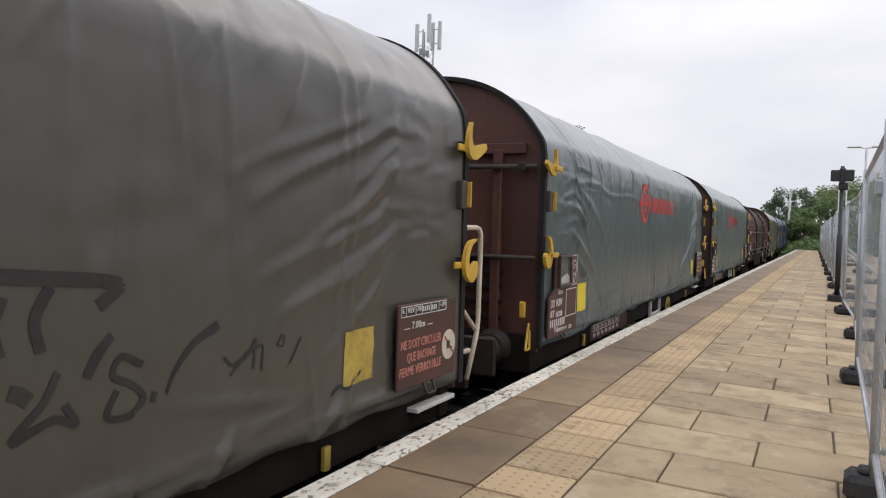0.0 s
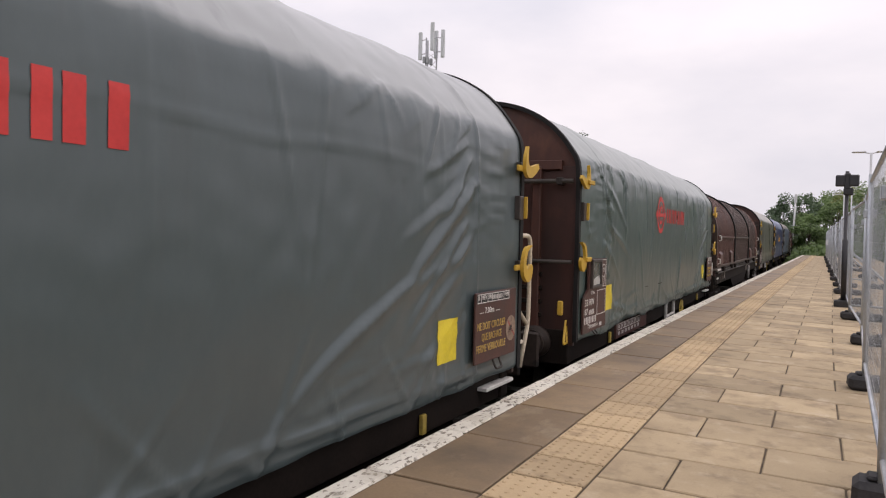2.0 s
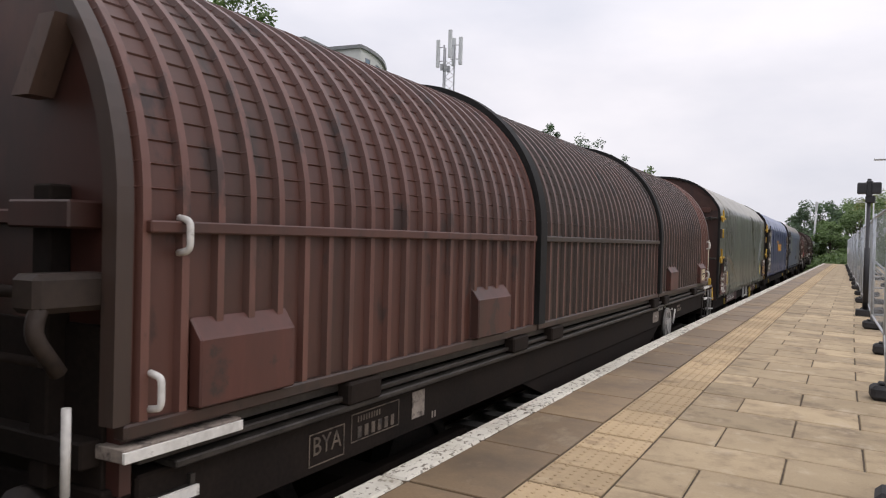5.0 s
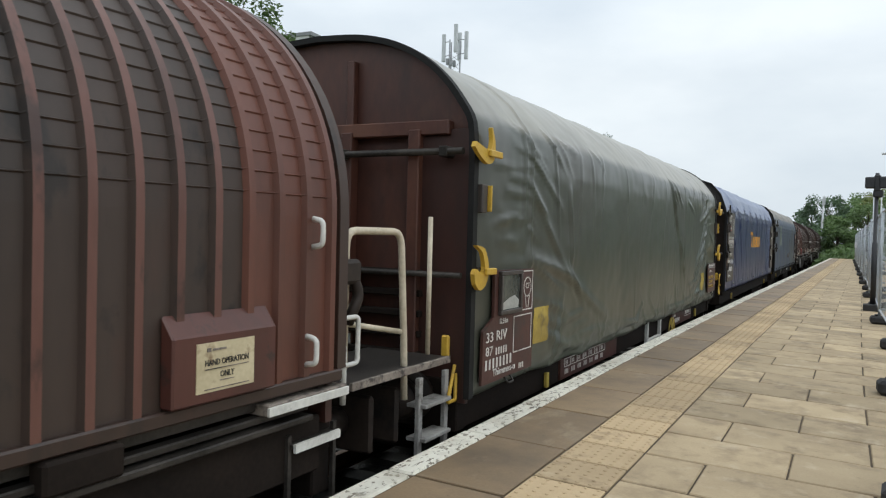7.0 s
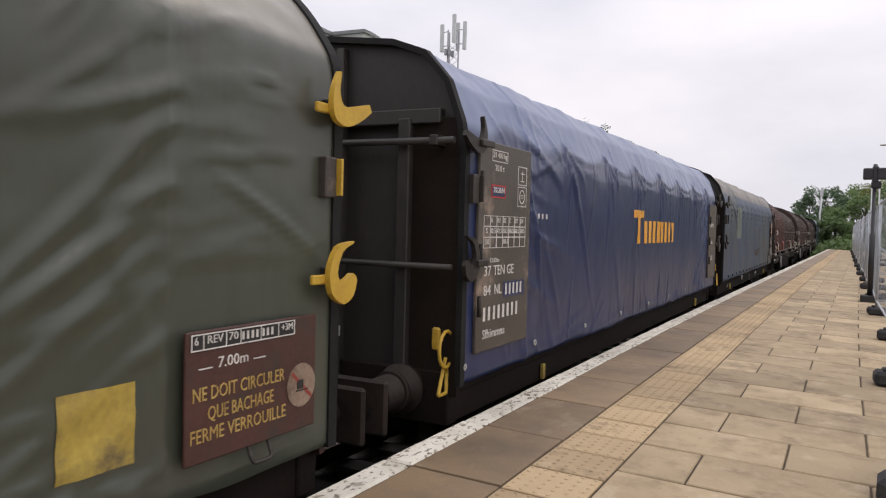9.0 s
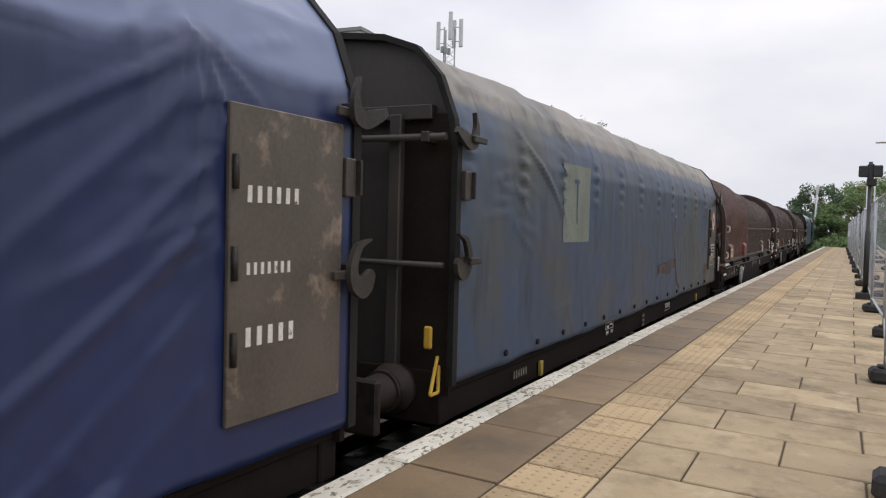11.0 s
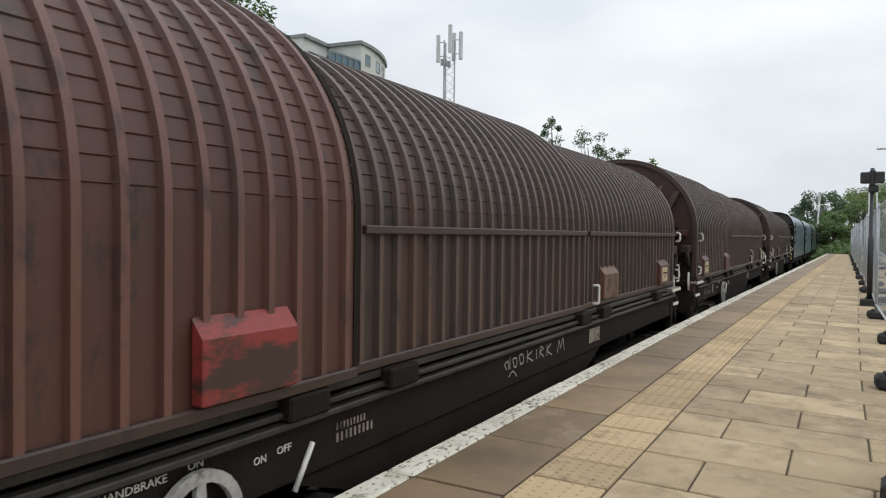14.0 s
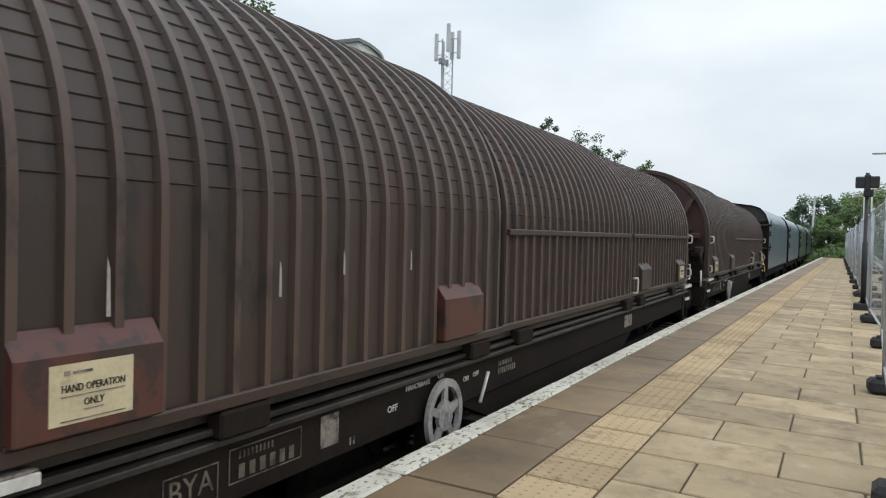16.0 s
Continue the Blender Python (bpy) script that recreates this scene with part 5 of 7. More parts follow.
w, cov = tarp_wagon(-1.41, 10.34, M_T_OLIVE, 59.9, "olive-green tarpaulin wagon with sagging creased sheet", rail="front", patch=M_PATCH_OLD, words=1, seams=(1.02, 9.31),
                    folds=[(1, 1.98, 3.35, 1.21, 0.065, 0.022, 0.05), (1.95, 2.5, 2.02, 1.85, 0.05, 0.019, 0.15), (1.96, 1.88, 2.4, 1.48, 0.043, 0.017, -0.2), (1, 1.68, 2, 1.4, 0.036, 0.015, 0.05), (1.4, 1.36, 1.96, 1.18, 0.029, 0.014, 0), (1.03, 1.45, 1.95, 1.11, 0.036, 0.015, 0), (6.4, 2.94, 7.03, 1.98, 0.054, 0.028, -0.06), (7, 2.05, 7.46, 1.48, 0.05, 0.022, 0), (6.57, 2.86, 6.95, 2.62, 0.029, 0.015, 0), (6.66, 2.95, 7.2, 2.6, 0.029, 0.015, 0), (7.64, 2.72, 8.2, 2.52, 0.032, 0.015, 0.1), (7.74, 1.42, 9.36, 1.57, 0.029, 0.014, -0.08), (8.3, 1.22, 9.1, 1.32, 0.036, 0.022, -0.1), (9.6, 2.28, 10.2, 1.97, 0.022, 0.012, 0)])

# the navy wagon with its end panels; its sheet hangs in swags between the hoops
swags = []
for k in range(7):
    y = 2.06 + 1.27 * k
    if y < 9.6:
        swags += [(y, 2.84, y + 1.27, 2.84, 0.034, 0.014, -0.28), (y + 0.1, 2.72, y + 1.15, 2.74, 0.03, 0.007, -0.30)]
    swags += [(y, 2.86, y - 0.04 + 0.02 * (k % 3), 1.95 - 0.15 * (k % 2), 0.026, 0.013, 0), (y + 0.03, 2.82, y + 0.22, 2.25, 0.024, 0.012, 0.1), (y + 0.02, 2.84, y + 0.42, 2.52, 0.022, 0.012, 0.15),
              (y - 0.02, 2.82, y - 0.20, 2.40, 0.022, 0.009, -0.1)]
w, cov = tarp_wagon(10.37, 10.75, M_T_BLUE, 71.2, "navy-blue tarpaulin wagon with orange name shapes", kind="poly", rail="", seams=(1.1,),
                    folds=swags + [(1.25, 2.2, 1.5, 1.3, 0.04, 0.014, 0), (2.0, 2.78, 2.9, 1.3, 0.05, 0.016, 0.05), (1.1, 2.55, 2.0, 2.80, 0.03, 0.014, -0.1), (1.1, 2.4, 1.4, 1.7, 0.035, 0.014, 0.2), (1.5, 2.0, 1.9, 1.25, 0.05, 0.012, 0.1)])
x = HALF + 0.025


def grey_panel(w, y0, y1, z0, z1, mat=M_PLATE_GREY):
    p = part("plate", box((HALF + 0.0, y0, z0), (HALF + 0.028, y1, z1), 0.006), mat, w, "grey-brown steel panel with white stencils")
    for z in (z0 + 0.25, z0 + 0.6, z1 - 0.35):
        part("hinge", tube([(HALF + 0.04, y0 + 0.02, z), (HALF + 0.04, y0 + 0.02, z + 0.14)], 0.014, 8), M_STEEL, p)
    return p


p = grey_panel(w, 0.14, 1.06, 1.27, 2.71)
x = HALF + 0.028
bars(p, frame_rects(0.33, 0.60, 2.58, 2.66, 0.006) + [], M_LETTER, x=x)
bars(p, [(0.34, 0.56, 2.34, 2.41)], M_T_BLUE, "load_strip", x)
bars(p, frame_rects(0.33, 0.57, 2.33, 2.42, 0.009), M_RED_PRINT, "strip_frame", x)
bars(p, [(0.58, 0.98, 1.62, 1.735)], M_T_BLUE, "name_strip", x - 0.001)
lettering(p, [("20.2kN", x + 0.003, 0.355, 2.355, 0.055, 0.19)], M_LETTER)
bars(p, frame_rects(0.80, 0.97, 2.44, 2.58, 0.006) + frame_rects(0.80, 0.97, 2.28, 2.43, 0.006) + [(0.882, 0.888, 2.47, 2.55), (0.85, 0.92, 2.525, 2.531), (0.85, 0.92, 2.468, 2.475)], M_LETTER, "pictogram", x)
bm = bmesh.new()
add_disc(bm, (x, 0.885, 2.355), 0.045, 0.052, 0, 0.003, 20)
part("ring", bm, M_LETTER, p)
tab = []
for r in range(3):
    for c in range(7):
        tab += frame_rects(0.22 + c * 0.107, 0.22 + c * 0.107 + 0.107, 1.98 + r * 0.075, 1.98 + r * 0.075 + 0.075, 0.004)
bars(p, tab, M_LETTER, "load_table", x)
lettering(p, [(s_, x, 0.335 + 0.107 * c, 2.148, 0.05, 0.03 + 0.02 * (len(s_) - 1)) for c, s_ in enumerate(("A", "B1", "B2", "C", "D2", "D4"))] + [(s_, x, 0.33 + 0.107 * c, 2.073, 0.05, 0.088) for c, s_ in enumerate(("42.5", "42.5", "50.5", "50.5", "60.5", "68.5"))]
          + [("S", x, 0.255, 2.073, 0.05, 0.03), ("120", x, 0.235, 1.998, 0.05, 0.075), ("00.0", x, 0.55, 1.998, 0.05, 0.10), ("21 400 kg", x, 0.345, 2.598, 0.055, 0.24), ("20.0 t", x, 0.38, 2.505, 0.06, 0.16), ("12.82m", x, 0.33, 1.872, 0.045, 0.16),
             ("CT", x, 0.858, 2.335, 0.04, 0.055), ("37", x, 0.24, 1.77, 0.10, 0.12), ("84", x, 0.24, 1.635, 0.10, 0.12)], M_LETTER)
lettering(p, [("TEN GE", x, 0.40, 1.77, 0.10, 0.36), ("NL", x, 0.42, 1.635, 0.10, 0.13), ("Sfhimmns", x, 0.24, 1.34, 0.09, 0.38)], M_LETTER)
bars(p, digits(0.61, 1.64, 0.08, 5) + digits(0.24, 1.48, 0.095, 8), M_LETTER, x=x + 0.002)
for y, z in ((0.03, 1.2), (1.3, 1.2), (2.6, 1.2), (3.9, 1.2), (5.2, 1.2), (6.5, 1.2), (7.8, 1.2), (9.1, 1.2)):
    bm = bmesh.new()
    add_disc(bm, (HALF + cov.shift(y, z), y, z), 0.012, 0.024, 0, 0.012, 12)
    part("eyelet", bm, M_PAPER, w)
for i in range(3):
    cov.printed(w, [rect_poly(1.28 + i * 0.10, 1.32 + i * 0.10, 2.20, 2.24)], M_LETTER, "print_mark")
polys = [rect_poly(4.42, 4.92, 2.27, 2.36), rect_poly(4.60, 4.76, 1.96, 2.27)] + [rect_poly(4.98 + i * 0.232, 4.98 + i * 0.232 + 0.15, 1.96, 2.24) for i in range(8)]
for q in polys:
    cov.printed(w, [q], M_ORANGE_PRINT, "name_bar", "orange bar of a printed name")
p = grey_panel(w, 9.85, 10.62, 1.28, 2.60)
bars(p, digits(9.95, 2.2, 0.07, 6) + digits(9.95, 1.9, 0.05, 7) + digits(9.95, 1.6, 0.08, 5), M_LETTER, x=x)
bars(w, [(0.42, 0.48, 2.93, 3.02)], M_LETTER, "warning_label", 0.3)

# warning signs on the navy wagon's end wall
e = bmesh.new()
add_box(e, (0.14, -0.036, 2.86), (0.30, -0.028, 3.02))
part("warning_sign", e, M_T_STEEL, w, "blue warning triangle sign")
e = bmesh.new()
e.faces.new([e.verts.new(c) for c in ((0.15, -0.038, 2.87), (0.29, -0.038, 2.87), (0.22, -0.038, 3.0))])
part("triangle", e, M_SIGN_WHITE, w)
e = bmesh.new()
e.faces.new([e.verts.new(c) for c in ((0.16, -0.034, 3.05), (0.28, -0.034, 3.05), (0.22, -0.034, 3.17))])
part("triangle", e, M_LETTER_RED, w)
e = bmesh.new()
add_tube(e, [(0.22, -0.03, 2.76), (0.22, -0.037, 2.76)], 0.075, 20)
part("round_sign", e, M_CREAM_LABEL, w)
e = tube([(Vector((1.22, -0.06, 1.32)) + Vector((0, 0.10 * math.cos(a), 0.12 * math.sin(a)))) for a in [2 * math.pi * i / 14 for i in range(15)]], 0.012, 6)
part("pull_ring", e, M_YELLOW, w)

# the faded wagon with patches and a torn sheet
w, cov = tarp_wagon(22.3, 11.38, M_T_FADED, 83.4, "faded blue tarpaulin wagon, patched and torn dirty sheet", kind="faded", rail="")
cov.printed(w, [rect_poly(2.08, 2.86, 1.98, 2.69)], M_GREEN_PATCH, "repair_patch", "pale green repair patch")
cov.printed(w, [rect_poly(2.44, 2.47, 2.15, 2.55), rect_poly(2.38, 2.52, 2.52, 2.56)], M_T_FADED, "patch_mark", off=0.007)
rg = random.Random(5)


def ragged(y0, y1, lo0, lo1, hi0, hi1, rough=0.012, step=0.035):
    """A strip of torn cloth with uneven edges, as quads."""
    n = max(2, round((y1 - y0) / step))
    rows_ = [(y0 + (y1 - y0) * i / n, lo0 + (lo1 - lo0) * i / n + rg.uniform(-rough, rough), hi0 + (hi1 - hi0) * i / n + rg.uniform(-rough, rough)) for i in range(n + 1)]
    return [[(p[0], p[1]), (q[0], q[1]), (q[0], q[2]), (p[0], p[2])] for p, q in zip(rows_, rows_[1:])]


tan = ragged(6.10, 6.66, 1.495, 1.475, 1.60, 1.625) + ragged(6.96, 7.25, 1.52, 1.55, 1.66, 1.695)
tan += stroke(curve_pts([(7.25, 2.28), (7.22, 2.05), (7.27, 1.88)]), 0.10) + stroke(curve_pts([(7.26, 1.90), (7.24, 1.78), (7.26, 1.70)]), 0.075)
tan += stroke(curve_pts([(7.30, 1.66), (7.36, 1.45), (7.50, 1.28), (7.66, 1.17)]), 0.05) + stroke(curve_pts([(7.50, 1.24), (7.60, 1.25), (7.70, 1.20)]), 0.05)
cov.printed(w, tan, M_TEAR, "tear", "ragged brown tear in the sheet", off=0.003)
cov.printed(w, ragged(6.62, 6.98, 1.44, 1.485, 1.635, 1.675, 0.018), M_TEAR_DARK, "tear_lining", "black lining bared by the tear", off=0.006)
rips = stroke(curve_pts([(6.10, 1.605), (6.35, 1.62), (6.65, 1.64)]), 0.016) + stroke(curve_pts([(6.09, 1.62), (6.11, 1.55), (6.07, 1.48)]), 0.03) + stroke(curve_pts([(6.15, 1.53), (6.40, 1.52), (6.62, 1.55)]), 0.009)
rips += stroke(curve_pts([(7.28, 1.70), (7.30, 1.55), (7.38, 1.42), (7.44, 1.30), (7.58, 1.22)]), 0.014) + stroke(curve_pts([(7.22, 1.72), (7.28, 1.74)]), 0.02) + stroke(curve_pts([(7.0, 1.51), (7.12, 1.54), (7.26, 1.54)]), 0.010)
cov.printed(w, rips, M_TEAR_DARK, "rip", "dark ripped edge", off=0.009)
cov.printed(w, ragged(9.98, 10.40, 1.10, 1.12, 1.46, 1.50, 0.02), M_TEAR, "canvas_patch", "dirty brown canvas patch", off=0.003)
for k in range(15):
    y = 0.85 + 0.66 * k
    bm = bmesh.new()
    add_disc(bm, (HALF + cov.shift(y, 1.17), y, 1.17), 0.0, 0.024, 0, 0.018, 12)
    part("hem_stud", bm, M_SEAL, w)
cov.printed(w, stroke(curve_pts([(7.15, 2.30), (7.34, 2.29)]), 0.04) + stroke(curve_pts([(7.17, 2.10), (7.15, 1.90), (7.18, 1.82)]), 0.022) + stroke(curve_pts([(7.31, 1.90), (7.38, 1.66), (7.43, 1.44)]), 0.016)
            + stroke(curve_pts([(6.3, 1.48), (6.5, 1.465), (6.7, 1.47)]), 0.010) + stroke(curve_pts([(7.42, 1.26), (7.48, 1.18)]), 0.05), M_TEAR_EDGE, "frayed_edge", off=0.006)
p = grey_panel(w, 10.46, 11.20, 1.37, 2.49, M_PLATE_DARK)
x = HALF + 0.028
bm = bmesh.new()
add_disc(bm, (x, 10.84, 2.26), 0.0, 0.185, 0, 0.003, 36)
d = part("sign_disc", bm, M_SIGN_WHITE, p, "round white no-shunting sign with red rim")
bm = bmesh.new()
add_disc(bm, (x + 0.003, 10.84, 2.26), 0.155, 0.183, 0, 0.002, 36)
part("sign_rim", bm, M_SIGN_RED, p)
bars(p, [(10.75, 10.83, 2.26, 2.32), (10.72, 10.95, 2.235, 2.243), (10.90, 10.96, 2.26, 2.268)], M_SPRAY, "pictogram", x + 0.003)
bm = bmesh.new()
bm.faces.new([bm.verts.new((x + 0.006, a, b)) for a, b in ((10.71, 2.375), (10.735, 2.395), (10.97, 2.145), (10.945, 2.125))])
part("slash", bm, M_SIGN_RED, p)
lettering(p, [("Gew\u00e4hrleistung", x, 10.60, 1.80, 0.045, 0.27), ("Stoffe und Bau", x, 10.60, 1.745, 0.045, 0.24), ("Anstrich", x, 10.60, 1.69, 0.045, 0.15),
              ("REV", x, 10.66, 1.60, 0.05, 0.09)], M_LETTER)
bars(p, digits(10.90, 1.80, 0.032, 5) + digits(10.90, 1.745, 0.032, 5) + digits(10.90, 1.69, 0.032, 5) + digits(10.79, 1.607, 0.03, 5) + frame_rects(10.60, 10.98, 1.585, 1.655, 0.005)
     + frame_rects(10.60, 10.86, 1.44, 1.56, 0.005) + digits(10.63, 1.525, 0.022, 7), M_LETTER, x=x)
for z in (2.28, 1.55):
    part("grab_handle", tube(rounded([(x, 11.12, z), (x + 0.06, 11.12, z), (x + 0.06, 11.12, z + 0.16), (x, 11.12, z + 0.16)], 0.02), 0.009, 6), M_STEEL, p)
bm = tube(rounded([(1.24, 11.43, 2.33), (1.28, 11.50, 2.33), (1.28, 11.50, 1.25)], 0.03), 0.012, 6)
add_tube(bm, [(Vector((1.28, 11.50, 1.18)) + Vector((0, 0.05 * math.cos(a), 0.09 * math.sin(a)))) for a in [2 * math.pi * i / 12 for i in range(13)]], 0.014, 6)
part("grab_rail", bm, M_YELLOW, w)
bars(w, frame_rects(3.85, 4.16, 0.985, 1.06, 0.006) + [(3.90, 3.98, 1.0, 1.03), (4.02, 4.12, 1.02, 1.04)], M_LETTER, "lever_plate", 1.235)
lettering(w, [("KE-GP-A", 1.235, 7.09, 0.925, 0.075, 0.26)], M_LETTER)
bars(w, frame_rects(7.06, 7.38, 0.90, 1.005, 0.007), M_LETTER, "brake_plate", 1.235)
lettering(w, [("OFF", 1.235, 3.86, 0.915, 0.06, 0.12), ("ON", 1.235, 4.06, 0.915, 0.06, 0.09)], M_LETTER)
bars(w, digits(1.2, 0.9, 0.06, 6) + digits(5.6, 0.95, 0.04, 4) + digits(5.6, 0.89, 0.04, 4) + digits(5.6, 0.83, 0.04, 4), M_FADED, "stencil", 1.235)

# far wagons at the train's end
for k, (m, lab, sd) in enumerate(((M_T_STEEL, "steel-blue tarpaulin wagon with smooth sheet", 91.0), (M_T_TEAL, "pale teal-blue tarpaulin wagon with smooth sheet", 95.0),
                                  (M_T_GREEN, "dark green tarpaulin wagon with smooth sheet", 99.0), (M_T_GREY2, "green-grey tarpaulin wagon at the train's end", 103.0))):
    tarp_wagon(77.6 + 12.3 * k, 10.9, m, sd, lab, kind="poly", rail="", detail=False)


# ---- train: steel hood wagons ----
def hood_prof(shrink=0.0, lip=0.0):
    a, top = HALF - 0.5 * shrink, 3.45 - 1.15 * shrink
    pts = [(a, 1.46 + 0.105 * i) for i in range(7)]
    m = 22
    for i in range(m + 1):
        t = math.pi / 2 * i / m
        x, z = a * math.cos(t) ** 0.97, 2.2 + (top - 2.2) * math.sin(t) ** 0.97
        if 0 < i < m - 1:
            c, q = math.cos(t), math.sin(t)
            pts += [(x + 0.005 * q, z - 0.005 * c), (x + 2 * lip * c, z + 2 * lip * q), (x - 0.005 * q, z + 0.005 * c)]
        else:
            pts.append((x, z))
    return whole(pts)


def hood_end(w, y, face, mat, shrink=0.0):
    pr = hood_prof(shrink + 0.03)
    yy = y + (0.04 if face < 0 else -0.09)
    wall = part("end_wall", end_wall([(x, z if z > 1.5 else 1.2) for x, z in pr], yy, 0.05), mat, w)
    part("rim", hoop_band(hood_prof(shrink), min(y - face * 0.05, y + face * 0.02), max(y - face * 0.05, y + face * 0.02), -0.05, 0.022), M_H_DARK if mat is not M_H_END or face > 0 else M_H_MID, w)
    d = yy if face < 0 else yy + 0.05
    # Dark panel added low on the wall: shade of the gap, put into colour.
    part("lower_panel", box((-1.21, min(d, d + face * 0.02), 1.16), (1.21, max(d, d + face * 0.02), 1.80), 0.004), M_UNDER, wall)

    def b(x0, x1, z0, z1, o0, o1):
        ya, yb = sorted((d + face * o0, d + face * o1))
        # Members that start low take the same dark colour for that shade.
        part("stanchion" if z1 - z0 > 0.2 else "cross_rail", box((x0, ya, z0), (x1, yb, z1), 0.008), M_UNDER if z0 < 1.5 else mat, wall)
    for x in (-0.95, -0.3, 0.3, 0.95):
        b(x - 0.05, x + 0.05, 1.2, 2.3, 0, 0.09)
    for x in (-0.3, 0.3):
        b(x - 0.04, x + 0.04, 2.3, 3.2, 0, 0.06)
    for x in (-1.0, 1.0):
        b(x - 0.17, x + 0.17, 2.14, 2.24, 0, 0.14)
    b(-0.83, 0.83, 2.15, 2.21, 0, 0.03)
    b(-1.2, 1.2, 1.30, 1.40, 0, 0.10)
    for s, x in ((-1, -0.75), (1, 0.75)):
        bm = bmesh.new()
        v = [(x + s * 0.20, d + face * 0.012, 2.90), (x + s * 0.29, d + face * 0.012, 2.90), (x + s * 0.15, d + face * 0.012, 2.62), (x + s * 0.05, d + face * 0.012, 2.62)]
        u = [(a, yb + face * 0.10, c) for a, yb, c in v]
        A, B = [bm.verts.new(c) for c in v], [bm.verts.new((c[0], c[1] - face * (0.09 if c[2] > 2.9 else 0.0), c[2])) for c in u]
        bm.faces.new(B)
        bm.faces.new(A[::-1])
        for i in range(4):
            bm.faces.new((A[i], A[(i + 1) % 4], B[(i + 1) % 4], B[i]))
        bmesh.ops.recalc_face_normals(bm, faces=bm.faces)
        # The lighter rib colour paints in the plate's sky-facing brightness.
        part("gusset", bm, M_RIB_DARK, wall)
    bm = tube([(-1.22, d + face * 0.22, 1.92), (1.22, d + face * 0.22, 1.92)], 0.022, 8)
    add_tube(bm, [(-1.1, d + face * 0.18, 1.68), (1.1, d + face * 0.18, 1.68)], 0.018, 8)
    for x in (-1.1, 1.1):
        add_tube(bm, [(x, d, 1.92), (x, d + face * 0.22, 1.92)], 0.03, 8)
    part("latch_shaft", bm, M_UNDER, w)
    bm = box((1.10, min(d, d + face * 0.30), 1.86), (1.24, max(d, d + face * 0.30), 1.99), 0.02)
    add_tube(bm, rounded([(1.2, d + face * 0.24, 1.94), (1.22, d + face * 0.30, 1.80), (1.22, d + face * 0.20, 1.66)], 0.05), 0.03, 8)
    part("catch", bm, M_BUFFER, w)
    part("lever", tube([(1.22, d + face * 0.17, 1.54), (1.22, d + face * 0.17, 1.24)], 0.016, 8), M_WHITE, w, "white-painted release lever")
    if face > 0:
        part("grab_handle", tube(rounded([(HALF - 0.02, y + face * 0.02, 1.70), (HALF - 0.02, y + face * 0.16, 1.70), (HALF - 0.02, y + face * 0.16, 1.46), (HALF - 0.02, y + face * 0.02, 1.46)], 0.03), 0.013, 6), M_WHITE, w)


def label_box(w, x, y, mat, paper):
    """A pressed box on the hood's side, its top sloping back between the ribs."""
    bm = bmesh.new()
    y -= 0.03
    y0, y1 = y, y + 0.56
    add_box(bm, (x - 0.01, y0, 1.468), (x + 0.060, y1, 1.735), 0.008)
    for v in bm.verts:
        if v.co.z > 1.72 and v.co.x < x + 0.01:
            v.co.z += 0.075
    p = part("label_box", bm, mat, w)
    if paper:
        x -= 0.002
        y0 -= 0.02
        part("label", box((x + 0.062, y0 + 0.13, 1.51), (x + 0.065, y0 + 0.44, 1.70)), M_CREAM_LABEL, p, "cream hand operation label")
        lettering(p, [("HAND OPERATION", x + 0.065, y0 + 0.17, 1.605, 0.034, 0.235), ("ONLY", x + 0.065, y0 + 0.25, 1.555, 0.034, 0.075)], M_SPRAY)
        bars(p, [(y0 + 0.17, y0 + 0.405, 1.597, 1.600), (y0 + 0.25, y0 + 0.325, 1.548, 1.551), (y0 + 0.18, y0 + 0.20, 1.665, 1.68), (y0 + 0.21, y0 + 0.28, 1.668, 1.676), (y0 + 0.17, y0 + 0.41, 1.52, 1.523)], M_FADED, "print", x + 0.065)
    return p


def bm_handwheel():
    bm = bmesh.new()
    add_disc(bm, (0, 0, 0), 0.185, 0.235, 0, 0.03, 30)
    add_disc(bm, (0, 0, 0), 0.0, 0.095, 0, 0.03, 20)
    for k in range(5):
        a = 2 * math.pi * k / 5 + 0.3
        c, s = math.cos(a), math.sin(a)
        pts = [(0.09 * c - 0.03 * s, 0.09 * s + 0.03 * c), (0.09 * c + 0.03 * s, 0.09 * s - 0.03 * c), (0.195 * c + 0.022 * s, 0.195 * s - 0.022 * c), (0.195 * c - 0.022 * s, 0.195 * s + 0.022 * c)]
        A, B = [bm.verts.new((0.004, *q)) for q in pts], [bm.verts.new((0.026, *q)) for q in pts]
        bm.faces.new(A)
        bm.faces.new(B[::-1])
        for i in range(4):
            bm.faces.new((A[i], A[(i + 1) % 4], B[(i + 1) % 4], B[i]))
    bmesh.ops.recalc_face_normals(bm, faces=bm.faces)
    return bm


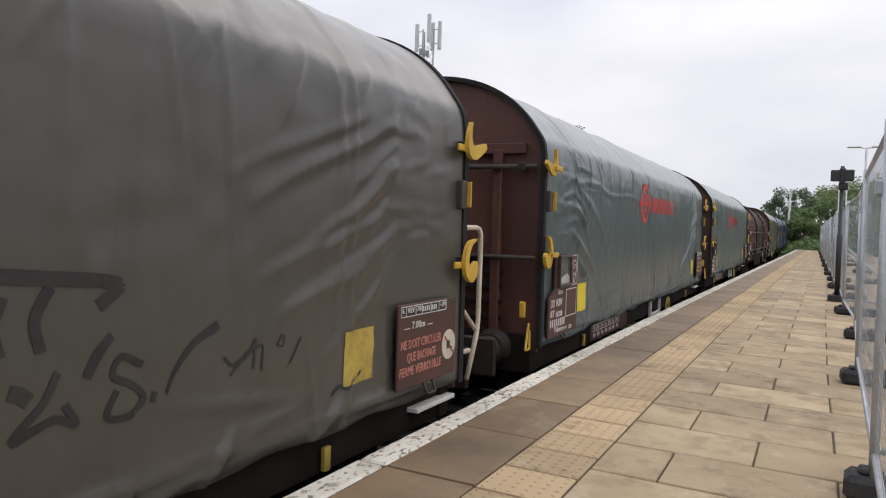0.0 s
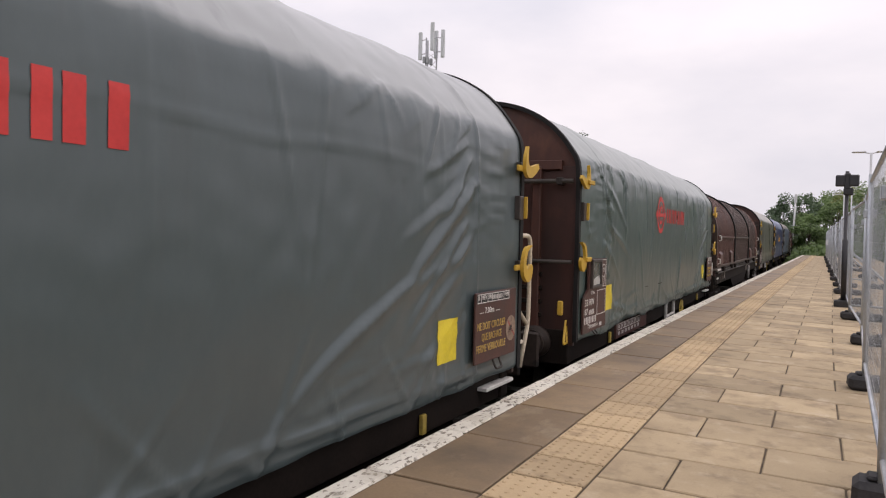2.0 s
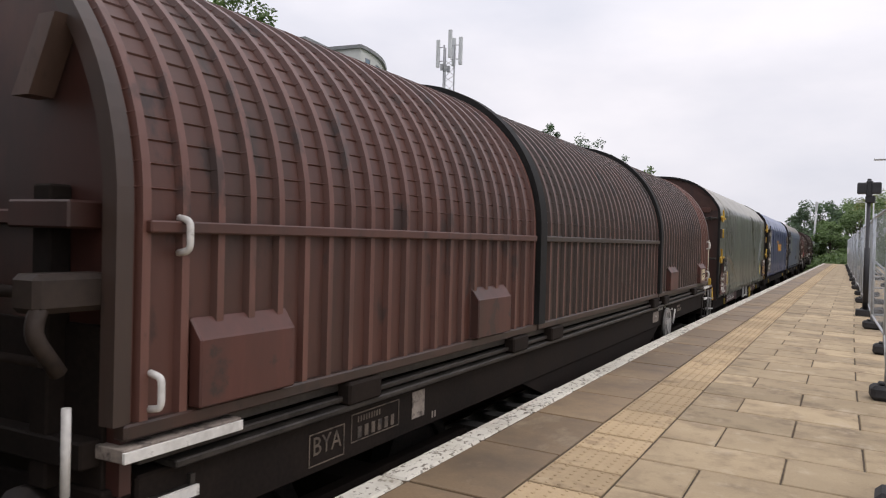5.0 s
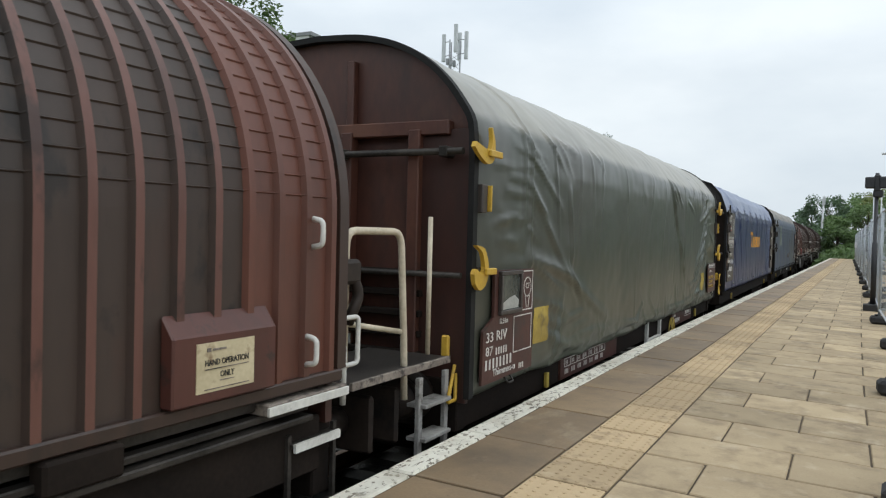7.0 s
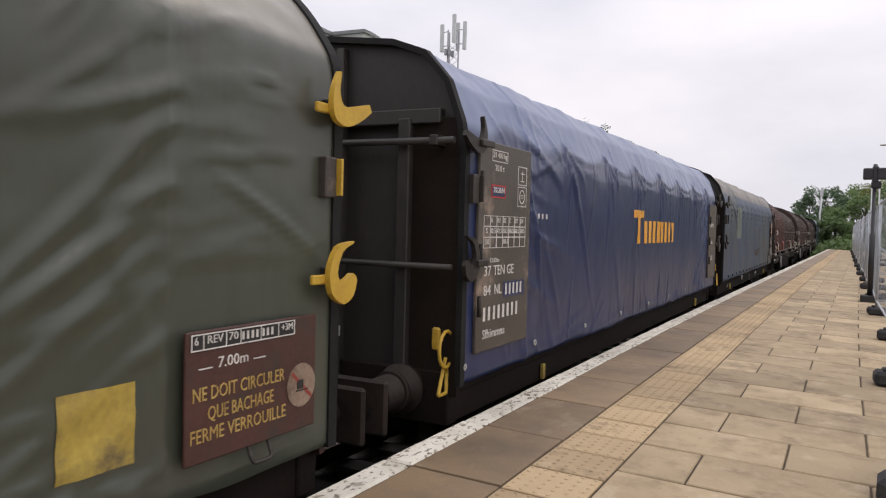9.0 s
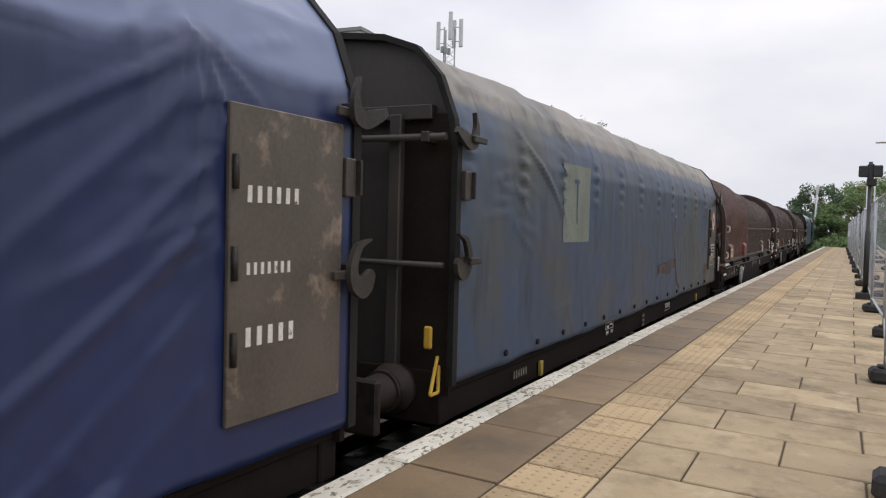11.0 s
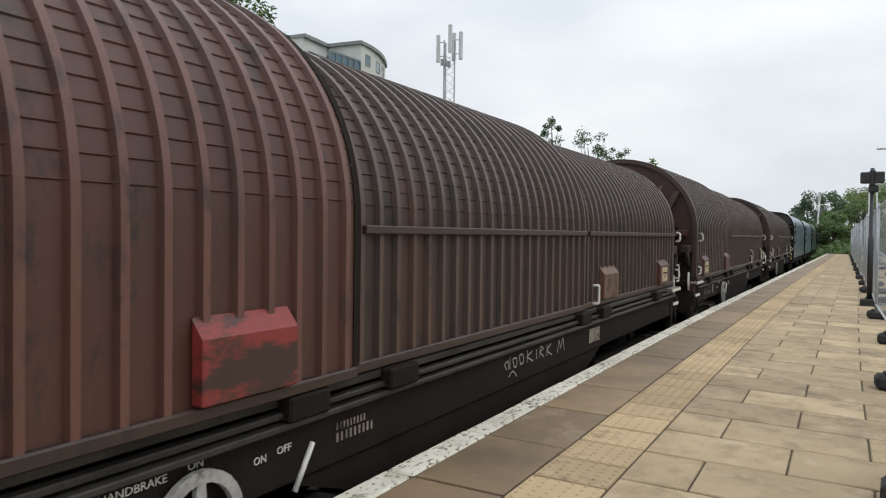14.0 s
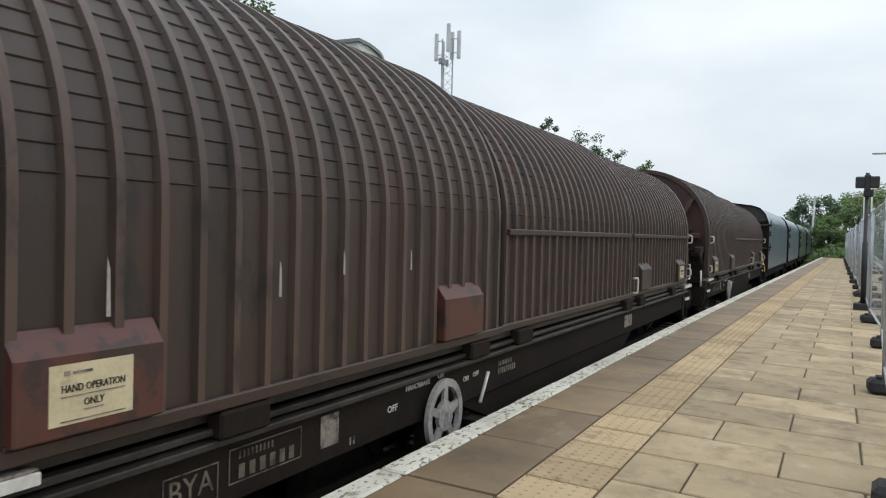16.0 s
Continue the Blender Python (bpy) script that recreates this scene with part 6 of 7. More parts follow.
def hood_wagon(y_front, cuts, mats, box_mats, label, midrails=(1, 2), wheel_at=3.3, hoops=False, shrinks=(0.0, 0.06, 0.12), boxes=(), end_mat=M_H_END, words=True, fresh=1e9):
    ln = cuts[-1]
    w = wagon_base("steel_hood_wagon", y_front, label)
    for k in range(3):
        a, b = cuts[k], cuts[k + 1]
        h = part("hood", hood_mesh(hood_prof(shrinks[k], 0.0036), hood_prof(shrinks[k]), a + 0.012, b - 0.012, fresh=fresh), [mats[k], M_RIB_RED if mats[k] in (M_H_RED, M_H_SOOT) else M_RIB_DARK, M_H_RUSTY], w)
        part("skirt_rail", box((HALF - 0.5 * shrinks[k] - 0.03, a + 0.02, 1.405), (HALF - 0.5 * shrinks[k] + 0.035, b - 0.02, 1.462), 0.008), M_H_DARK, h)
        if k in midrails:
            part("mid_rail", box((HALF - 0.5 * shrinks[k] + 0.005, a + 0.10, 2.132), (HALF - 0.5 * shrinks[k] + 0.055, b - (0.05 if k == 2 else 0.12), 2.178), 0.006), mats[k], h)
        if k < 2:
            pr = hood_prof(min(shrinks[k], shrinks[k + 1]) - (0.02 if hoops else 0.0))
            part("seam_band", hoop_band(pr, b - (0.06 if hoops else 0.022), b + (0.08 if hoops else 0.03), -0.05, 0.055 if hoops else 0.006), M_SEAL if hoops else M_UNDER, w)
    for yb, mt, paper, sh in boxes:
        label_box(w, HALF - 0.5 * sh + 0.012, yb, mt, paper)
    hood_end(w, 0.0, -1, end_mat, shrinks[0])
    hood_end(w, ln, 1, end_mat, shrinks[2])
    # guide rails and sill
    for s in (-1, 1):
        for (x0, x1, z0, z1) in ((1.20, 1.33, 1.255, 1.285), (1.24, 1.30, 1.30, 1.33), (1.18, 1.27, 1.35, 1.395)):
            a, b = sorted((s * x0, s * x1))
            part("guide_rail", box((a, 0.25 if z1 < 1.3 else 0.1, z0), (b, ln - 0.25, z1), 0.006), M_STEEL, w)
    for y in (cuts[1] - 0.55, cuts[1] + 0.3, cuts[2] - 0.35, cuts[2] + 0.35, 1.35, ln - 1.6):
        part("roller_box", box((1.26, y, 1.285), (1.345, y + 0.30, 1.40), 0.012), M_UNDER, w)
    for s in (-1, 1):
        a, b = sorted((s * 1.16, s * 1.27))
        bm = box((a, 0.12, 0.98), (b, ln - 0.12, 1.25), 0.01)
        vs = [(ln * 0.30, 0.985), (ln * 0.36, 0.72), (ln * 0.64, 0.72), (ln * 0.70, 0.985)]
        A, B = [bm.verts.new((a + 0.02, *q)) for q in vs], [bm.verts.new((b - 0.02, *q)) for q in vs]
        bm.faces.new(A)
        bm.faces.new(B[::-1])
        for i in range(4):
            bm.faces.new((A[i], B[i], B[(i + 1) % 4], A[(i + 1) % 4]))
        bmesh.ops.recalc_face_normals(bm, faces=bm.faces)
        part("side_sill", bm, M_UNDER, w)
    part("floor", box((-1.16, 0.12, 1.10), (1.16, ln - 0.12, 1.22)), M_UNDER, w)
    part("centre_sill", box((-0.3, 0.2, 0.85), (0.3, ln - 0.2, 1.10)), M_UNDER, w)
    bogie(w, 2.1)
    bogie(w, ln - 2.1)
    for y, face in ((0.0, -1), (ln, 1)):
        part("headstock", box((-1.24, min(y, y - face * 0.14), 0.84), (1.24, max(y, y - face * 0.14), 1.22), 0.01), M_UNDER, w)
        buffers(w, y, face)
        shared("coupling", "hose", bm_hose, M_UNDER, w, pose(0, y, 0, 0, 0, 0 if face < 0 else 180))
        ya, yb = sorted((y, y - face * 0.58))
        part("footboard", box((1.05, ya, 1.335), (1.34, yb, 1.385), 0.004), M_FADED, w)
        part("board_edge", box((1.335, ya, 1.335), (1.350, yb, 1.375), 0.002), M_WHITE, w)
        bm = bmesh.new()
        for yy in (0.03, 0.37):
            add_box(bm, (1.27, y - face * yy - 0.012, 0.75), (1.29, y - face * yy + 0.012, 1.20))
        for zz in (0.80, 1.14):
            ya, yb = sorted((y - face * 0.03, y - face * 0.37))
            add_box(bm, (1.25, ya, zz), (1.31, yb, zz + 0.02))
        part("step", bm, M_STEEL, w)
        ya, yb = sorted((y - face * 0.03, y - face * 0.37))
        part("step_edge", box((1.31, ya, 1.125), (1.325, yb, 1.165)), M_WHITE, w)
    for y, z in ((0.13, 1.50), (0.25, 2.06), (ln - 0.30, 1.52), (ln - 0.27, 2.06)):
        part("grab_handle", tube(rounded([(HALF + 0.01, y, z), (HALF + 0.07, y, z + 0.01), (HALF + 0.07, y, z + 0.12), (HALF + 0.01, y, z + 0.13)], 0.025), 0.014, 6), M_WHITE, w)
    if not hoops:
        part("grab_handle", tube(rounded([(HALF + 0.0, cuts[2] + 0.08, 1.64), (HALF + 0.05, cuts[2] + 0.12, 1.64), (HALF + 0.05, cuts[2] + 0.12, 1.46), (HALF + 0.0, cuts[2] + 0.08, 1.46)], 0.02), 0.014, 6), M_WHITE, w)
    shared("handwheel", "hood_wheel", bm_handwheel, M_HANDWHEEL, w, pose(1.30, wheel_at, 0.98))
    part("wheel_bracket", box((1.16, wheel_at - 0.12, 0.70), (1.26, wheel_at + 0.12, 0.99), 0.01), M_UNDER, w)
    part("brake_lever", tube([(1.28, wheel_at + 0.75, 1.14), (1.28, wheel_at + 0.62, 0.94)], 0.014, 6), M_WHITE, w)
    if words:
        x = 1.272
        o = wheel_at
        lettering(w, [("HANDBRAKE", x, o - 0.42, 1.19, 0.045, 0.30), ("OFF", x, o - 0.62, 1.10, 0.055, 0.11), ("ON", x, o - 0.02, 1.20, 0.05, 0.08), ("ON", x, o + 0.35, 1.12, 0.05, 0.08), ("OFF", x, o + 0.50, 1.13, 0.05, 0.10)], M_LETTER)
        bars(w, frame_rects(1.12, 1.41, 1.02, 1.18, 0.006) + frame_rects(1.47, 1.95, 1.06, 1.21, 0.006) + digits(1.53, 1.075, 0.06, 6, 0.6, 0.5) + digits(1.53, 1.16, 0.03, 9), M_FADED_OLD, "stencil", x)
        lettering(w, [("BYA", x, 1.145, 1.045, 0.13, 0.24)], M_FADED_OLD)
        bars(w, [(2.10, 2.25, 1.06, 1.22)], M_FADED, "plate", x)
        bars(w, digits(o + 0.95, 1.15, 0.035, 9) + digits(o + 0.95, 1.09, 0.045, 9) + digits(2.35, 1.02, 0.04, 2) + [(ln * 0.66, ln * 0.66 + 0.36, 1.06, 1.20)], M_FADED, "stencil", x)
    return w


w = hood_wagon(-15.92, (0, 4.05, 8.70, 13.05), (M_H_RED, M_H_SOOT, M_H_SOOT), None, "red-brown ribbed steel hood wagon with black seals", midrails=(0, 1), wheel_at=9.38, hoops=True,
               shrinks=(0.03, 0.03, 0.03), boxes=((0.36, M_H_BOX, False, 0.03), (2.85, M_H_BOX, False, 0.03), (9.36, M_H_BOX, False, 0.03), (11.96, M_H_BOX, True, 0.03)), fresh=12.25)
w = hood_wagon(35.0, (0, 4.33, 8.38, 12.82), (M_H_RED, M_H_DARK, M_H_DARK), None, "ribbed steel hood wagon, red front, sooty rear and white scrawl",
               boxes=((0.54, M_H_BOX, True, 0.0), (3.26, M_H_PRIMER, False, 0.0), (8.98, M_H_BARE, False, 0.18), (11.72, M_H_BOX, True, 0.18)), wheel_at=3.27, shrinks=(0.0, 0.11, 0.18))
x = 1.274
bm = bmesh.new()
for ctrl in ([(6.38, 1.12), (6.34, 1.16), (6.40, 1.18), (6.42, 1.12)], [(6.44, 1.21), (6.44, 1.12)], [(6.52, 1.13), (6.50, 1.18), (6.57, 1.18), (6.57, 1.12), (6.52, 1.12)],
             [(6.65, 1.13), (6.63, 1.19), (6.70, 1.19), (6.71, 1.13), (6.65, 1.12)], [(6.80, 1.21), (6.79, 1.12)], [(6.90, 1.19), (6.80, 1.16), (6.92, 1.11)], [(7.00, 1.19), (7.0, 1.12)],
             [(7.08, 1.12), (7.09, 1.20), (7.16, 1.18), (7.09, 1.16), (7.17, 1.11)], [(7.25, 1.20), (7.25, 1.11)], [(7.35, 1.20), (7.26, 1.15), (7.37, 1.10)],
             [(7.52, 1.10), (7.56, 1.20), (7.60, 1.13), (7.66, 1.21), (7.70, 1.10)], [(6.42, 1.06), (6.50, 1.09), (6.58, 1.04)]):
    for q in stroke(curve_pts(ctrl, 5), 0.012):
        bm.faces.new([bm.verts.new((x, a, b)) for a, b in q])
part("graffiti", bm, M_SPRAY_W, w, "white spray-painted scrawl")
lb = part("warning_label", box((0.42, 0.026, 3.06), (0.56, 0.039, 3.26), 0.002), M_CREAM_LABEL, w, "cream warning label with a lightning triangle")
bm = bmesh.new()
bm.faces.new([bm.verts.new(c) for c in ((0.44, 0.024, 3.14), (0.54, 0.024, 3.14), (0.49, 0.024, 3.235))])
part("triangle", bm, M_LETTER_Y, lb)
bm = bmesh.new()
rg = random.Random(12)
pr = hood_prof(0.11)
for k in range(9):
    i = 8 + 3 * (14 + k % 3)
    (xa, za), (xb, zb) = pr[i], pr[i + 3]
    y = 4.9 + k * 0.40 + rg.uniform(-0.1, 0.1)
    for q in range(3):
        u0, u1 = rg.uniform(0, 0.5), rg.uniform(0.5, 1.0)
        yy = y + rg.uniform(-0.07, 0.12)
        ax, az, bx, bz = xa + (xb - xa) * u0, za + (zb - za) * u0, xa + (xb - xa) * u1, za + (zb - za) * u1
        bm.faces.new([bm.verts.new(c) for c in ((ax + 0.012, yy, az + 0.02), (ax + 0.012, yy + 0.05, az + 0.02), (bx + 0.012, yy + 0.04, bz + 0.02), (bx + 0.012, yy + 0.012, bz + 0.02))])
part("droppings", bm, M_WHITE, w, "white bird droppings on the roof")
w = hood_wagon(49.32, (0, 4.22, 8.2, 12.2), (M_H_MID, M_H_DARK, M_H_DARK), None, "sooty brown ribbed steel hood wagon with white scuffs",
               boxes=((0.50, M_H_BOX, True, 0.0), (3.24, M_H_BOX, False, 0.0), (8.75, M_H_MID, False, 0.12), (11.2, M_H_MID, True, 0.12)), wheel_at=3.34)
bm = bmesh.new()
for y, z, h in ((0.82, 1.93, 0.10), (1.70, 1.92, 0.08), (2.18, 1.98, 0.06), (2.84, 1.98, 0.06)):
    vs = [(y - 0.006, z - h), (y + 0.012, z - h), (y + 0.008, z + h * 0.6), (y - 0.004, z + h)]
    bm.faces.new([bm.verts.new((HALF + 0.030, a, b)) for a, b in vs])
part("scuff", bm, M_SPRAY_W, w, "white paint scuffs on the ribs")
hood_wagon(63.45, (0, 4.1, 8.1, 12.1), (M_H_MID, M_H_MID, M_H_DARK), None, "brown ribbed steel hood wagon with cream label",
           boxes=((0.50, M_H_MID, True, 0.0), (3.2, M_H_MID, False, 0.0), (8.7, M_H_MID, False, 0.12), (11.2, M_H_MID, True, 0.12)), wheel_at=3.3)


# ---- beside and beyond the track ----
M_RENDER = surface("white_render", (0.52, 0.53, 0.50), (0.62, 0.63, 0.60), 0.8, big=0.4, fine=10, bump=0.05, depth=0.01)
M_ROOFTRIM = surface("grey_roof_trim", (0.16, 0.17, 0.17), (0.24, 0.25, 0.25), 0.5, big=1, fine=20)
M_GLASS_BLUE = surface("blue_glazing", (0.06, 0.12, 0.16), (0.10, 0.17, 0.22), 0.12, big=0.8, fine=5, bump=0)
M_GALV = surface("galvanised_steel", (0.33, 0.36, 0.39), (0.48, 0.51, 0.54), 0.4, 0.3, big=6, fine=60, bump=0.05, depth=0.001)
M_MAST = surface("mast_galvanised", (0.22, 0.23, 0.24), (0.34, 0.35, 0.36), 0.5, 0.3, big=2, fine=20)
M_ANTENNA = surface("antenna_white", (0.50, 0.52, 0.53), (0.62, 0.64, 0.65), 0.5, big=1, fine=20)
M_POST = surface("black_post_paint", (0.008, 0.008, 0.010), (0.020, 0.020, 0.024), 0.45, big=3, fine=40)
M_RUBBER = surface("black_rubber_block", (0.016, 0.016, 0.018), (0.040, 0.038, 0.038), 0.8, big=6, fine=60, bump=0.3, depth=0.004)
M_LAMP = surface("lamp_white", (0.50, 0.51, 0.52), (0.62, 0.63, 0.64), 0.45, big=2, fine=30)
M_BARK = surface("bark", (0.05, 0.04, 0.03), (0.13, 0.105, 0.08), 0.95, big=5, fine=30, bump=0.6, depth=0.02)


def leaf_mat(name, a, b):
    m, n, l, bs = material(name, 0.6)
    g = n.new("ShaderNodeNewGeometry")
    rp = n.new("ShaderNodeValToRGB")
    rp.color_ramp.elements[0].color, rp.color_ramp.elements[1].color = (*a, 1), (*b, 1)
    l.new(g.outputs["Random Per Island"], rp.inputs["Fac"])
    tc = n.new("ShaderNodeTexCoord")
    ns = n.new("ShaderNodeTexNoise")
    ns.inputs["Scale"].default_value = 0.5
    l.new(tc.outputs["Object"], ns.inputs["Vector"])
    hs = n.new("ShaderNodeHueSaturation")
    mr = n.new("ShaderNodeMapRange")
    mr.inputs["From Min"].default_value, mr.inputs["From Max"].default_value = 0.3, 0.7
    mr.inputs["To Min"].default_value, mr.inputs["To Max"].default_value = 0.8, 1.25
    l.new(ns.outputs["Fac"], mr.inputs["Value"])
    l.new(mr.outputs["Result"], hs.inputs["Value"])
    l.new(rp.outputs["Color"], hs.inputs["Color"])
    l.new(hs.outputs["Color"], bs.inputs["Base Color"])
    bs.inputs["Subsurface Weight"].default_value = 0.0
    tr = n.new("ShaderNodeBsdfTranslucent")
    l.new(hs.outputs["Color"], tr.inputs["Color"])
    mx = n.new("ShaderNodeMixShader")
    mx.inputs["Fac"].default_value = 0.3
    l.new(bs.outputs["BSDF"], mx.inputs[1])
    l.new(tr.outputs["BSDF"], mx.inputs[2])
    l.new(mx.outputs["Shader"], n["Material Output"].inputs["Surface"])
    return m


M_LEAF = leaf_mat("leaves_green", (0.068, 0.120, 0.036), (0.150, 0.230, 0.072))
M_LEAF_DARK = leaf_mat("leaves_dark", (0.040, 0.078, 0.038), (0.092, 0.150, 0.068))
M_LEAF_YEL = leaf_mat("leaves_yellow_green", (0.105, 0.140, 0.036), (0.215, 0.240, 0.072))
M_SCRUB = leaf_mat("scrub_brown_green", (0.055, 0.060, 0.022), (0.13, 0.115, 0.045))


def tree(x, y, height, spread, mat, seed, label, leaf=0.28, count=2600, base=-1.55, low=0.25, clumps=26, sparse=0.34):
    rg = random.Random(seed)
    t = empty("tree", pose(x, y, base))
    tagged(t, label, "tree", group="trees round the station")
    bm = bmesh.new()
    lean = Vector((rg.uniform(-0.3, 0.3), rg.uniform(-0.3, 0.3), 0))
    n = 7
    add_tube(bm, [Vector((0, 0, 0)) + lean * (i / n) ** 2 + Vector((rg.uniform(-.06, .06), rg.uniform(-.06, .06), height * 0.9 * i / n)) for i in range(n + 1)],
             [0.035 * height * (1 - 0.93 * i / n) * 0.6 + 0.01 for i in range(n + 1)], 8)
    tips = []
    for k in range(clumps):
        f = low + (1 - low) * (k + rg.random()) / clumps
        a = rg.uniform(0, 2 * math.pi)
        r = spread * (0.35 + 0.65 * math.sin(math.pi * min(1, (f - low) / (1 - low) * 0.78 + 0.2)) ** 0.7) * rg.uniform(0.55, 1.0)
        p0 = Vector((0, 0, height * max(0.08, f * 0.8 - 0.12))) + lean * f * f
        p1 = Vector((r * math.cos(a), r * math.sin(a), height * f)) + lean
        mid = (p0 + p1) / 2 + Vector((0, 0, 0.05 * height))
        add_tube(bm, [p0, mid, p1], [0.010 * height * (1.1 - f) + 0.012, 0.02, 0.008], 5)
        tips.append((p1, spread * rg.uniform(0.26, 0.46) * (1.15 - 0.5 * f)))
    tips.append((Vector((0, 0, height * 0.95)) + lean, spread * 0.25))
    part("trunk", bm, M_BARK, t)
    verts, faces = [], []
    for i in range(count):
        c, r = tips[rg.randrange(len(tips))]
        d = Vector((rg.gauss(0, 1), rg.gauss(0, 1), rg.gauss(0, 0.8))).normalized() * r * rg.random() ** sparse
        p = c + d
        if p.z < 0.15:
            continue
        u = Vector((rg.gauss(0, 1), rg.gauss(0, 1), rg.gauss(0, 0.6))).normalized()
        v = u.orthogonal().normalized()
        s = leaf * rg.uniform(0.5, 1.1)
        k = len(verts)
        verts += [p - u * s, p + v * s * 0.45, p + u * s, p - v * s * 0.45]
        faces.append((k, k + 1, k + 2, k + 3))
    me = bpy.data.meshes.new("crown")
    me.from_pydata(verts, [], faces)
    me.materials.append(mat)
    cr = new("crown", me)
    cr.parent = t
    return t


def scrub(name, x0, x1, y0, y1, height, mat, count, seed, label, leaf=0.22, base=-1.55):
    rg = random.Random(seed)
    verts, faces = [], []
    for i in range(count):
        x, y = rg.uniform(x0, x1), rg.uniform(y0, y1)
        h = height * (0.6 + 0.5 * noise.noise((x * 0.5 + seed, y * 0.3, 0))) * (1 - (abs(2 * (x - x0) / (x1 - x0) - 1)) ** 6)
        p = Vector((x, y, base + max(0.05, h) * rg.random() ** 0.6))
        u = Vector((rg.gauss(0, 1), rg.gauss(0, 1), rg.gauss(0, 1))).normalized()
        v = u.orthogonal().normalized()
        s = leaf * rg.uniform(0.5, 1.1)
        k = len(verts)
        verts += [p - u * s, p + v * s * 0.5, p + u * s, p - v * s * 0.5]
        faces.append((k, k + 1, k + 2, k + 3))
    me = bpy.data.meshes.new(name)
    me.from_pydata(verts, [], faces)
    me.materials.append(mat)
    ob = new(name, me)
    return tagged(ob, label, "shrubs", kind="stuff")


# the wood past the platform's end
wood = [(-5.6, 92, 4.2, 2.4, M_LEAF_DARK), (-3.4, 88, 6.1, 2.3, M_LEAF_DARK), (-1.6, 84, 7.1, 2.6, M_LEAF_DARK), (0.6, 90, 7.4, 3.0, M_LEAF), (1.4, 80, 6.3, 2.5, M_LEAF),
        (-0.9, 78, 5.0, 2.0, M_LEAF), (3.0, 84, 7.6, 3.0, M_LEAF_YEL), (4.6, 78, 7.4, 3.0, M_LEAF), (6.6, 82, 8.2, 3.2, M_LEAF_YEL), (8.8, 76, 8.4, 3.2, M_LEAF), (5.2, 66, 6.4, 2.8, M_LEAF),
        (7.0, 56, 6.6, 2.8, M_LEAF_DARK), (9.2, 62, 8.0, 3.2, M_LEAF), (6.4, 44, 6.0, 2.6, M_LEAF), (8.0, 34, 6.2, 2.8, M_LEAF), (7.6, 24, 5.6, 2.6, M_LEAF_DARK), (11.5, 70, 8.6, 3.4, M_LEAF_DARK), (-8.6, 118, 5.2, 3.0, M_LEAF_DARK),
        (-12, 125, 5.0, 3.2, M_LEAF_DARK)]
for k, (x, y, h, s, m) in enumerate(wood):
    tree(x, y, h, s, m, 100 + k, "leafy green broadleaf tree in the wood past the platform", 0.17, 6000, low=0.10, clumps=30, sparse=0.42)
scrub("shrubs", -3.2, 5.5, 67.5, 77, 2.7, M_LEAF, 5200, 9, "green bushes and brambles past the platform's end")
scrub("shrubs", -2.6, 4.0, 66.6, 69.0, 1.75, M_SCRUB, 1500, 19, "brown-green dry weeds at the platform's end", 0.16)
# Next hedge is hidden by the train; added to stop skylight leaking underneath.
scrub("shrubs", -9.8, -6.9, -12, 66, 3.0, M_LEAF_DARK, 9000, 39, "unseen dark green hedge beyond the track, added to block low skylight", 0.28)
scrub("shrubs", 3.4, 7.0, 6, 66, 3.0, M_LEAF_DARK, 6000, 29, "dark green hedge behind the fence", 0.2)

# trees over the train
for k, (az, dist, h, s, c, m) in enumerate(((-44.5, 25, 10.4, 2.4, 5600, M_LEAF), (-42.3, 26, 9.6, 1.7, 3600, M_LEAF), (-50.5, 24, 11.0, 2.6, 2600, M_LEAF), (-58.0, 23, 9.5, 2.6, 2400, M_LEAF), (-19.6, 55, 11.2, 1.3, 900, M_LEAF_DARK), (-17.0, 56, 10.2, 1.9, 900, M_LEAF_DARK),
                                            (-14.9, 58, 9.2, 1.2, 700, M_LEAF_DARK), (-13.0, 60, 8.5, 1.2, 700, M_LEAF), (-37.5, 44, 12.3, 1.6, 900, M_LEAF), (-23.5, 60, 8.2, 2.6, 900, M_LEAF_DARK), (-29.5, 62, 8.5, 2.8, 900, M_LEAF_DARK))):
    a = radians(az)
    tree(dist * math.sin(a), dist * math.cos(a), h, s, m, 300 + k, "light airy tree with fine leaves beyond the track", 0.10 if dist < 40 else 0.13, c if dist < 40 else c * 2, low=0.35, clumps=30, sparse=0.5)

# pale office building
BC, BU, BV = Vector((-40.0, 58.0, -1.55)), Vector((1, 0, 0)), Vector((0, 1, 0))
office = tagged(empty("office_building", Matrix.Translation(BC)), "pale rendered office building with curved corner and blue glazing", "building")


def prism(plan, z0, z1):
    bm = bmesh.new()
    lo = [bm.verts.new(BU * u + BV * v + Vector((0, 0, z0))) for u, v in plan]
    hi = [bm.verts.new(BU * u + BV * v + Vector((0, 0, z1))) for u, v in plan]
    bm.faces.new(lo[::-1])
    bm.faces.new(hi)
    for i in range(len(plan)):
        j = (i + 1) % len(plan)
        bm.faces.new((lo[i], lo[j], hi[j], hi[i]))
    bmesh.ops.recalc_face_normals(bm, faces=bm.faces)
    return bm


def grow(plan, d):
    cu, cv = sum(p[0] for p in plan) / len(plan), sum(p[1] for p in plan) / len(plan)
    return [(u + d * (u - cu) / math.hypot(u - cu, v - cv), v + d * (v - cv) / math.hypot(u - cu, v - cv)) for u, v in plan]


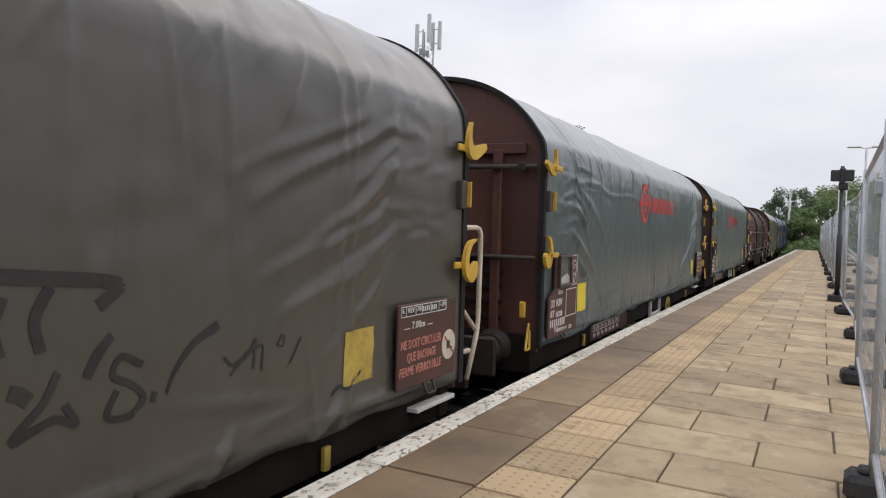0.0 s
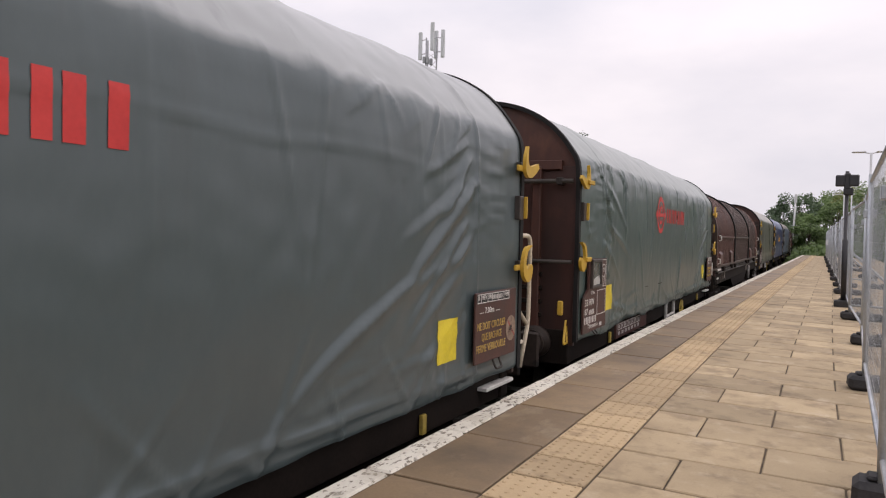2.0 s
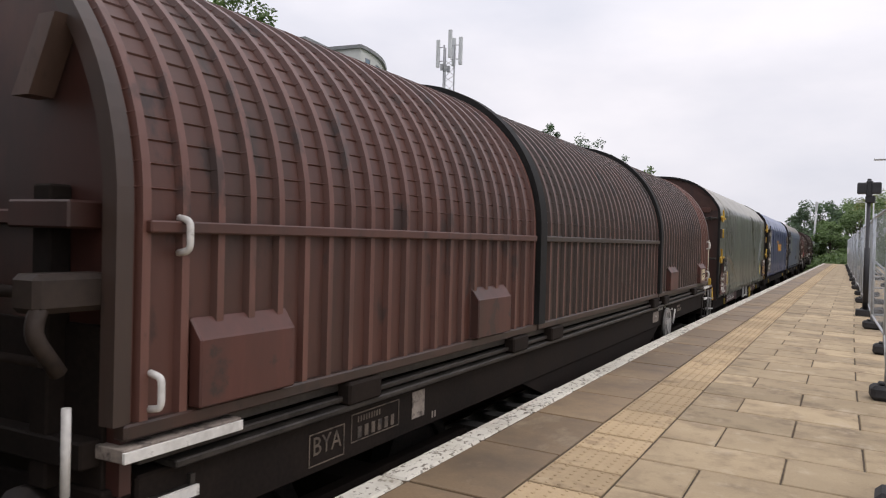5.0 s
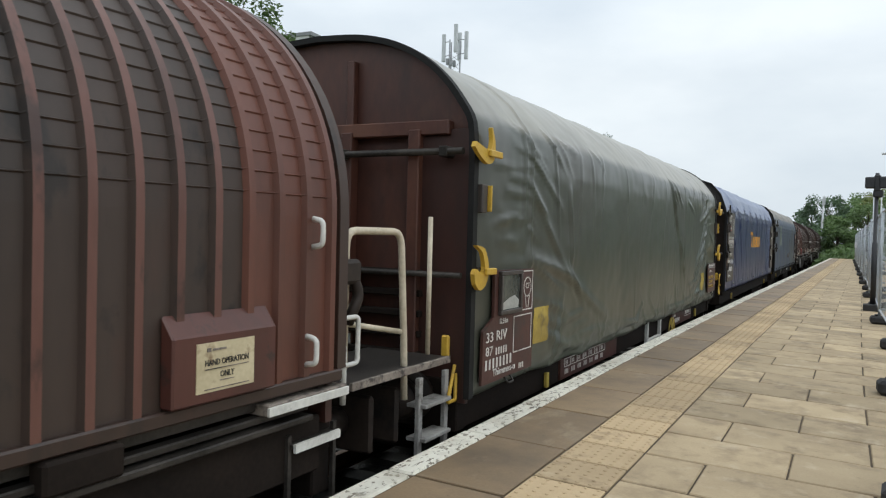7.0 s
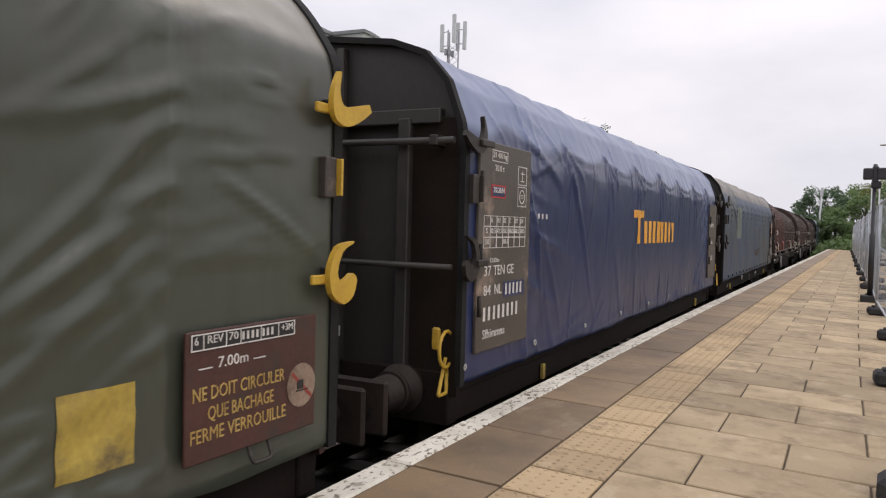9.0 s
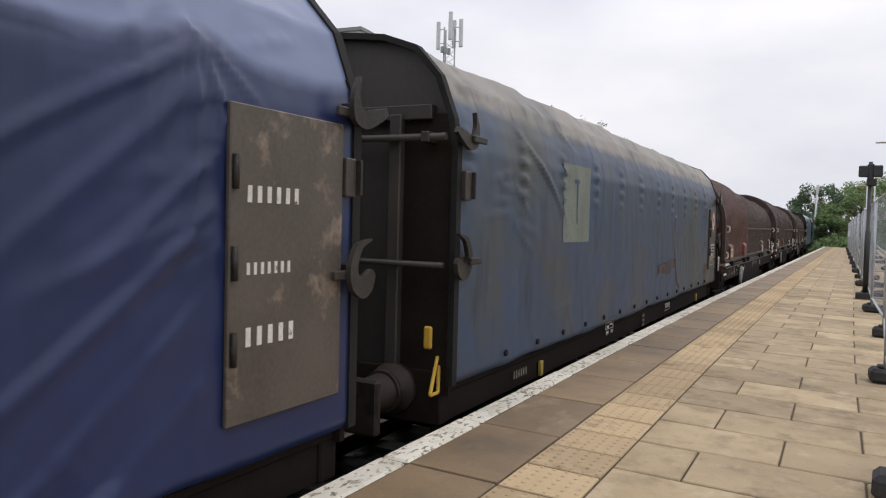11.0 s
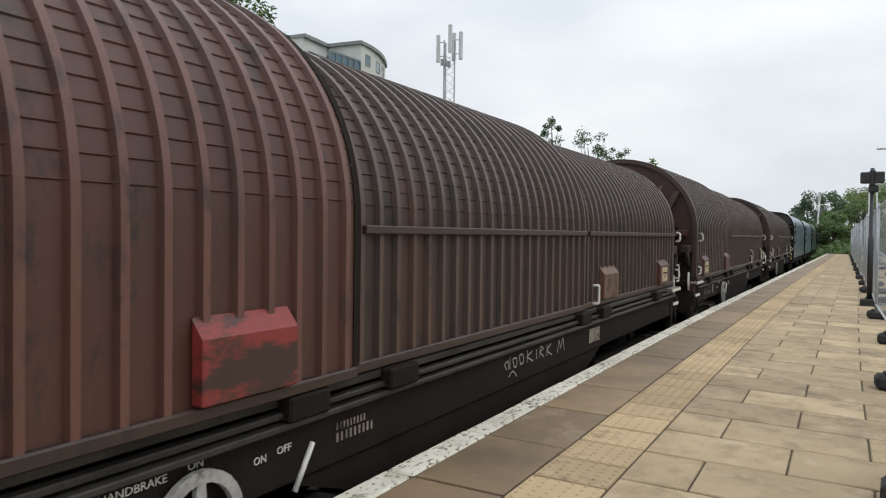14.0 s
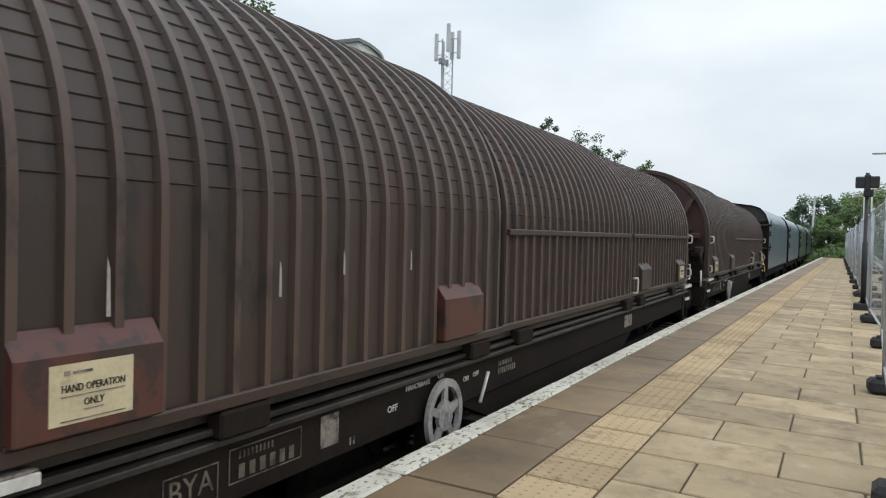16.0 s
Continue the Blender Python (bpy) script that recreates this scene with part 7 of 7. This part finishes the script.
M_BRICK_O = surface("orange_brick_cladding", (0.40, 0.19, 0.10), (0.52, 0.27, 0.15), 0.8, big=2, fine=20)
M_BAND = surface("pale_orange_band", (0.60, 0.42, 0.28), (0.70, 0.52, 0.36), 0.7, big=2, fine=20)
R_PLAN = [(-14.0, -0.4), (-3.1, -0.4), (0.55, -0.17), (0.50, 0.7), (0.36, 1.6), (0.14, 2.6), (-0.13, 3.5), (-0.5, 4.6), (-1.0, 5.8), (-1.6, 7.1), (-2.4, 8.7), (-5.0, 11.0), (-14.0, 11.0)]
L_PLAN = [(-14.0, -4.9), (-2.67, -4.42), (-3.05, -0.42), (-14.0, -0.42)]
for plan in (R_PLAN, L_PLAN):
    part("wall", prism(plan, 17.6 if plan is R_PLAN else 0, 19.95), M_RENDER, office)
    part("roof", prism(grow(plan, 0.3), 19.95, 20.26), M_ROOFTRIM, office)
part("brick_wall", prism(grow(R_PLAN, 0.02), 0, 17.45), M_BRICK_O, office, "orange brick-clad lower storeys")
part("band", prism(grow(R_PLAN, 0.08), 17.45, 17.6), M_BAND, office)
LK = [(0.60, -5.0), (0.56, -0.24), (-2.95, -0.45), (-2.95, -0.9)]
link = part("glazed_link", prism(LK, 0, 18.3), M_GLASS_BLUE, office, "blue glazed bay with grey mullions")
part("roof", prism(grow(LK, 0.08), 18.3, 18.46), M_ROOFTRIM, office)
for i in range(6):
    y = -4.97 + 4.7 * i / 5
    part("mullion", box((0.56, y - 0.045, 10), (0.66, y + 0.045, 18.3)), M_ROOFTRIM, link)
for k in range(7):
    part("transom", box((0.56, -4.97, 17.3 - 1.05 * k), (0.65, -0.27, 17.38 - 1.05 * k)), M_ROOFTRIM, link)


def office_window(x, y, z, wide, high, turn):
    wdw = part("window", box((-0.05, -wide / 2, -high / 2), (0.03, wide / 2, high / 2), 0.01), M_GLASS_BLUE, office)
    wdw.matrix_basis = pose(x, y, z, 0, 0, turn)
    fr = bmesh.new()
    for a, b, c_, d in frame_rects(-wide / 2 - 0.05, wide / 2 + 0.05, -high / 2 - 0.05, high / 2 + 0.05, 0.07):
        add_box(fr, (-0.05, a, c_), (0.06, b, d))
    part("window_frame", fr, M_MAST, wdw)


for z in (18.75, 16.55, 13.9):
    office_window(0.44, 1.15, z, 0.9, 0.95, 7)
    office_window(-0.30, 4.0, z, 1.3, 0.95, 18)
    office_window(-1.28, 6.45, z, 1.2, 0.95, 25)
    office_window(-2.82, -2.2, z - 0.35, 2.8, 1.0, 5.4)

# antenna mast
mast = tagged(empty("antenna_mast", pose(-27.9, 53.1, -1.55)), "grey lattice phone mast with white panel antennas on top", "mast")
legs = [Vector((0.52 * math.cos(radians(a)), 0.52 * math.sin(radians(a)), 0)) for a in (20, 140, 260)]
for p in legs:
    part("leg", tube([p, p + Vector((0, 0, 17.9))], 0.06, 8), M_MAST, mast)
bm = bmesh.new()
for i in range(3):
    a, b = legs[i], legs[(i + 1) % 3]
    for k in range(26):
        z = 0.65 * k
        s, e = (a, b) if k % 2 else (b, a)
        add_tube(bm, [s + Vector((0, 0, z)), e + Vector((0, 0, z + 0.65))], 0.018, 5, False)
part("lattice", bm, M_MAST, mast)
for i, (dx, dy, z) in enumerate(((-0.95, 0.1, 17.4), (0.45, -0.55, 17.9), (0.95, 0.3, 17.5), (0.1, 0.8, 17.6))):
    an = part("antenna", box((dx - 0.15, dy - 0.10, z - 1.05), (dx + 0.15, dy + 0.10, z + 1.15), 0.04), M_ANTENNA, mast, "white panel antenna")
    part("antenna_arm", tube([(dx, dy, z - 0.6), (dx * 0.45, dy * 0.45, z - 0.6)], 0.03, 6), M_MAST, an)
    part("antenna_arm", tube([(dx, dy, z + 0.5), (dx * 0.45, dy * 0.45, z + 0.5)], 0.03, 6), M_MAST, an)
for k in range(3):
    part("radio_unit", box((0.1 + 0.3 * k - 0.4, -0.72, 15.9 - 0.1 * k), (0.32 + 0.3 * k - 0.4, -0.55, 16.4 - 0.1 * k), 0.02), M_MAST, mast)

# lamp posts and poles
def lamp_post(x, y, h, heads, label):
    t = tagged(empty("lamp_post", pose(x, y, -0.12)), label, "lamp post")
    part("pole", tube([(0, 0, 0), (0, 0, 1.2), (0, 0, 1.25), (0, 0, h)], [0.075, 0.075, 0.05, 0.045], 10), M_LAMP, t)
    part("base_plate", box((-0.13, -0.13, 0), (0.13, 0.13, 0.03), 0.005), M_LAMP, t)
    for s in heads:
        part("arm", tube([(0, 0, h - 0.03), (s * 0.3, 0, h + 0.02)], 0.022, 8), M_LAMP, t)
        part("lamp_head", box((min(s * 0.18, s * 0.72), -0.13, h), (max(s * 0.18, s * 0.72), 0.13, h + 0.07), 0.03), M_LAMP, t)


lamp_post(1.85, 36.0, 5.0, (-1, 1), "white steel lamp post with twin flat heads")
lamp_post(1.62, 64.0, 4.75, (-1, 1), "white steel lamp post with twin flat heads")
lamp_post(2.06, 62.5, 4.85, (), "plain white steel pole behind the fence")
t = tagged(empty("signal_pole", pose(-2.33, 80, -1.5, 0, 2.2, 0)), "pale grey leaning pole with a small head, by the wood", "pole")
part("pole", tube([(0, 0, 0), (0, 0, 7.0)], [0.10, 0.07], 10), M_LAMP, t)
part("pole_head", box((-0.13, -0.1, 6.2), (0.13, 0.1, 7.05), 0.03), M_LAMP, t)

# black post with the box on it
bp_ = tagged(empty("black_post", pose(0.46, 16.5, -0.075)), "slim black post with twin black boxes on its top", "post")
part("pole", tube([(0, 0, 0.02), (0, 0, 1.3), (0, 0, 1.31), (0, 0, 2.62)], [0.05, 0.05, 0.036, 0.036], 12), M_POST, bp_)
part("base_block", box((-0.16, -0.16, 0.0), (0.14, 0.16, 0.13), 0.015), M_RUBBER, bp_)
hd = part("head_box", box((-0.20, -0.09, 2.33), (-0.03, 0.09, 2.545), 0.02), M_POST, bp_)
part("head_box", box((0.03, -0.09, 2.33), (0.205, 0.09, 2.55), 0.02), M_POST, bp_)
part("head_clamp", box((-0.05, -0.07, 2.28), (0.06, 0.07, 2.58), 0.015), M_POST, bp_)
part("collar", box((-0.06, -0.06, 2.16), (0.11, 0.06, 2.30), 0.02), M_POST, bp_)

# sign on the far fence
sg = tagged(empty("notice_sign", pose(0.60, 50, 0.72)), "small white notice board on the far fence", "sign")
part("board", box((-0.22, -0.015, 0.2), (0.18, 0.015, 0.52), 0.004), M_LAMP, sg)
part("sign_post", tube([(0, 0.03, -0.8), (0, 0.03, 0.55)], 0.025, 8), M_GALV, sg)


# ---- mesh fence ----
def bm_mesh_panel(ln=3.18, h=1.66):
    bm = bmesh.new()
    r = 0.0013
    n = 34
    for i in range(1, n):
        y = ln * i / n
        add_tube(bm, [(0, y, 0.10), (0, y, h)], r, 3, False)
    for k in range(1, 12):
        z = 0.10 + (h - 0.10) * k / 12
        add_tube(bm, [(0, 0.02, z), (0, ln - 0.02, z)], r, 3, False)
    return bm


def bm_panel_frame(ln=3.18, h=1.66):
    bm = bmesh.new()
    for y in (0.02, ln - 0.02):
        add_tube(bm, [(0, y, -0.10), (0, y, h + 0.06)], 0.021, 10)
    for z in (0.10, h):
        add_tube(bm, [(0, 0.02, z), (0, ln - 0.02, z)], 0.017, 8)
    return bm


def bm_foot():
    bm = box((-0.18, -0.11, 0.0), (0.42, 0.11, 0.125), 0.03)
    add_box(bm, (-0.12, -0.06, 0.125), (-0.03, 0.06, 0.15), 0.01)
    add_box(bm, (0.10, -0.06, 0.125), (0.22, 0.06, 0.15), 0.01)
    return bm


def bm_brace():
    bm = tube([(0.02, 0, 0.95), (0.95, 0, 0.08)], 0.02, 8)
    add_tube(bm, [(0.02, 0, 0.10), (0.95, 0, 0.08)], 0.018, 8)
    return bm


FX = 0.50
ys = [0.95 + 3.24 * k for k in range(19)]


def fence_x(k):
    """The fence stands nearer the track beside the eye."""
    return {0: 0.23, 1: 0.31, 2: 0.39}.get(k, FX + (0.02 if k % 2 else -0.015))


for k, y in enumerate(ys):
    fx = fence_x(k)
    fz = -0.029 * (fx - edge_x(y))
    if k < len(ys) - 1 and y > 12.5 or k in (1, 2, 3, 0):
        f = tagged(empty("mesh_fence_panel", pose(fx, y + 0.03, fz + 0.13, 0, 0, math.degrees(math.atan2(fx - fence_x(k + 1), 3.24)))), "galvanised steel mesh fence panel standing in rubber blocks", "fence", group="fence panels along the platform")
        shared("frame", "pf", bm_panel_frame, M_GALV, f)
        shared("wire_mesh", "pm", bm_mesh_panel, M_GALV, f)
        if k % 3 == 1 or k == 4:
            shared("brace", "brace", bm_brace, M_GALV, f, pose(0, 0.02, 0))
        part("clamp", box((-0.05, -0.07, 1.35), (0.05, 0.03, 1.42), 0.006), M_GALV, f)
    b = new("fence_block", SHARED["foot"]) if "foot" in SHARED else link_bm("fence_block", bm_foot(), M_RUBBER)
    SHARED["foot"] = b.data
    b.matrix_basis = pose(fx + 0.05, y, fz - 0.0, 0, 1.66, (-1) ** k * 3.0)
    tagged(b, "black rubber fence foot block on the paving", "fence block", group="fence foot blocks")
    if k % 2 == 1:
        c = copy_thing(b, pose(fx + 0.95, y + 0.1, -0.029 * (fx + 0.95 - edge_x(y)), 0, 1.66, 4))

# ---- platform pieces ----
def on_platform(d, y, z=0.0):
    """A pose on the platform's top, d metres inside its edge, turned with the edge and its fall."""
    yaw = -math.degrees(math.atan(edge_x(y + 0.5) - edge_x(y - 0.5)))
    return pose(edge_x(y) + d, y, -0.029 * d + z, 0, 1.66, yaw)


def piece_mesh(name, wx, ly, thick, mat, bev=0.006, studs=0, gap=0.0115):
    bm = box((0.0055, gap, -thick), (wx - 0.0055, ly - gap, 0.0), bev)
    if studs:
        for i in range(studs):
            for j in range(studs):
                cx, cy, r = wx * (i + 0.5) / studs, ly * (j + 0.5) / studs, 0.0125
                ring = [bm.verts.new((cx + r * math.cos(a), cy + r * math.sin(a), 0.0005)) for a in [math.pi / 3 * q for q in range(6)]]
                top = [bm.verts.new((cx + 0.6 * r * math.cos(a), cy + 0.6 * r * math.sin(a), 0.0055)) for a in [math.pi / 3 * q for q in range(6)]]
                for q in range(6):
                    bm.faces.new((ring[q], ring[(q + 1) % 6], top[(q + 1) % 6], top[q]))
                bm.faces.new(top)
    me = bpy.data.meshes.new(name)
    bm.normal_update()
    bm.to_mesh(me)
    bm.free()
    me.materials.append(mat)
    return me


rg = random.Random(21)


def lay(me, name, d, y, jig=0.0015):
    o = new(name, me)
    o.parent = platform
    o.matrix_basis = on_platform(d, y, rg.uniform(-jig, jig)) @ pose(0, 0, 0, rg.uniform(-.12, .12), rg.uniform(-.12, .12), rg.uniform(-.15, .15))
    return o


W_, L_, D_T, D_A = 0.819, 0.562, 1.047, 1.387
me_t = piece_mesh("tactile_slab", 0.393, 0.389, 0.05, M_TACTILE, 0.004, 6)
me_s = piece_mesh("paving_slab", W_, L_, 0.05, M_SLAB)
me_h = piece_mesh("paving_slab", D_A - D_T, L_, 0.05, M_SLAB)
me_o = piece_mesh("paving_slab", D_A + W_ / 2 - D_T, L_, 0.05, M_SLAB)
me_e = piece_mesh("paving_slab", W_ / 2, L_, 0.05, M_SLAB)
me_c = piece_mesh("coping_stone", 0.165, 0.9, 0.10, M_COPING, 0.012)
me_d = piece_mesh("edge_slab", 0.489, 0.9, 0.05, M_STRIP, 0.004)
y = 3.622 - 0.389 * 25
while y < Y1 - 0.4:
    lay(me_t, "tactile_slab", 0.654, y)
    y += 0.389
y = 3.256 - 0.9 * 11
while y < Y1 - 0.9:
    lay(me_c, "coping_stone", -0.005, y, 0.003)
    lay(me_d, "edge_slab", 0.162, y)
    y += 0.9
far = bmesh.new()
row = -34
y = 3.828 + L_ * row
while y < Y1 - 0.6:
    even = row % 2 == 0
    ds = [(D_T, me_h if even else me_o)]
    start = D_A + (0 if even else W_ / 2)
    ds += [(start + W_ * i, me_s) for i in range(4)] + ([(start + W_ * 4, me_e)] if even else [])
    for d, me in ds:
        if -2.9 < y < 36.0 and d < 2.9:
            lay(me, "paving_slab", d, y)
        else:
            m = on_platform(d, y, rg.uniform(-0.0015, 0.0015))
            tmp = bmesh.new()
            tmp.from_mesh(me)
            tmp.transform(m)
            mm = bpy.data.meshes.new("tmp")
            tmp.to_mesh(mm)
            tmp.free()
            far.from_mesh(mm)
            bpy.data.meshes.remove(mm)
    y += L_
    row += 1
fo = part("paving_slabs_far", far, M_SLAB, platform)
fo["kind"] = "stuff"

motions()
